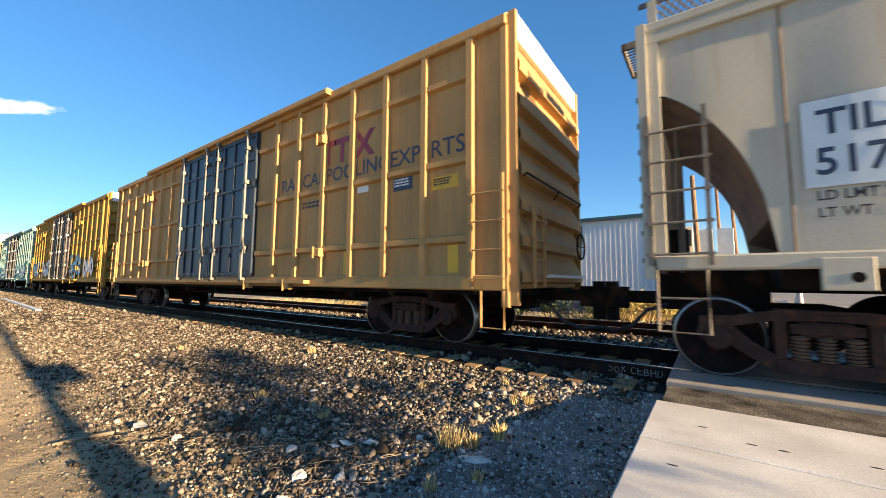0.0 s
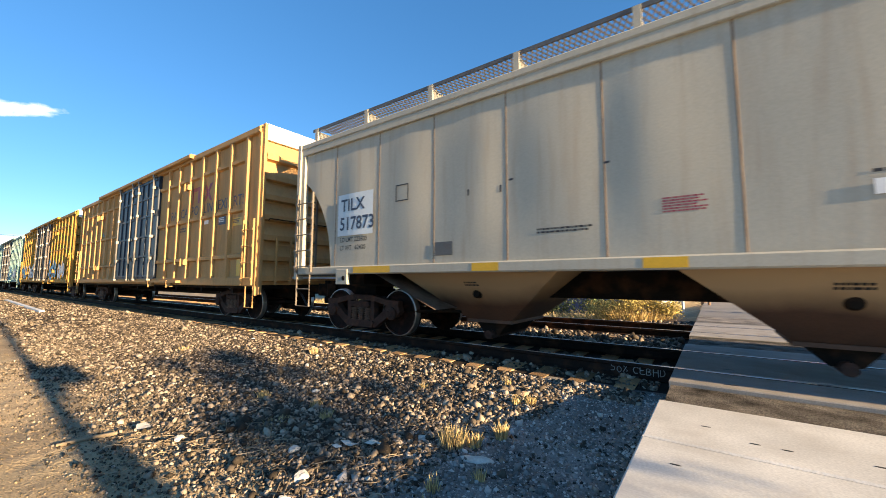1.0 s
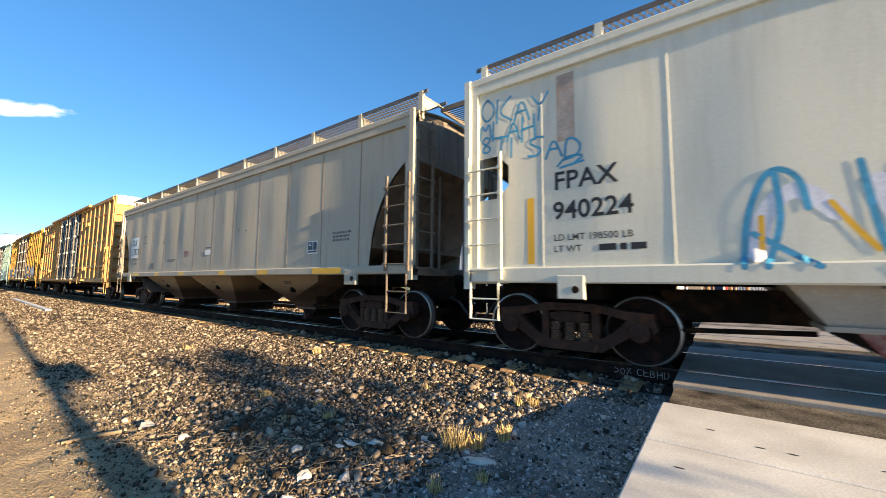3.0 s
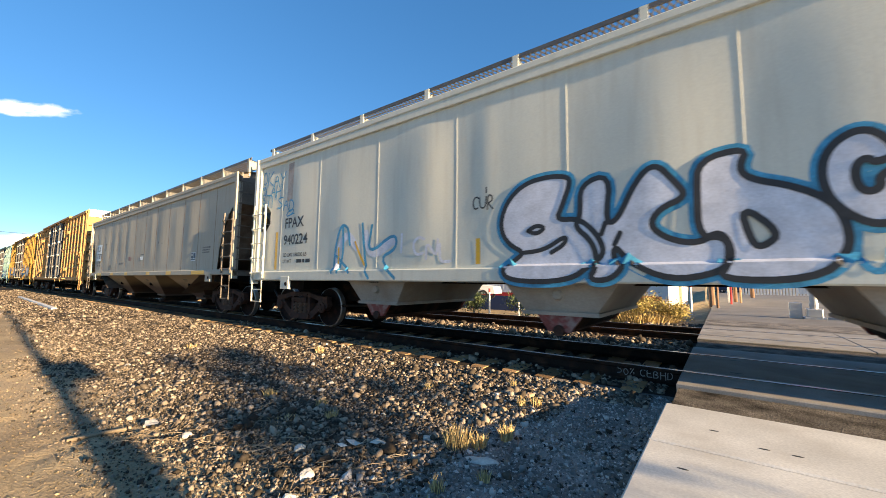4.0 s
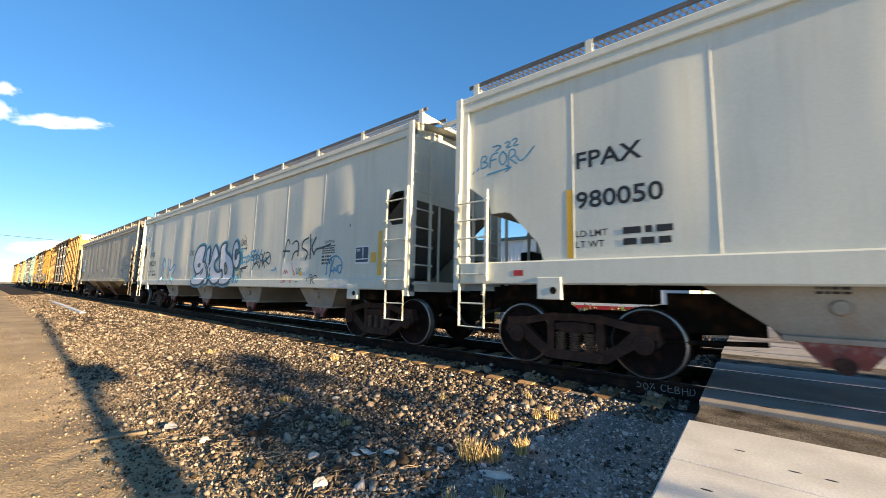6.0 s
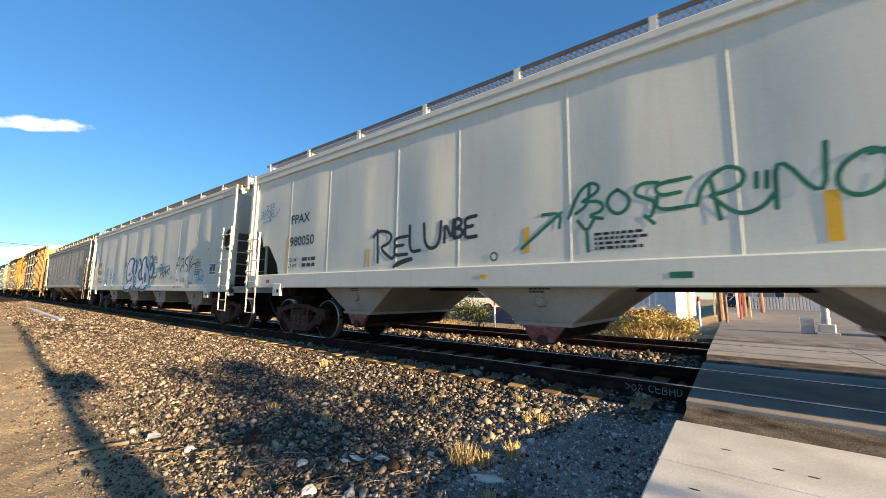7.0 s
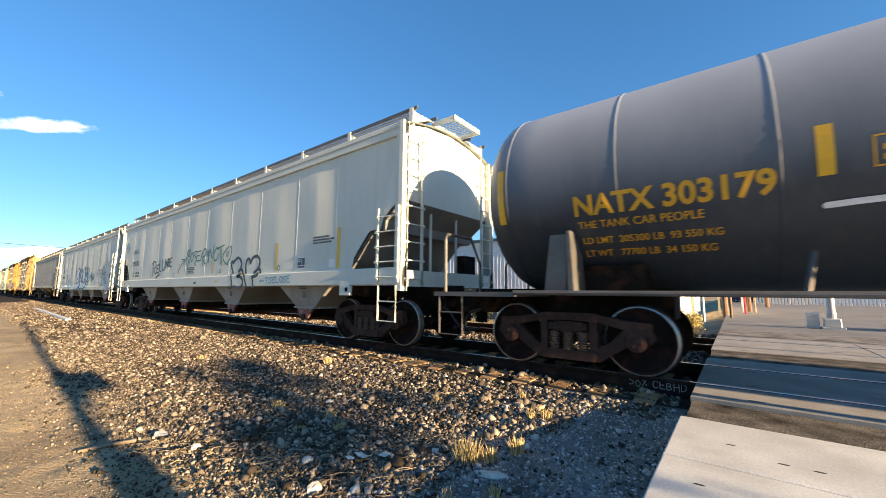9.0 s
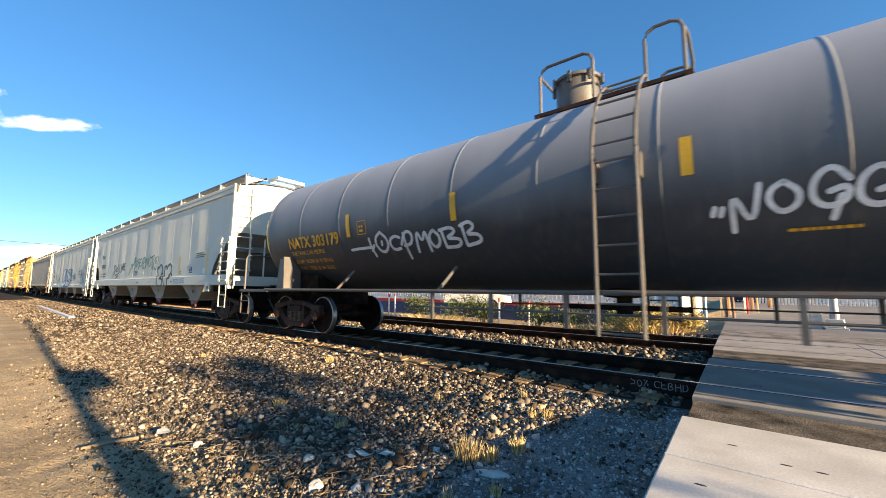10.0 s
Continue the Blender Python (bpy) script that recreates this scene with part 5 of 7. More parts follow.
def yellow_box_marks(car, surface):
    part("lettering", letter_shape("RAILCARPOOLINGEXPERTS", 3.42, 3.14, 0.42, surface, 0.002, squeeze=1.0), NAVY, car, "dark slogan lettering")
    s = Shape()
    for x in (4.9, 5.35):
        s.prism([(x, 4.02), (x + 0.5, 4.02), (x + 0.5, 3.9), (x + 0.31, 3.9), (x + 0.31, 3.5), (x + 0.19, 3.5), (x + 0.19, 3.9), (x, 3.9)], -1.562, -1.566)
    s.prism([(5.95, 4.02), (6.1, 4.02), (6.55, 3.5), (6.4, 3.5)], -1.562, -1.566).prism([(6.4, 4.02), (6.55, 4.02), (6.1, 3.5), (5.95, 3.5)], -1.567, -1.569)
    part("emblem", s, MAROON, car, "maroon block emblem")
    part("placard", patch(7.05, 7.5, 2.68, 2.95, surface), NAVY, car)
    part("placard_border", bars(7.08, 2.86, 0.36, 0.03, 3, lambda x, z: surface(x, z) - 0.004, 4), WHITE, car)
    part("notice", patch(7.92, 8.45, 2.58, 2.8, surface), YELLOW_TAPE, car, "yellow notice plate")
    part("notice_text", bars(7.96, 2.74, 0.4, 0.025, 3, lambda x, z: surface(x, z) - 0.004, 5), BLACK, car)
    for x in (5.75, 8.25, -5.2, -8.4):
        part("reflector", patch(x, x + 0.2, 1.22, 1.66, surface), YELLOW_TAPE, car, "yellow reflective tape")
    part("small_sign", patch(6.1, 6.4, 2.78, 2.9, surface), WHITE, car)
    part("stencil", bars(4.3, 2.75, 0.8, 0.05, 2, surface, 6), BLACK, car)
    for x, m, a in ((-5.6, SPRAY_BLUE, 1), (-5.6, RED, -1)):
        s = Shape().prism([(x, 3.6 + a * 0.45), (x + 0.16, 3.6 + a * 0.45), (x + 0.8, 3.6 - a * 0.45), (x + 0.64, 3.6 - a * 0.45)], -1.563 - 0.001 * a, -1.566 - 0.001 * a)
        part("cross_mark", s, m, car)


def sprayed_box_marks(car, surface):
    for i, (m, text, x) in enumerate(((SPRAY_BLUE, "NOKS", -8.2), (SPRAY_WHITE, "TAGR", -4.9), (SPRAY_BLUE, "SEKB", 3.2), (SPRAY_WHITE, "OND", 6.2))):
        part("graffiti", stroke_shape(text, x, 1.3, 0.85, 0.2, lambda a, z: -1.68, 0.55, 0.15, i), m, car, "broad sprayed graffiti")


def tape(car, surface, spots):
    for x0, x1, z0, z1 in spots:
        part("reflector", patch(x0, x1, z0, z1, surface), YELLOW_TAPE, car, "yellow reflective tape")


def placard(car, surface, x, z, w=0.36, h=0.28):
    part("placard", patch(x, x + w, z, z + h, surface, 0.005), WHITE, car, "white and navy data placard")
    m = x + w * 0.56
    for x0, x1, z0, z1 in ((x + 0.02, m - 0.01, z + 0.3 * h, z + h - 0.02), (m + 0.01, x + w - 0.02, z + 0.3 * h, z + h - 0.02), (x + 0.02, x + w - 0.02, z + 0.1 * h, z + 0.24 * h)):
        part("placard_panel", patch(x0, x1, z0, z1, surface, 0.008), NAVY, car)
    part("placard_text", bars(x + 0.05, z + h - 0.07, w * 0.3, 0.018, 2, lambda a, b: surface(a, b) - 0.006, 12), WHITE, car)


def old_hopper_marks(car, surface, sill):
    flat = lambda x, z: sill
    part("number_patch", patch(-7.22, -6.2, 1.98, 2.82, surface, 0.02), PALE_BLUE, car, "pale repainted number patch")
    lifted = lambda x, z: surface(x, z) - 0.02
    part("lettering", letter_shape("TILX", -7.12, 2.48, 0.34, lifted, 0.006), NAVY, car)
    part("lettering", letter_shape("517873", -7.15, 2.1, 0.36, lifted, 0.006, squeeze=0.92), NAVY, car)
    part("lettering", letter_shape("LD LMT 223600", -7.15, 1.86, 0.13, surface, 0.001, squeeze=0.9), BLACK, car)
    part("lettering", letter_shape("LT WT   62400", -7.15, 1.7, 0.13, surface, 0.001, squeeze=0.9), BLACK, car)
    tape(car, flat, ((-6.67, -5.7, 1.24, 1.36), (-4.01, -3.56, 1.24, 1.36), (-1.72, -1.28, 1.24, 1.36), (1.2, 1.65, 1.24, 1.36), (3.4, 3.9, 1.24, 1.36), (5.7, 6.68, 1.24, 1.36)))
    s = Shape()
    for x0, x1, z0, z1 in ((-5.62, -5.32, 2.5, 2.52), (-5.62, -5.32, 2.78, 2.8), (-5.62, -5.6, 2.5, 2.8), (-5.34, -5.32, 2.5, 2.8)):
        s.add([(x, surface(x, z) - 0.02, z) for x, z in ((x0, z0), (x1, z0), (x1, z1), (x0, z1))], [(0, 1, 2, 3)])
    part("stencil_frame", s, BLACK, car)
    part("stencil", bars(-1.5, 2.02, 0.42, 0.018, 6, surface, 3), MAROON, car)
    part("stencil", bars(-3.0, 1.78, 0.75, 0.025, 2, surface, 4), BLACK, car)
    part("blank_label", patch(0.12, 0.5, 1.86, 2.0, surface, 0.012), WHITE, car)
    part("stencil", bars(0.12, 2.06, 0.4, 0.03, 1, surface, 5), BLACK, car)
    part("repair_patch", patch(-4.75, -4.4, 1.5, 1.72, surface, 0.012), TANK_STEEL, car)
    placard(car, surface, 5.42, 1.68)
    part("stencil", bars(6.3, 2.06, 0.62, 0.045, 3, surface, 7), TANK_STEEL, car)
    for i, (x, z) in enumerate(((-3.4, 2.5), (-3.55, 2.42), (-2.1, 2.5), (-4.1, 2.44), (2.6, 2.4), (2.2, 2.42))):
        part("scuff", stroke_shape("-I"[i % 2], x, z, 0.07, 0.03, surface, 0.6, 0.3, i), SPRAY_BLACK, car)


def graffiti_hopper_marks(car, surface, sill):
    flat = lambda x, z: min(sill, surface(x, z)) if z < 1.32 else surface(x, z)
    part("lettering", letter_shape("FPAX", -7.76, 2.33, 0.34, surface, 0.006, squeeze=1.0), BLACK, car)
    part("lettering", letter_shape("940224", -7.78, 1.93, 0.33, surface, 0.006, squeeze=1.0), BLACK, car)
    part("lettering", letter_shape("LD LMT 198500 LB", -7.77, 1.64, 0.12, surface, 0.001), BLACK, car)
    part("lettering", letter_shape("LT WT", -7.77, 1.49, 0.12, surface, 0.001), BLACK, car)
    part("stencil", bars(-7.2, 1.49, 0.4, 0.08, 1, surface, 2), BLACK, car)
    part("rust_stain", patch(-7.7, -7.46, 2.98, 3.92, surface, 0.003, 12), RUST_SMEAR, car, "faded rusty smear")
    bubble_letter(car, ".68,.97 .51,1 .28,.97 .11,.84 .02,.66 .02,.49 .11,.36 .26,.28 .15,.2 .03,.11 .13,0 .68,0 .89,.16 .98,.26 .91,.43 .77,.57 .57,.57 .62,.69 .7,.9", "",
                  ".3,.49 .38,.54 .47,.51 .38,.45 .3,.49|.26,.28 .4,.29 .51,.33 .6,.39 .66,.41 .64,.34 .52,.27", (-1.93, -0.45, 1.10, 2.53), flat, 0.006)
    bubble_letter(car, ".05,.91 .28,.97 .23,.52 .31,.52 .45,.88 .57,1 .68,.82 .75,.68 .58,.6 .52,.46 .63,.34 .8,.29 .92,.4 .98,.2 .91,.06 .63,0 .38,.16 .29,.32 .28,.18 .36,.13 .26,0 .11,0 .17,.13 .14,.35 0,.51 .05,.6", "",
                  ".23,.52 .2,.42|.29,.32 .33,.42", (-0.85, 0.80, 1.12, 2.48), flat, 0.008)
    bubble_letter(car, ".05,.95 .41,1 .34,.84 .41,.75 .69,.66 .9,.53 .97,.37 .97,.18 .76,0 .15,0 .24,.13 .24,.33 .03,.33 .03,.68", ".33,.57 .59,.34 .48,.24 .4,.26", "", (0.44, 1.62, 1.13, 2.50), flat, 0.010)
    bubble_letter(car, ".84,.7 .65,.94 .41,1 .12,.86 0,.6 .09,.28 .41,.04 .7,0 1,.2 1,.48 .9,.6 .62,.5 .63,.38 .5,.33 .38,.42 .38,.62 .5,.7 .6,.62", "", "", (1.43, 2.02, 1.61, 2.49), flat, 0.012)
    sprayed(car, SPRAY_LILAC, 0.16, flat, "pale sprayed fill", [("0,.1 .1,.7 .5,1 .9,.6", (-5.7, -5.05, 1.3, 2.05)), ("0,1 .2,.2 1,.7", (-4.85, -4.1, 1.4, 2.0))], 0.003)
    sprayed(car, SPRAY_BLUE, 0.06, flat, "thin blue sprayed scrawl", [
        ("0,.1 .05,.6 .25,1 .5,.9 .55,.6|.3,.95 .35,.5 .2,.1|.1,.4 .6,.1", (-5.81, -4.9, 1.14, 2.26)), (".05,1 .15,.2 .3,0|.3,.95 .2,.4 .9,.8 .95,.5 .5,.35 .95,.0", (-5.0, -3.95, 1.14, 2.2)),
        (".05,1 0,.35 .3,.1 .5,.9 .6,.1 1,.35 .9,1", (1.62, 2.12, 1.12, 1.58))])
    sprayed(car, YELLOW_TAPE, 0.05, flat, "orange sprayed stroke", [("0,1 .4,.5 .9,0", (-5.15, -4.85, 1.4, 1.85)), ("0,0 .1,1", (-5.66, -5.6, 1.4, 1.75))])
    sprayed(car, SPRAY_LILAC, 0.05, surface, "pale lilac scrawl", tag_line("ICNL", -3.9, -2.75, 1.6, 1.4, 0.32, 0.3))
    sprayed(car, SPRAY_BLUE, 0.05, surface, "blue sprayed tag", [
        ("0,.9 .9,1 .5,0", (1.98, 2.2, 1.85, 2.24)), ("0,0 0,.8|-.3,.1 .8,.2|0,.6 1,.65", (2.16, 2.36, 1.75, 2.06)), ("0,0 .1,1 1,.5 0,.1", (2.42, 2.66, 1.74, 2.04)),
        ("1,1 0,.9 .1,.1 1,.2|0,.5 .8,.6", (2.66, 2.84, 1.8, 2.12)), ("O", (2.84, 3.0, 1.84, 2.14)), ("L", (3.08, 3.2, 1.86, 2.14)), ("0,0 .5,.5 1,1", (3.16, 3.32, 1.86, 2.12)), ("0,.2 .5,0 1,.6", (3.36, 3.8, 1.8, 1.98))])
    sprayed(car, SPRAY_BLACK, 0.038, surface, "black overlapping scrawl", [
        ("0,.8 .5,1 .9,.8 1,.4 .9,0|.1,.9 .3,.2 .6,.5|.5,.95 .55,.5 .8,.45|.2,.2 .5,.5 .9,.1|.1,0 .3,.3", (2.74, 3.28, 1.58, 2.02)),
        ("0,.9 .2,.85 .1,.4|.35,1 .1,.2 .4,.4 .9,.75|.0,.5 .4,.35 .7,.5 .5,.65|.2,.1 .3,.35 .45,0|.5,.95 .8,1 1,.7 .95,.1 .5,.45", (3.3, 3.86, 1.62, 2.04)),
        ("0,.2 1,.6|.2,.1 .8,.2", (2.1, 2.5, 1.6, 1.74)), ("0,.1 .4,.2 1,-.9", (2.02, 2.2, 1.6, 1.7))])
    sprayed(car, SPRAY_BLACK, 0.022, surface, "small black tag", [("C", (1.99, 2.1, 2.3, 2.5)), ("R", (2.1, 2.2, 2.32, 2.48)), ("O", (2.2, 2.29, 2.32, 2.46)), ("L", (2.32, 2.44, 2.3, 2.54)), ("I", (2.22, 2.24, 2.55, 2.62)),
        ("0,.5 1,.6|.6,1 1,.6 .7,.1", (2.16, 2.4, 2.16, 2.26)), ("C", (-2.4, -2.3, 2.2, 2.4)), ("U", (-2.28, -2.16, 2.2, 2.38)), ("R", (-2.14, -2.04, 2.18, 2.4)), ("I", (-2.16, -2.13, 2.44, 2.52))])
    sprayed(car, SPRAY_BLACK, 0.045, surface, "black sprayed tag", [
        (".95,.8 .8,1 .5,1 .3,.6 .15,0|0,.4 1,.35", (4.52, 4.84, 1.84, 2.3)), ("0,.85 .4,1 .85,.95 1,.7 .9,.2|.9,.45 .3,.4 .05,0", (4.96, 5.28, 1.78, 2.25)),
        ("1,1 .3,.9 0,.6 .4,.5 .9,.4 1,.25 .7,0", (5.4, 5.68, 1.76, 2.28)), (".1,1 .2,.5 .2,0|1,.85 .3,.45 .8,.15", (5.74, 6.0, 1.78, 2.36)), ("0,0 .15,.6 .4,.6 1,1", (5.94, 6.6, 1.9, 2.07))])
    sprayed(car, SPRAY_BLUE, 0.035, surface, "circled blue tag", [("0,.05 .1,.1 .03,.4 .2,.8 .6,1 .95,.75 1,.35 .85,.05", (6.46, 7.08, 1.38, 1.82)), (".05,.8 .75,.95 .2,.25 1,.3|.9,1 .3,-.05", (6.54, 6.8, 1.36, 1.75)),
        ("N", (6.78, 6.9, 1.42, 1.58)), ("C", (6.92, 7.06, 1.42, 1.6))])
    part("overspray", patch(4.5, 5.72, 1.34, 1.74, surface, 0.0035, 14), GREY_PATCH, car, "paler painted-over patch")
    part("graffiti", patch(5.35, 5.47, 1.38, 1.48, surface, 0.006), YELLOW_TAPE, car)
    part("graffiti", stroke_shape("PR", 5.8, 1.24, 0.18, 0.022, flat, 0.8, 0.3, 30), SPRAY_BLACK, car)
    part("graffiti", stroke_shape("-A", 3.95, 1.52, 0.12, 0.03, surface, 1.0, 0.3, 31), SPRAY_BLUE, car)
    part("graffiti", stroke_shape("ABSN", 6.7, 1.12, 0.16, 0.03, lambda x, z: sill, 0.9, 0.2, 32), SPRAY_LILAC, car)
    sprayed(car, RED, 0.018, flat, "red sprayed mark", [("A", (4.6, 4.7, 1.44, 1.55)), ("A", (4.7, 4.8, 1.44, 1.53)), ("0,1 .3,.5 .8,0|.6,.4 1,0 .6,.1", (4.98, 5.16, 1.38, 1.7)), ("U", (4.62, 4.72, 1.2, 1.27)), ("P", (4.76, 4.84, 1.2, 1.27)), ("O", (5.02, 5.12, 1.2, 1.27))])
    part("graffiti", stroke_shape("US", 5.2, 1.42, 0.14, 0.03, surface, 0.7, 0.2, 12), SPRAY_GREEN, car)
    part("graffiti", stroke_shape("-", 5.3, 1.17, 0.12, 0.02, lambda x, z: sill, 0.7, 0.2, 13), SPRAY_BLACK, car)
    sprayed(car, SPRAY_BLUE, 0.032, surface, "blue scrawled words near the eave", tag_line("OKAY", -8.88, -7.78, 3.52, 3.36, 0.36, 0.38) + tag_line("MIAH", -8.9, -7.98, 3.27, 3.1, 0.26, 0.36)
            + tag_line("8TISAD", -8.9, -7.34, 3.03, 2.72, 0.27, 0.3) + [("0,.2 .3,1 1,.9 .5,.1|.1,0 .9,.3", (-7.7, -7.32, 2.62, 2.76))])
    tape(car, surface, ((8.2, 8.32, 1.36, 2.24), (-8.14, -8.04, 1.34, 2.26), (-2.35, -2.27, 1.36, 1.75), (1.95, 2.03, 1.4, 1.7)))
    placard(car, surface, 7.5, 1.6, 0.43, 0.36)
    part("small_sign", patch(7.99, 8.15, 1.62, 1.82, surface, 0.006), YELLOW_TAPE, car, "small yellow notice")
    part("lettering", letter_shape("CAUTION", 6.36, 2.1, 0.09, surface, 0.001), BLACK, car)
    part("stencil", bars(6.28, 2.02, 0.5, 0.03, 4, surface, 16), BLACK, car)
    part("stencil", bars(6.27, 1.78, 0.42, 0.045, 3, surface, 17), BLACK, car)
    part("graffiti", stroke_shape("I", 7.3, 2.42, 0.03, 0.03, surface, 1, 0, 1), SPRAY_BLACK, car)


def pale_hopper_marks(car, surface, sill):
    part("lettering", letter_shape("FPAX", -8.02, 2.74, 0.31, surface, 0.006, squeeze=1.1), BLACK, car)
    part("lettering", letter_shape("980050", -8.02, 2.2, 0.31, surface, 0.006, squeeze=1.1), BLACK, car)
    part("lettering", letter_shape("LD LMT", -8.03, 1.82, 0.12, surface, 0.001), BLACK, car)
    part("lettering", letter_shape("LT WT", -8.03, 1.68, 0.12, surface, 0.001), BLACK, car)
    part("stencil", bars(-7.45, 1.82, 0.5, 0.08, 2, surface, 2), BLACK, car)
    sprayed(car, SPRAY_BLUE, 0.024, surface, "small blue tag near the eave", tag_line("BFOR", -9.52, -8.86, 3.04, 3.0, 0.2, 0.24) + [("0,.7 .3,.2 1,1", (-8.9, -8.6, 2.94, 3.2)), ("2", (-9.08, -8.98, 3.28, 3.38)), ("2", (-8.96, -8.86, 3.28, 3.4)),
        ("0,.9 .5,1 .9,.6 .3,.1", (-9.3, -9.12, 3.26, 3.36)), ("0,.2 1,.6|.8,1 1,.6 .8,.1", (-9.4, -8.98, 2.9, 3.0)), ("0,0 1,1", (-9.6, -9.57, 3.02, 3.05)), ("0,0 1,1", (-9.68, -9.65, 2.98, 3.01))])
    sprayed(car, SPRAY_BLACK, 0.06, surface, "black sprayed tag", [(".2,1 .25,0|0,.8 .3,1 .9,.85 .8,.55 .3,.45 .9,.05 1,.15", (-5.02, -4.45, 1.68, 2.3)), ("E", (-4.45, -4.12, 1.78, 2.12)), ("L", (-4.06, -3.75, 1.82, 2.3)), ("U", (-3.72, -3.35, 1.84, 2.3)),
        ("N", (-3.28, -3.1, 1.95, 2.3)), ("B", (-3.08, -2.9, 2.0, 2.32)), ("E", (-2.88, -2.66, 1.98, 2.32)), ("0,0 .3,.7 1,1 .4,.5 .1,.1", (-4.45, -3.9, 1.58, 1.72))])
    sprayed(car, SPRAY_GREEN, 0.045, surface, "dark green sprayed tag", [("0,0 1,1|.55,1.0 1,1 .95,.55", (-1.9, -1.32, 1.75, 2.2)), ("0,.1 .3,.8 .7,1 .9,.75 .4,.5|.6,.95 .55,.4 .2,.2|.4,.5 .9,.45 .95,.2 .5,.1 .9,0", (-1.22, -0.75, 2.06, 2.56)),
        ("O", (-0.74, -0.47, 2.08, 2.4)), ("1,.95 .4,1 .1,.75 .6,.6 .9,.5 .7,.1 .4,.25 .8,0", (-0.47, -0.17, 1.94, 2.44)), ("E", (-0.2, 0.15, 2.08, 2.42)), (".0,.3 .1,.7 .4,1 .65,.85 .6,.55 .2,.45|.2,.8 .3,0|.2,.45 .5,.05 .8,.1 1,.4", (0.19, 0.85, 1.92, 2.5)),
        ("0,1 .55,.6 1,1|.55,.6 .6,0", (-1.1, -0.9, 1.66, 2.06)), ("0,.1 .1,1|.8,.0 .9,1", (0.7, 0.8, 2.2, 2.36)), ("N", (0.84, 1.22, 1.98, 2.56)), ("1,.8 .7,1 .1,.7 0,.25 .4,0 .9,.2 1,.5", (1.26, 1.6, 2.0, 2.46)),
        ("0,.85 1,1|.45,.9 .6,0", (1.49, 2.0, 1.9, 2.48)), ("0,1 .1,0|.9,1 .1,.55 .5,.1 1,.0", (1.84, 2.34, 1.86, 2.4)), ("0,0 .1,1|.8,0 .9,1", (2.2, 2.3, 2.12, 2.26)), ("0,.1 .6,.3 1,.7 .8,1 .5,1", (2.3, 2.54, 1.86, 2.4))])
    for pts in ([(2.85, 1.14), (2.8, 1.4), (2.71, 1.62), (2.58, 1.8), (2.57, 1.93), (2.66, 1.95), (2.71, 1.86)],
                [(2.7, 1.88), (2.82, 1.99), (3.02, 2.05), (3.2, 1.95), (3.25, 1.83), (3.18, 1.71), (3.06, 1.61)],
                [(3.06, 1.62), (3.21, 1.71), (3.34, 1.64), (3.36, 1.54), (3.08, 1.47), (3.35, 1.49), (3.53, 1.38), (3.5, 1.21), (3.27, 1.15), (2.99, 1.2)],
                [(3.78, 1.15), (3.64, 1.38), (3.53, 1.57), (3.5, 1.79), (3.57, 1.96), (3.7, 1.98), (3.8, 1.82)],
                [(3.79, 1.84), (3.9, 2.0), (4.14, 2.04), (4.3, 1.93), (4.31, 1.77), (4.2, 1.65), (3.99, 1.56)],
                [(4.2, 1.66), (4.33, 1.66), (4.39, 1.57), (4.3, 1.47), (4.03, 1.47), (4.1, 1.39), (4.13, 1.15)]):
        s = Shape()
        for _ in range(3):
            pts = [pts[0]] + [((a[0] * k + b[0] * (1 - k)), (a[1] * k + b[1] * (1 - k))) for a, b in zip(pts, pts[1:]) for k in (0.75, 0.25)] + [pts[-1]]
        on = lambda x, z: min(sill, surface(x, z)) if z < 1.56 else surface(x, z)
        v = []
        for i, p in enumerate(pts):
            a, b = pts[max(i - 1, 0)], pts[min(i + 1, len(pts) - 1)]
            d = math.hypot(b[0] - a[0], b[1] - a[1]) or 1
            nx, nz = -(b[1] - a[1]) / d * 0.042, (b[0] - a[0]) / d * 0.042
            v += [(p[0] + nx, on(*p) - 0.006, p[1] + nz), (p[0] - nx, on(*p) - 0.006, p[1] - nz)]
        s.add(v, [(2 * i, 2 * i + 1, 2 * i + 3, 2 * i + 2) for i in range(len(pts) - 1)])
        part("graffiti", s, SPRAY_BLACK, car, "black heart-like scrawl")
    sprayed(car, SPRAY_BLUE, 0.026, lambda x, z: sill, "small blue tag on the sill", [("0,.5 1,.5|.3,.8 0,.5 .3,.2", (4.5, 4.72, 1.28, 1.4))] + tag_line("TSELOSE", 4.8, 6.0, 1.27, 1.29, 0.15, 0.16))
    tape(car, surface, ((-1.86, -1.78, 1.68, 2.05), (1.17, 1.28, 1.62, 2.1), (5.1, 5.22, 1.6, 2.3), (7.66, 7.78, 1.58, 2.45), (-5.2, -5.12, 1.6, 1.95), (-8.14, -8.05, 1.55, 2.47)))
    part("stencil", bars(-0.9, 1.85, 0.6, 0.035, 4, surface, 8), BLACK, car)
    part("stencil", bars(6.78, 2.28, 0.7, 0.038, 3, surface, 9), BLACK, car)
    placard(car, surface, 6.15, 1.6, 0.34, 0.28)
    part("small_sign", patch(7.4, 7.6, 1.6, 1.78, surface), WHITE, car)
    part("small_sign", patch(-8.9, -8.75, 1.32, 1.4, lambda x, z: sill), RED, car)
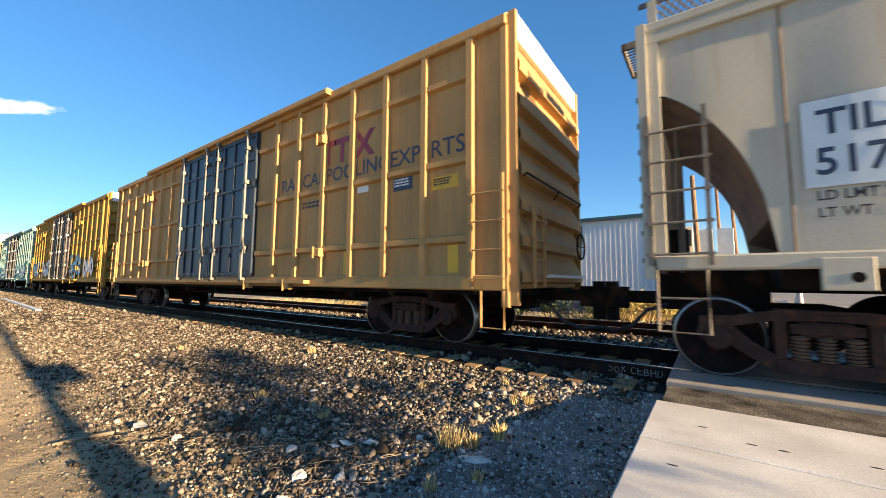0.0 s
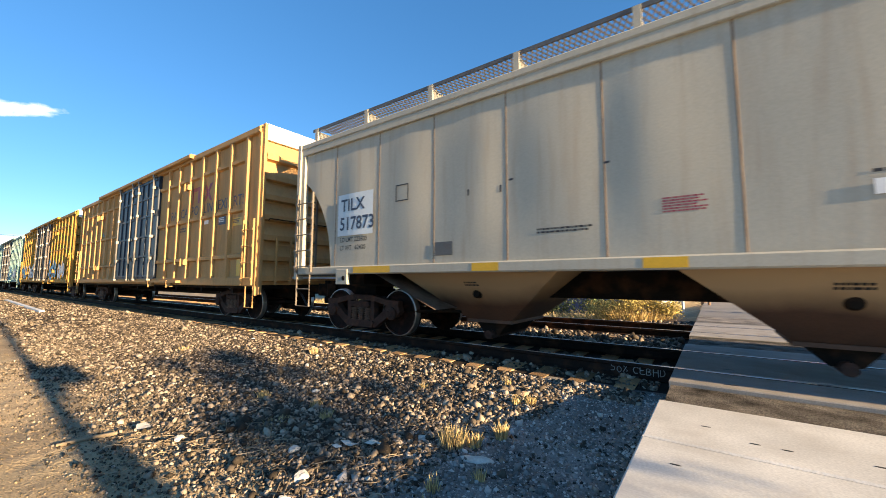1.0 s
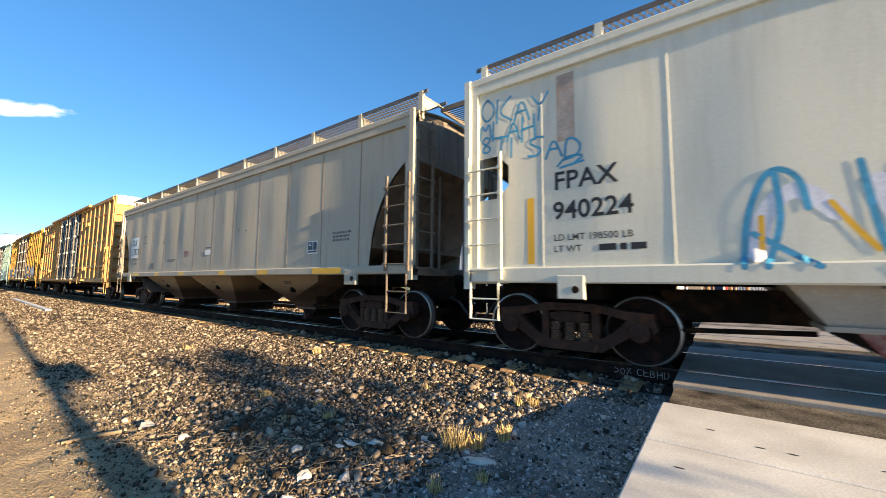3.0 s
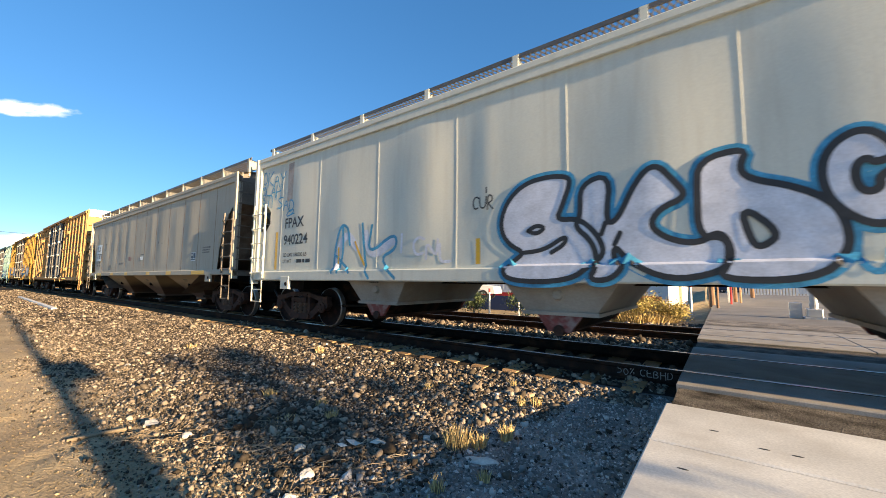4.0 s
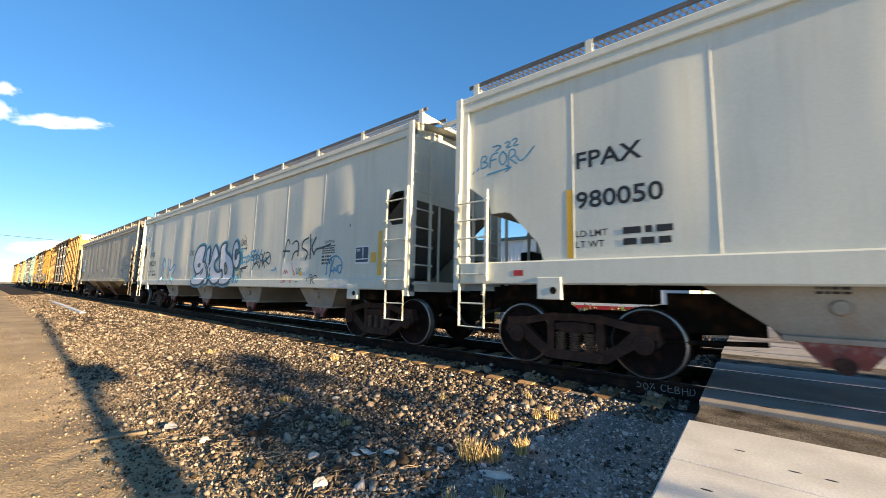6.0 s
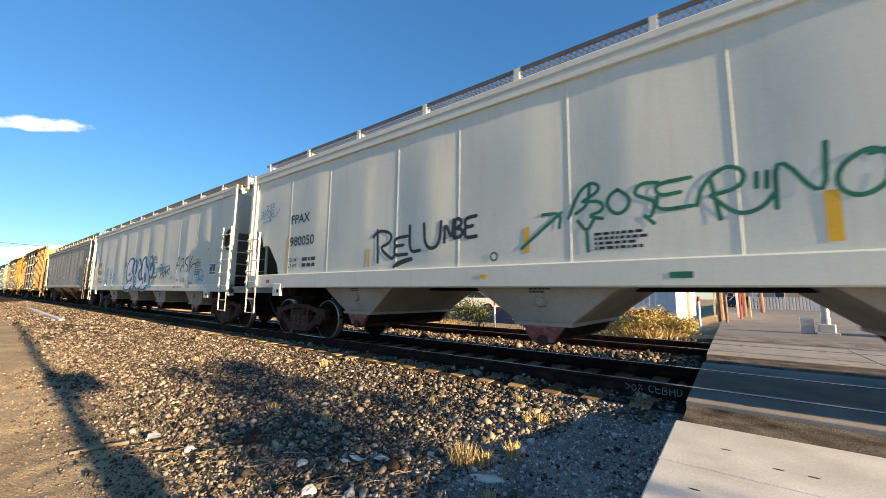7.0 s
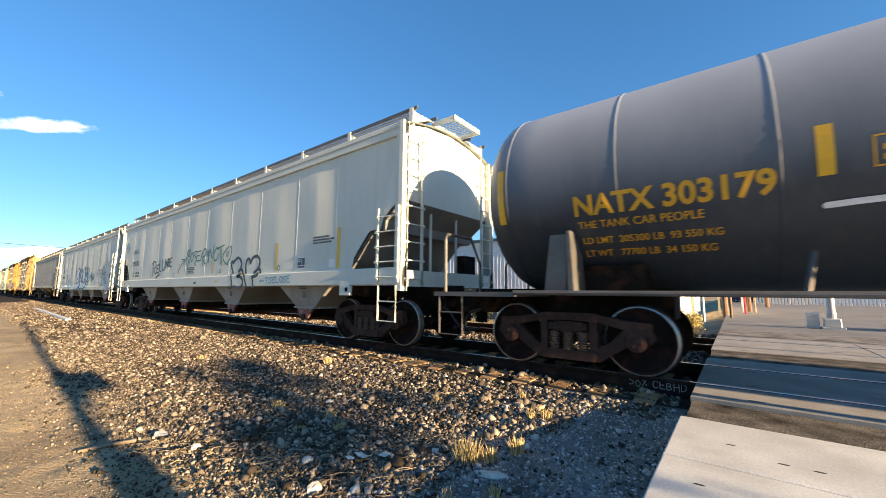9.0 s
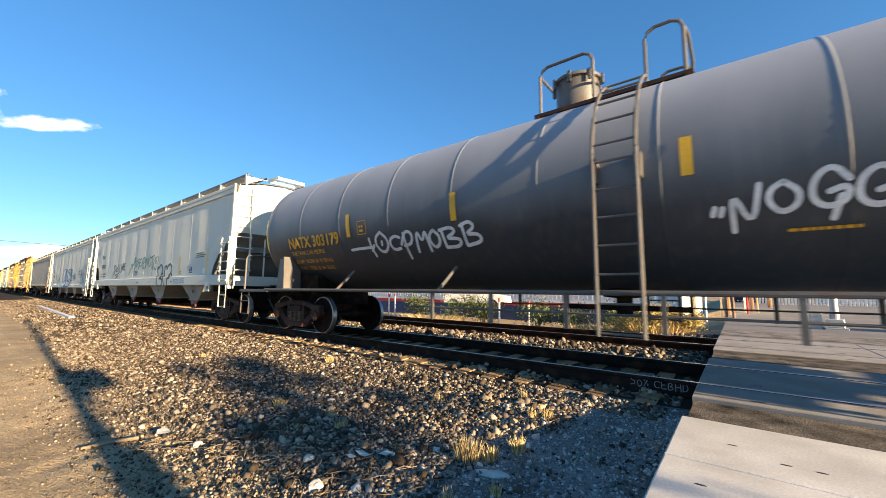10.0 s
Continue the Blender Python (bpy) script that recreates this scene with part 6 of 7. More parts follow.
    for x, z, m in ((-2.35, 1.66, SPRAY_GREEN), (1.82, 1.68, SPRAY_GREEN), (5.3, 1.66, SPRAY_GREEN)):
        part("round_label", ribbon(Shape(), [(x + 0.055 * math.cos(q * 0.5236), z + 0.06 * math.sin(q * 0.5236)) for q in range(12)], 0.028, surface, 0.006, True), m, car, "round green and white label")
        part("round_label", patch(x - 0.035, x + 0.035, z - 0.035, z + 0.035, surface, 0.005, 2), WHITE, car)
    for x in (-2.5, 1.72):
        part("round_label", ribbon(Shape(), [(x - 0.04, 1.36), (x + 0.04, 1.36)], 0.06, lambda a, b: sill, 0.005), YELLOW_TAPE, car, "small yellow label")
    part("small_sign", patch(-0.1, 0.12, 1.3, 1.37, lambda x, z: sill), SPRAY_GREEN, car)


def tank_marks(car, shell):
    def surface(x, z):
        return shell(x, z) - 0.014

    part("lettering", letter_shape("NATX 303179", -7.42, 2.1, 0.35, surface, 0.011, squeeze=0.97), TANK_YELLOW, car, "yellow stencilled lettering")
    part("lettering", letter_shape("THE TANK CAR PEOPLE", -7.38, 1.93, 0.13, surface, 0.001, squeeze=1.0), TANK_YELLOW, car)
    part("lettering", letter_shape("LD LMT  205300 LB  93 550 KG", -7.36, 1.74, 0.11, surface, 0.001, squeeze=1.05), TANK_YELLOW, car)
    part("lettering", letter_shape("LT WT   77700 LB  34 150 KG", -7.36, 1.58, 0.11, surface, 0.001, squeeze=1.05), TANK_YELLOW, car)
    tape(car, surface, ((-5.08, -4.96, 2.2, 2.68), (-2.3, -2.18, 2.25, 2.72), (0.98, 1.1, 2.4, 2.85), (4.3, 4.42, 2.25, 2.72)))
    L = 9.15 - 0.75

    def head(x, z):
        u = min(0.98, max(0.0, (-L - x) / 0.75))
        r = 1.525 * math.sqrt(1 - u * u)
        return -math.sqrt(max(0.02, r * r - (z - 2.635) ** 2))
    part("reflector", patch(-8.55, -8.43, 2.1, 2.92, head, 0.008), YELLOW_TAPE, car, "yellow reflective tape")
    s = Shape()
    for x0, x1, z0, z1 in ((-4.72, -4.45, 2.22, 2.235), (-4.72, -4.45, 2.485, 2.5), (-4.72, -4.705, 2.22, 2.5), (-4.465, -4.45, 2.22, 2.5)):
        s.add([(x, surface(x, z) - 0.004, z) for x, z in ((x0, z0), (x1, z0), (x1, z1), (x0, z1))], [(0, 1, 2, 3)])
    part("stencil_frame", s, TANK_YELLOW, car)
    part("stencil", bars(-4.66, 2.36, 0.12, 0.05, 2, surface, 4), TANK_YELLOW, car)
    sprayed(car, SPRAY_WHITE, 0.056, surface, "white sprayed tag", [("0,.45 .4,.5 .95,.5|.85,1 .88,.5 .95,0|.88,.3 1,.6", (-5.03, -4.3, 1.78, 2.12)), ("O", (-4.24, -3.88, 1.82, 2.22)), ("C", (-3.84, -3.56, 1.86, 2.12)),
        (".1,.5 .5,1 .95,.85 .8,.5 .3,.45|.35,.9 .45,.0", (-3.58, -3.2, 1.7, 2.2)), ("M", (-3.16, -2.86, 1.8, 2.2)), ("O", (-2.84, -2.6, 1.84, 2.14)),
        (".1,.9 .2,.1|0,.9 .6,1 .8,.75 .2,.5 1,.45 .9,.1 .2,.1", (-2.58, -2.16, 1.8, 2.16)), (".1,.9 .2,.1|0,.85 .5,1 .75,.75 .2,.5 .9,.5 1,.2 .3,.1", (-2.14, -1.76, 1.8, 2.22)), (".4,.2 .6,.8", (-4.1, -4.02, 1.96, 2.06))], 0.004)
    sprayed(car, SPRAY_WHITE, 0.055, surface, "white sprayed tag", [("0,.2 .2,.9|.7,.1 .9,.8", (1.24, 1.34, 1.92, 2.02)), (".15,0 .1,.95 .75,.05 1,1", (1.38, 1.64, 1.76, 2.2)), ("O", (1.7, 1.95, 1.9, 2.2)),
        ("1,.7 .6,1 .1,.8 0,.4 .4,.2 .95,.3 1,.6 .5,.5|.8,.4 .6,0", (2.02, 2.28, 1.82, 2.3)), ("1,.7 .6,1 .1,.8 0,.4 .4,.2 .95,.3 1,.6 .5,.5", (2.33, 2.6, 1.8, 2.26)), ("0,.2 .2,.9|.7,.1 .9,.8", (2.66, 2.78, 2.0, 2.2))], 0.004)
    part("stencil", bars(1.85, 1.72, 0.7, 0.03, 1, surface, 8), TANK_YELLOW, car)


CARS = [
    (box_car(9.33, BOX_YELLOW, DOOR_BLUE, "yellow outside-post box car with dark blue plug doors", True, yellow_box_marks), -11.62),
    (box_car(9.33, BOX_YELLOW2, DOOR_BROWN, "worn yellow box car with brown doors and graffiti", False, sprayed_box_marks), -31.85),
    (box_car(9.33, BOX_TEAL, DOOR_BLUE, "faded teal box car with sprayed graffiti", False, sprayed_box_marks), -52.1),
    (box_car(9.33, BOX_TAN, DOOR_BROWN, "faded tan box car with brown doors", False, plain_marks), -72.3),
    (box_car(9.33, BOX_YELLOW2, DOOR_BROWN, "distant worn yellow box car with brown doors", False, plain_marks), -92.5),
    (hopper_car(8.58, (1.22, 1.38), 4.05, 4.38, 4.62, "arc", GREY_OLD, HOPPER_TAN, (-4.2, 0.05, 4.2), "weathered tan-grey covered hopper car with a pale number patch",
                (-7.3, -6.05, -4.76, -3.43, -2.09, -0.76, 0.57, 1.86, 3.24, 4.59, 5.91, 7.13), (-7.05, 7.05), old_hopper_marks, 0.012, 5, shift=0.02), 7.98),
    (hopper_car(9.14, (1.08, 1.30), 4.15, 4.48, 4.62, "notch", GREY_MID, HOPPER_GREY, (-4.7, -1.15, 2.4, 5.95), "light grey covered hopper car with bubble letter graffiti",
                (-7.92, -6.4, -4.55, -2.72, -0.93, 0.9, 2.76, 4.58, 6.25, 7.9), (-7.75, 7.65), graffiti_hopper_marks, 0.02, 9), 26.76),
    (hopper_car(9.82, (1.20, 1.53), 4.2, 4.55, 4.68, "slant", GREY_NEW, HOPPER_GREY, (-5.5, -1.55, 2.4, 6.35), "pale grey covered hopper car with black and green tags",
                (-7.9, -6.35, -4.25, -2.85, -1.05, 0.7, 2.55, 4.35, 6.2, 7.75), (-8.1, 8.24), pale_hopper_marks, 0.013, 14, shift=0.15), 46.73),
    (tank_car(9.15, tank_marks), 67.0),
]
part("graffiti", stroke_shape("50% CEBHD", -1.20, -0.135, 0.093, 0.01, lambda x, z: -0.012 if z > -0.14 else -0.03, 0.62, 0.1, 2), CHALK,
     next(o for o in bpy.data.objects if o.name == "rail"), "white chalked writing")


# ---- beyond the tracks ----
def signal_mast(x, y, z, label, turn=0.0, lit=True):
    m = thing("crossing_signal", label, "crossing signal", "crossing signals", (x, y, z))
    m.rotation_euler = (0, 0, turn)
    s = Shape().slab(-0.27, 0.27, -0.27, 0.27, 0.0, 0.08, 0.01).slab(-0.2, 0.2, -0.2, 0.2, 0.08, 0.36, 0.03).lathe([(0.36, 0.11), (0.5, 0.125), (0.56, 0.12), (0.58, 0.02)], n=16, axis="z")
    part("base", s, SIGNAL_GREY, m, "square cast base")
    part("junction_box", Shape().slab(-0.62, -0.3, -0.1, 0.12, 0.0, 0.55, 0.02), SIGNAL_GREY, m)
    part("mast", Shape().lathe([(0.5, 0.11), (2.6, 0.10), (2.62, 0.075), (6.0, 0.07)], n=14, axis="z"), SIGNAL_GREY, m, "aluminium mast", True)
    part("bell", Shape().lathe([(6.0, 0.05), (6.05, 0.13), (6.22, 0.14), (6.28, 0.1), (6.3, 0.01)], n=16, axis="z"), SIGNAL_GREY, m, smooth=True)
    part("bracket_arm", Shape().box(0.0, 0.9, -0.03, 0.03, 5.72, 5.77).box(0.6, 0.95, -0.05, 0.05, 5.66, 5.72), SIGNAL_GREY, m)
    for k, words in ((1, ("RAIL", "ROAD")), (-1, ("CROS", "SING"))):
        b = part("crossbuck", Shape().slab(-0.72, 0.72, -0.012, 0.0, -0.11, 0.11, 0.004), WHITE, m, "white crossbuck blade")
        b.matrix_basis = Matrix.Translation((0, -0.10 - 0.02 * (k > 0), 5.05)) @ Matrix.Rotation(radians(k * 38), 4, "Y")
        for w, x0 in zip(words, (-0.68, 0.12)):
            part("lettering", letter_shape(w, x0, -0.075, 0.21, lambda a, z: -0.013, 0.002, 0.003, 1.0), BLACK, b)
    part("plate", Shape().slab(-0.5, 0.5, -0.1, -0.08, 4.2, 4.42, 0.01), SIGNAL_GREY, m)
    part("plate", Shape().slab(-0.25, 0.1, -0.1, -0.08, 2.3, 2.55, 0.01), SIGNAL_GREY, m)
    part("cross_arm", Shape().tube([(-0.62, 0, 3.42), (0.62, 0, 3.42)], 0.035), SIGNAL_GREY, m)
    for k in (-1, 1):
        c = (k * 0.42, -0.12, 3.1)
        s = Shape().lathe([(-0.02, 0.02), (-0.02, 0.30), (0.0, 0.31), (0.02, 0.30), (0.04, 0.02)], c, "y", 28)
        bg = part("background_disc", s, BLACK, m, "black round target disc", True)
        s = Shape().lathe([(0.02, 0.16), (0.16, 0.15), (0.22, 0.02)], c, "y", 20)
        part("lamp_housing", s, SIGNAL_GREY, bg, smooth=True)
        s = Shape()
        pts = [radians(a) for a in range(-10, 191, 20)]
        s.add([(c[0] + r * math.cos(a), d, c[2] + r * math.sin(a)) for a in pts for d, r in ((-0.14, 0.17), (-0.46, 0.16))], [(2 * i, 2 * i + 1, 2 * i + 3, 2 * i + 2) for i in range(len(pts) - 1)])
        part("visor", s, BLACK, bg)
        part("lens", Shape().lathe([(-0.155, 0.01), (-0.15, 0.10), (-0.13, 0.145), (-0.125, 0.15)], c, "y", 24), LAMP_RED if lit else RED, bg, "lit red lens", True)
    return m


signal_mast(2.45, 12.0, -0.05, "grey crossing signal with crossbuck and lit red lamps")
# Out of view: mast read from its shadow; box added to widen that shadow.
near_signal = signal_mast(8.2, -5.27, -0.32, "grey crossing signal, out of view beside the approach slabs", math.pi)
part("gate_mechanism", Shape().slab(-0.3, 0.3, -0.23, -0.1, 1.2, 2.4, 0.03), SIGNAL_GREY, near_signal, "grey box added to widen the mast shadow")
# low white building with a blue base and stripes
house = thing("building", "low white metal building with striped blue base", "building", at=(0, 0, 0))
BX0, BX1, BY, BZ = -30.0, -2.6, 20.0, -1.1
s = Shape().box(BX0, BX1, BY, BY + 16, BZ, 5.15)
part("wall", s, WALL_WHITE, house, "white metal siding")
s = Shape()
for i in range(90):
    x = BX0 + 0.15 + i * 0.305
    s.box(x - 0.02, x + 0.02, BY - 0.02, BY, 0.6, 5.1)
part("siding_rib", s, WALL_WHITE, house)
part("base_band", Shape().box(BX0, BX1, BY - 0.03, BY, BZ, 0.1), WALL_BLUE, house, "dark blue painted base")
part("red_stripe", Shape().box(BX0, BX1, BY - 0.03, BY, 0.1, 0.36), RED, house)
part("white_stripe", Shape().box(BX0, BX1, BY - 0.03, BY, 0.36, 0.5), WHITE, house)
part("roof", Shape().prism([(BY - 0.3, 5.12), (BY - 0.3, 5.32), (BY + 8, 6.2), (BY + 16.3, 5.32), (BY + 16.3, 5.12)], BX0 - 0.2, BX1 + 0.1, "x"), ROOF_TEAL, house, "dark teal metal roof edge")
part("corner_trim", Shape().box(BX1 - 0.3, BX1 + 0.04, BY - 0.04, BY + 0.3, BZ, 5.12), WALL_WHITE, house)
v = part("louvre", Shape().box(-7.75, -6.85, BY - 0.06, BY, 3.6, 4.85), ROOF_TEAL, house, "dark louvred vent")
for i in range(9):
    part("louvre_slat", Shape().prism([(BY - 0.12, 3.66 + i * 0.13), (BY - 0.06, 3.74 + i * 0.13), (BY - 0.05, 3.7 + i * 0.13)], -7.7, -6.9, "x"), ROOF_TEAL, v)

cooler = thing("evaporative_cooler", "beige evaporative cooler on a tall steel stand", "cooler", at=(-1.55, 24.0, 0))
s = Shape().slab(-0.75, 0.75, -0.6, 0.6, 3.2, 4.75, 0.03)
part("cabinet", s, COOLER, cooler)
part("opening", Shape().box(-0.1, 0.65, -0.64, -0.61, 3.5, 4.55), BLACK, cooler, "dark square outlet")
part("fan_ring", Shape().lathe([(-0.66, 0.28), (-0.70, 0.4), (-0.66, 0.42)], (0.1, 0, 4.0), "y", 20), GALV, cooler)
for x in (-0.7, 0.7):
    for y in (-0.5, 0.5):
        part("leg", Shape().box(x - 0.04, x + 0.04, y - 0.04, y + 0.04, -0.6, 3.2), COOLER, cooler)


def utility_pole(x, y, top, r, lean, label):
    s = Shape().tube([(x, y, -1.2), (x + lean * 0.5, y, top * 0.5), (x + lean, y, top)], r, 10, r * 0.75)
    return solid("utility_pole", s, WOOD_POLE, label, "utility pole", "poles", smooth=True)


utility_pole(-0.45, 20.0, 7.3, 0.16, -0.15, "weathered brown timber pole with a cut top")
utility_pole(2.2, 38.0, 9.6, 0.17, -0.3, "weathered brown timber pole beside the road")
utility_pole(0.7, 26.0, 8.4, 0.12, -0.1, "slim grey timber pole behind the crossing")
sg = thing("road_sign", "grey back of paired road signs on a post", "road sign", at=(0.35, 24.0, -0.3))
part("post", Shape().tube([(0, 0, 0), (-0.15, 0, 4.9)], 0.06, 8), SIGNAL_GREY, sg)
for x in (-0.95, 0.12):
    part("panel", Shape().slab(x, x + 0.85, -0.03, 0.0, 3.2, 4.9, 0.01), SIGNAL_GREY, sg)

for i, (x, y, h, m) in enumerate(((-10.6, 13.0, 1.5, WHITE), (-8.9, 13.2, 1.4, WHITE), (-19.5, 13.0, 1.6, WHITE), (-18.9, 13.0, 1.7, WHITE), (-1.2, 15.5, 1.3, WHITE), (0.4, 22.0, 1.5, RED), (0.9, 24.0, 1.4, STONE_OCHRE), (-0.2, 17.0, 1.4, WOOD_POLE))):
    s = Shape().tube([(0, 0, -0.3), (0, 0, h)], 0.055, 8)
    p = thing("marker_post", "slim roadside marker post standing in dry grass", "post", "marker posts", (x, y, ground_z(x, y)))
    part("post", s, m, p)
    if m is WHITE:
        part("red_cap", Shape().tube([(0, 0, h), (0, 0, h + 0.22)], 0.057, 8), RED, p)

# a fence, low buildings and parked vehicles across the road
fence = thing("fence", "pale picket fence in front of distant buildings", "fence", at=(0, 0, 0))
for i in range(60):
    x = 2.0 + i * 0.28
    part("slat", MESHES.setdefault("slat", Shape().slab(-0.09, 0.09, -0.02, 0.02, 0.0, 1.5, 0.008).mesh("slat", GALV)), None, fence).location = (x, 52.0, -0.1)
for x0, x1, y0, y1, h, m, lab in ((3.6, 7.6, 60, 64, 4.9, WALL_TAN, "tan box truck body parked across the road"), (8.6, 16.0, 66, 76, 3.8, WALL_WHITE, "low white stucco building across the road"),
                                  (16.5, 40.0, 62, 80, 4.6, WALL_TAN, "low tan stucco building across the road"), (-1.5, 3.0, 90, 104, 5.0, WALL_TAN, "distant tan building with a flat roof"),
                                  (4, 12, 110, 130, 6.0, WALL_WHITE, "distant white warehouse with a flat roof")):
    b = thing("building", lab, "building", "buildings across the road", ((x0 + x1) / 2, y0, -0.1))
    w = (x1 - x0) / 2
    part("wall", Shape().box(-w, w, 0, y1 - y0, 0, h), m, b)
    part("roof", Shape().box(-w - 0.15, w + 0.15, -0.15, y1 - y0 + 0.15, h, h + 0.25), WALL_WHITE, b)
    for i in range(max(1, int(w * 2 / 3))):
        cx = -w + 1.5 + i * 3
        win = part("window", Shape().box(cx - 0.5, cx + 0.5, -0.06, 0.0, 1.2, 2.5), WALL_WHITE, b)
        part("pane", Shape().box(cx - 0.42, cx + 0.42, -0.08, -0.06, 1.28, 2.42), GLASS_DARK, win)


def parked_car(x, y, paint, label, turn):
    c = thing("car", label, "car", "parked cars", (x, y, -0.05))
    c.rotation_euler = (0, 0, turn)
    s = Shape().prism([(-2.2, 0.35), (-2.25, 0.7), (-2.1, 0.9), (-1.2, 0.98), (1.1, 0.98), (2.1, 0.85), (2.2, 0.4)], -0.85, 0.85)
    part("body", s, paint, c)
    part("cabin", Shape().prism([(-1.6, 0.98), (-1.1, 1.48), (0.5, 1.5), (1.2, 0.98)], -0.72, 0.72), GLASS_DARK, c, "dark glass cabin")
    part("roof", Shape().box(-1.05, 0.5, -0.7, 0.7, 1.49, 1.54), paint, c)
    for wx in (-1.4, 1.4):
        for wy in (-0.8, 0.8):
            part("wheel", Shape().lathe([(wy - 0.1, 0.2), (wy - 0.1, 0.32), (wy + 0.1, 0.32), (wy + 0.1, 0.2)], (wx, 0, 0.32), "y", 16), BLACK, c)


parked_car(1.4, 62.0, WALL_BLUE, "dark blue car parked across the road", 0.1)
parked_car(0.5, 70.0, SIGNAL_GREY, "silver car parked across the road", 0.0)
parked_car(-14.3, 16.5, WHITE, "small white car parked beside the blue building", 0.2)


# ---- plants ----
def tuft(name, x, y, z, blades, height, spread, mat, label, category, seed, lean=0.5, width=0.004, at_z=None):
    rng = random.Random(seed)
    s = Shape()
    for _ in range(blades):
        a, r = rng.uniform(0, 6.283), spread * math.sqrt(rng.random())
        bx, by = r * math.cos(a), r * math.sin(a)
        h = height * rng.uniform(0.5, 1.1)
        ox, oy = bx * lean + rng.uniform(-0.3, 0.3) * h, by * lean + rng.uniform(-0.3, 0.3) * h
        t = rng.uniform(0, 6.283)
        wx, wy = width * math.cos(t), width * math.sin(t)
        s.add([(bx - wx, by - wy, -0.02), (bx + wx, by + wy, -0.02), (bx + ox * 0.5 + wx * 0.7, by + oy * 0.5 + wy * 0.7, h * 0.6), (bx + ox * 0.5 - wx * 0.7, by + oy * 0.5 - wy * 0.7, h * 0.6), (bx + ox, by + oy, h)],
              [(0, 1, 2, 3), (3, 2, 4)])
    ob = new(name, s.mesh(name, mat))
    ob.location = (x, y, ground_z(x, y) if at_z is None else at_z)
    return tagged(ob, label, category, "tufts of dry grass" if category == "grass" else "")


for i, (x, y, n, h, r) in enumerate(((-1.86, -2.91, 90, 0.16, 0.10), (-1.72, -2.8, 60, 0.1, 0.06), (-1.59, -2.54, 60, 0.14, 0.045), (-1.81, -1.76, 40, 0.1, 0.04), (-1.67, -1.71, 50, 0.11, 0.05),
                                     (-5.97, -1.4, 40, 0.12, 0.06), (-3.26, -3.16, 35, 0.09, 0.05), (-3.62, -3.02, 35, 0.09, 0.05), (-4.43, -3.16, 40, 0.09, 0.06), (-1.58, -3.57, 40, 0.09, 0.04),
                                     (-1.45, -3.79, 40, 0.1, 0.05), (-2.99, -1.89, 30, 0.09, 0.04), (-1.4, -3.25, 30, 0.08, 0.04), (-3.53, -3.52, 40, 0.06, 0.1), (-8.6, -2.53, 40, 0.1, 0.07), (-2.17, -1.21, 25, 0.08, 0.04))):
    tuft("grass_tuft", x, y, 0, n * 2, h * 1.1, r, STRAW, "dry straw coloured grass tuft in gravel", "grass", 50 + i)
for i, (x, y, n, h, r) in enumerate(((-2.4, 9.6, 900, 0.55, 1.0), (-3.6, 9.9, 900, 0.5, 1.2), (-5.2, 10.3, 500, 0.4, 1.2), (-13.5, 10.5, 700, 0.5, 1.5), (-21.0, 10.5, 700, 0.5, 2.0), (4.6, 12.6, 400, 0.4, 0.7), (-25, 10.2, 700, 0.5, 2.2))):
    tuft("dry_bush", x, y, 0, n, h, r, STRAW, "clump of tall dry yellow grass beyond the tracks", "bush", 80 + i, 0.4, 0.012)


def shrub(x, y, r, h, seed, label, leaf=LEAF, leaves=1500, fine=1.0):
    rng = random.Random(seed)
    t = thing("shrub", label, "shrub", "green shrubs beyond the tracks", (x, y, ground_z(x, y)))
    s = Shape()
    tips = []
    for i in range(9):
        a, q = rng.uniform(0, 6.283), rng.uniform(0.3, 0.9)
        tip = (r * q * math.cos(a), r * q * math.sin(a), h * rng.uniform(0.55, 0.95))
        s.tube([(0.03 * math.cos(a), 0.03 * math.sin(a), -0.05), (tip[0] * 0.4, tip[1] * 0.4, tip[2] * 0.5), tip], 0.025, 5, 0.008)
        tips.append(tip)
    part("trunk", s, TWIG, t)
    s = Shape()
    for _ in range(leaves):
        c = rng.choice(tips)
        p = Vector((c[0] + rng.gauss(0, r * 0.28), c[1] + rng.gauss(0, r * 0.28), max(0.05, c[2] + rng.gauss(0, h * 0.2))))
        u = Vector((rng.gauss(0, 1), rng.gauss(0, 1), rng.gauss(0, 1))).normalized() * rng.uniform(0.04, 0.08) * fine
        w = u.cross(Vector((rng.gauss(0, 1), rng.gauss(0, 1), rng.gauss(0, 1)))).normalized() * u.length * 0.5
        s.add([p - u, p + w, p + u, p - w], [(0, 1, 2, 3)])
    part("crown", s, leaf, t)["kind"] = "stuff"


for i, (x, y, r, h) in enumerate(((-12.3, 11.6, 1.1, 1.5), (-8.0, 12.0, 0.9, 1.3), (-6.0, 12.2, 0.8, 1.1), (-4.4, 12.0, 0.9, 1.1), (-16.5, 12.5, 1.0, 1.4), (-21.5, 12.5, 1.2, 1.3), (-11.2, 12.2, 0.8, 1.2))):
    shrub(x, y, r, h, 200 + i, "dusty green shrub in front of the blue wall")


for i, (x, y, r, h) in enumerate(((-2.3, 9.3, 0.75, 0.85), (-3.3, 9.7, 0.8, 0.8), (-1.5, 9.7, 0.5, 0.6), (4.7, 12.4, 0.5, 0.45))):
    shrub(x, y, r, h, 260 + i, "rounded bush of fine dry yellow stems", STRAW_LEAF, 2600, 0.6)


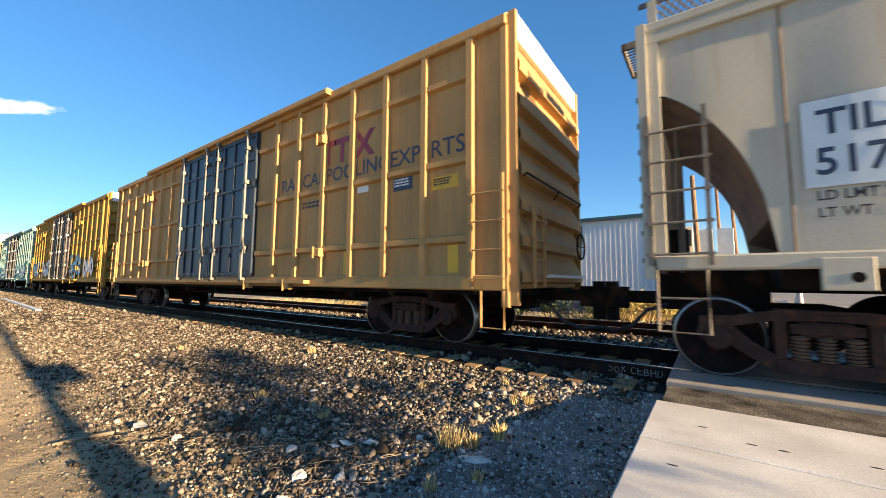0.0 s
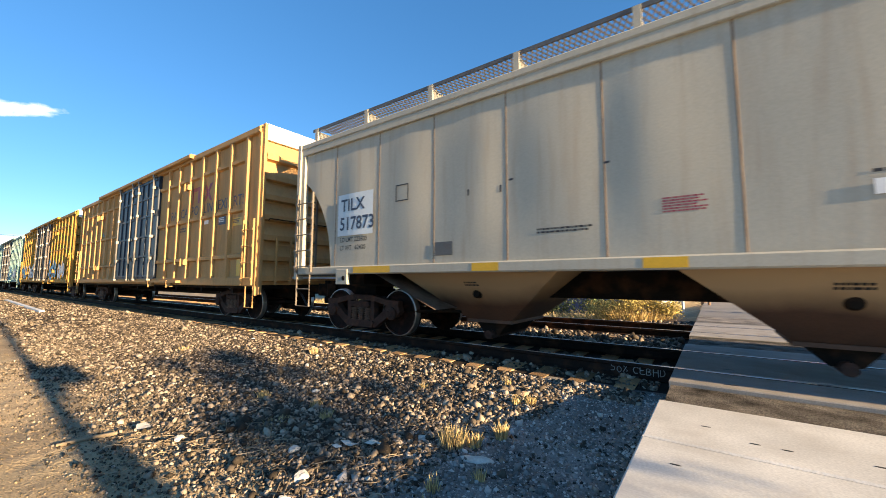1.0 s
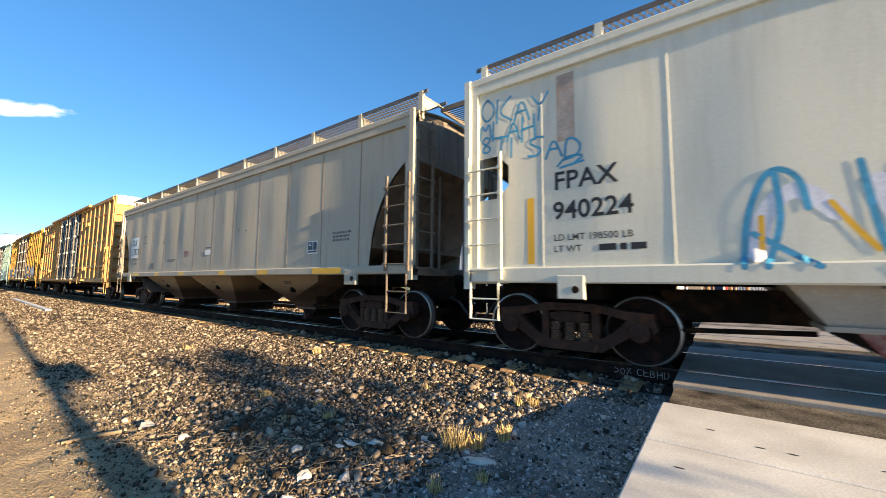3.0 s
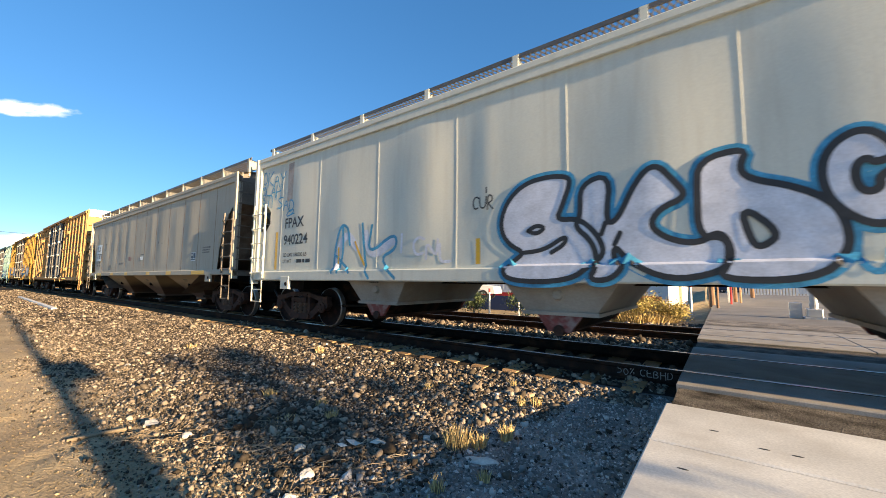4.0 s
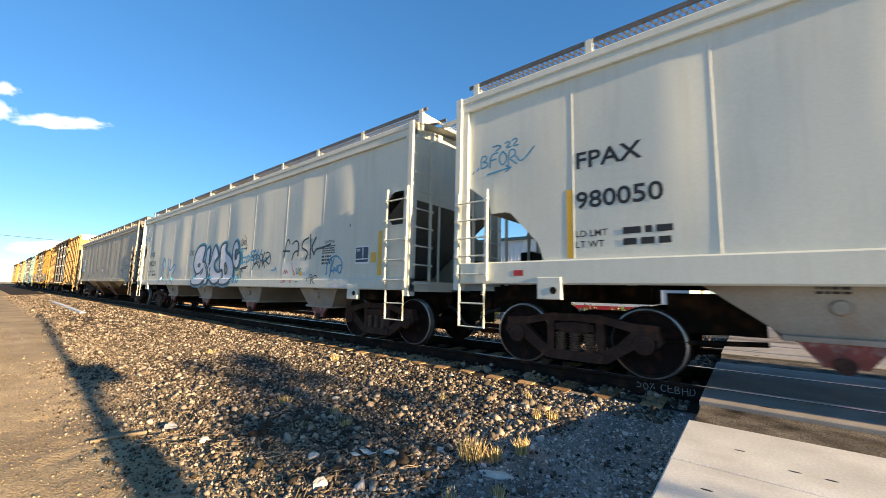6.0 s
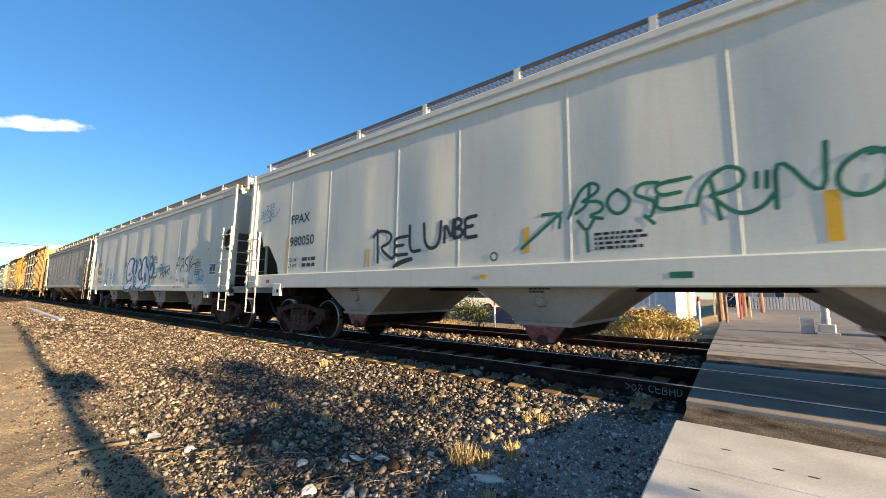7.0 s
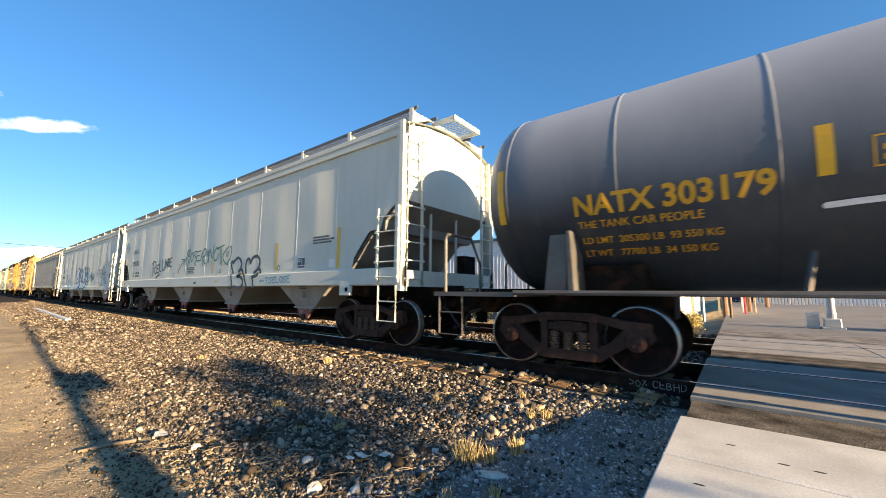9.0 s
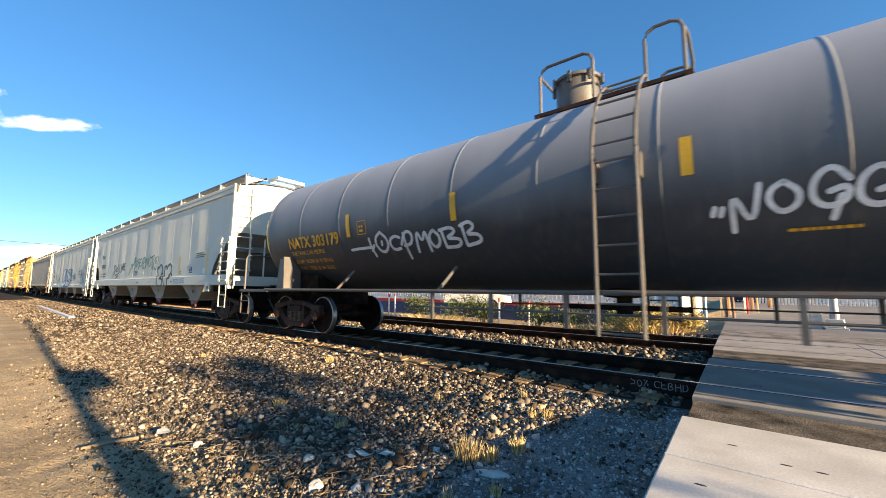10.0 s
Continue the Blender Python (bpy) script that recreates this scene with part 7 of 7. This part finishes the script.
def shade_tree(x, y, r, base, top, seed, leaves):
    """A small tree added out of view for its shade: tapered trunk, limbs and a crown of many leaves with gaps."""
    rng = random.Random(seed)
    t = thing("tree", "unseen leafy tree added to dapple the ballast with shade", "tree", "trees beside the crossing", (x, y, ground_z(x, y)))
    s = Shape().tube([(0, -2.6, -0.1), (0.05, -2.3, base * 0.4), (0.0, -1.0, base * 0.9), (0.0, 0.0, base + 0.3)], 0.08, 8, 0.04)
    tips = []
    for i in range(14):
        a, q = rng.uniform(0, 6.283), rng.uniform(0.35, 1.0)
        tip = (r * q * math.cos(a), r * q * math.sin(a), rng.uniform(base, top))
        s.tube([(0, -0.6, base), (tip[0] * 0.45, tip[1] * 0.45, (tip[2] + base) / 2), tip], 0.04, 5, 0.01)
        tips.append(tip)
    part("trunk", s, WOOD_POLE, t)
    s = Shape()
    for _ in range(leaves):
        c = rng.choice(tips)
        p = Vector((c[0] + rng.gauss(0, r * 0.16), c[1] + rng.gauss(0, r * 0.16), c[2] + rng.gauss(0, (top - base) * 0.13)))
        u = Vector((rng.gauss(0, 1), rng.gauss(0, 1), rng.gauss(0, 1))).normalized() * rng.uniform(0.05, 0.1)
        w = u.cross(Vector((rng.gauss(0, 1), rng.gauss(0, 1), rng.gauss(0, 1)))).normalized() * u.length * 0.5
        s.add([p - u, p + w, p + u, p - w], [(0, 1, 2, 3)])
    part("crown", s, LEAF, t)["kind"] = "stuff"


# Stands out of view; throws the dappled shade over the near ballast.
shade_tree(12.0, -3.61, 1.05, 2.95, 3.75, 31, 1100)

# ---- loose stones, sticks and scraps on the near ground ----
def loose_stone(name, x, y, size, mat, label, seed):
    bm = bmesh.new()
    bmesh.ops.create_icosphere(bm, subdivisions=2, radius=1.0)
    rng = random.Random(seed)
    off = Vector((rng.uniform(0, 50), rng.uniform(0, 50), 0))
    for v in bm.verts:
        k = 1 + 0.45 * noise.noise(v.co * 1.1 + off)
        v.co = Vector((v.co.x * size[0] * k, v.co.y * size[1] * k, v.co.z * size[2] * k))
    me = bpy.data.meshes.new(name)
    bm.to_mesh(me)
    bm.free()
    me.materials.append(mat)
    ob = tagged(new(name, me), label, "stone", "loose stones")
    ob.location, ob.rotation_euler = (x, y, ground_z(x, y) + size[2] * 0.35), (0, 0, rng.uniform(0, 6))
    return ob


loose_stone("stone", -2.41, -3.99, (0.055, 0.045, 0.05), STONE_PALE, "pale cream rock lying on dark gravel", 1)
loose_stone("stone", -1.56, -3, (0.14, 0.07, 0.022), STONE_PALE, "flat grey broken concrete piece", 2)
loose_stone("stone", -1.9, -2, (0.05, 0.045, 0.04), STONE_OCHRE, "rounded ochre rock on the ballast", 3)
loose_stone("stone", -1.58, -1.49, (0.06, 0.045, 0.035), STONE_OCHRE, "ochre rock beside the tie ends", 4)
loose_stone("stone", -1.22, -3.57, (0.08, 0.06, 0.02), STONE_PALE, "flat grey stone in the gravel", 5)
rng = random.Random(77)
for i in range(60):
    x, y = -1.6 - rng.random() ** 1.3 * 7, rng.uniform(-4.3, -0.9)
    k = rng.uniform(0.022, 0.045)
    loose_stone("stone", x, y, (k * rng.uniform(1, 1.5), k, k * rng.uniform(0.5, 0.9)), STONE_PALE if i % 3 else STONE_OCHRE, "loose angular stone on the gravel", 300 + i)
twigs = Shape()
for i in range(650):
    x, y = -1.7 - rng.random() ** 1.3 * 2.7, rng.uniform(-4.7, -2.6)
    if noise.noise(Vector((x * 1.2, y * 1.2, 7))) < -0.05:
        continue
    a, d, z = rng.uniform(0, 3.14), rng.uniform(0.04, 0.22), ground_z(x, y) + 0.025
    twigs.tube([(x, y, z), (x + d * 0.5 * math.cos(a), y + d * 0.5 * math.sin(a), z + rng.uniform(0, 0.03)), (x + d * math.cos(a + 0.3), y + d * math.sin(a + 0.3), z)], rng.uniform(0.0012, 0.0038), 4)
for x, y, d in ((-2.55, -3.45, 0.07), (-2.4, -3.32, 0.06), (-2.6, -3.55, 0.04), (-4.4, -4.35, 0.07)):
    g = [(x + d * u + rng.uniform(-0.02, 0.02), y + 0.55 * d * w + rng.uniform(-0.02, 0.02), ground_z(x, y) + 0.03 + rng.uniform(0, 0.025)) for u in (-1, 0, 1) for w in (-1, 0, 1)]
    s = Shape().add(g, [(0, 1, 4, 3), (1, 2, 5, 4), (3, 4, 7, 6), (4, 5, 8, 7)])
    solid("scrap", s, STONE_PALE, "crumpled pale plastic scrap among the stones", "litter", "scraps of litter")
solid("twigs", twigs, TWIG, "dry broken twigs and straw on the gravel", "debris", kind="stuff")
s = Shape().tube([(-4.52, -4.9, -0.30), (-4.48, -4.72, -0.29), (-4.45, -4.52, -0.30)], 0.016, 7)
solid("stick", s, TWIG, "pale bare stick lying on the sand", "stick")
s = Shape()
s.box(-8.0, 8.0, -0.09, 0.09, 0.0, 0.08)
b = solid("timber_beam", s, WHITE, "long white painted beam lying on the ground", "beam", at=(-31.7, -2.42, -0.31))
b.rotation_euler = (0, 0, radians(-1.1))

# ---- sky: thin fair-weather clouds far off, and a wire ----
cloud = bpy.data.materials.new("thin_cloud")
cloud.use_nodes = True
cn, cl = cloud.node_tree.nodes, cloud.node_tree.links
pb = cn["Principled BSDF"]
pb.inputs["Base Color"].default_value = (0.9, 0.9, 0.92, 1)
pb.inputs["Emission Color"].default_value = (1.0, 0.97, 0.95, 1)
pb.inputs["Emission Strength"].default_value = 0.1
tc = cn.new("ShaderNodeTexCoord")
nz = cn.new("ShaderNodeTexNoise")
nz.inputs["Scale"].default_value, nz.inputs["Detail"].default_value = 3.6, 12.0
mp = cn.new("ShaderNodeMapping")
mp.inputs["Scale"].default_value = (2.2, 1.0, 1.0)
cl.new(tc.outputs["Generated"], mp.inputs[0])
cl.new(mp.outputs[0], nz.inputs["Vector"])
gr = cn.new("ShaderNodeTexGradient")
gr.gradient_type = "SPHERICAL"
m2 = cn.new("ShaderNodeMapping")
m2.inputs["Location"].default_value, m2.inputs["Scale"].default_value = (-1.0, 0.0, -1.0), (2, 0, 2)
cl.new(tc.outputs["Generated"], m2.inputs[0])
cl.new(m2.outputs[0], gr.inputs[0])
mu = cn.new("ShaderNodeMath")
mu.operation = "MULTIPLY"
cl.new(nz.outputs["Fac"], mu.inputs[0])
cl.new(gr.outputs["Fac"], mu.inputs[1])
mr = cn.new("ShaderNodeMapRange")
mr.inputs[1].default_value, mr.inputs[2].default_value, mr.inputs[4].default_value = 0.16, 0.55, 0.5
cl.new(mu.outputs[0], mr.inputs[0])
cl.new(mr.outputs[0], pb.inputs["Alpha"])


def cloud_sheet(pan, tilt, wide, high, roll=0.0, far=3000.0):
    c = EYE + heading(pan, tilt) * far
    s = Shape().sheet([-wide / 2, 0, wide / 2], [-high / 2, 0, high / 2], lambda x, z: (x, 0.0, z))
    ob = solid("cloud", s, cloud, "thin white cloud in a clear sky", "cloud", "clouds", kind="backdrop")
    ob.matrix_world = Matrix.Translation(c) @ Matrix.Rotation(radians(90 - pan), 4, "Z") @ Matrix.Rotation(radians(-roll), 4, "Y")
    ob.visible_shadow = False


cloud_sheet(3.6, 16.9, 640, 130, 15)
cloud_sheet(-1.6, 16.4, 330, 190, 12)
cloud_sheet(-1.4, 18.6, 300, 130, 10)
cloud_sheet(-8.0, 17.4, 700, 300, 12)
cloud_sheet(6.0, 3.6, 900, 150)
cloud_sheet(88.0, 6.5, 900, 260)
cloud_sheet(98.0, 4.5, 900, 220)
for x, y, top in ((-150.0, -28.0, 14.2), (-150.0, 48.0, 14.2)):
    utility_pole(x, y, top, 0.16, 0.0, "distant timber pole carrying a wire")
solid("power_line", Shape().tube([(-150, -28, 14.1), (-150, -10, 13.2), (-150, 10, 12.9), (-150, 30, 13.2), (-150, 48, 14.1)], 0.05, 5), BLACK, "thin dark overhead wire far along the track", "wire")


# ---- what moves ----
def run_at(t):
    """How far the train has gone at t seconds."""
    return float(np.interp(t, [r[0] for r in RUN], [r[1] for r in RUN]))


def motions():
    for car, x in CARS:
        walk(car, [(t, pose(x - d, 0.755, 0)) for t, d in RUN])
    for w, dx in WHEELSETS:
        rows = []
        for i in range(151):
            t = i / 15
            rows.append((t, pose(dx, 0, 0.457, 0, -math.degrees(run_at(t) / 0.457) % 360, 0)))
        walk(w, rows)


motions()
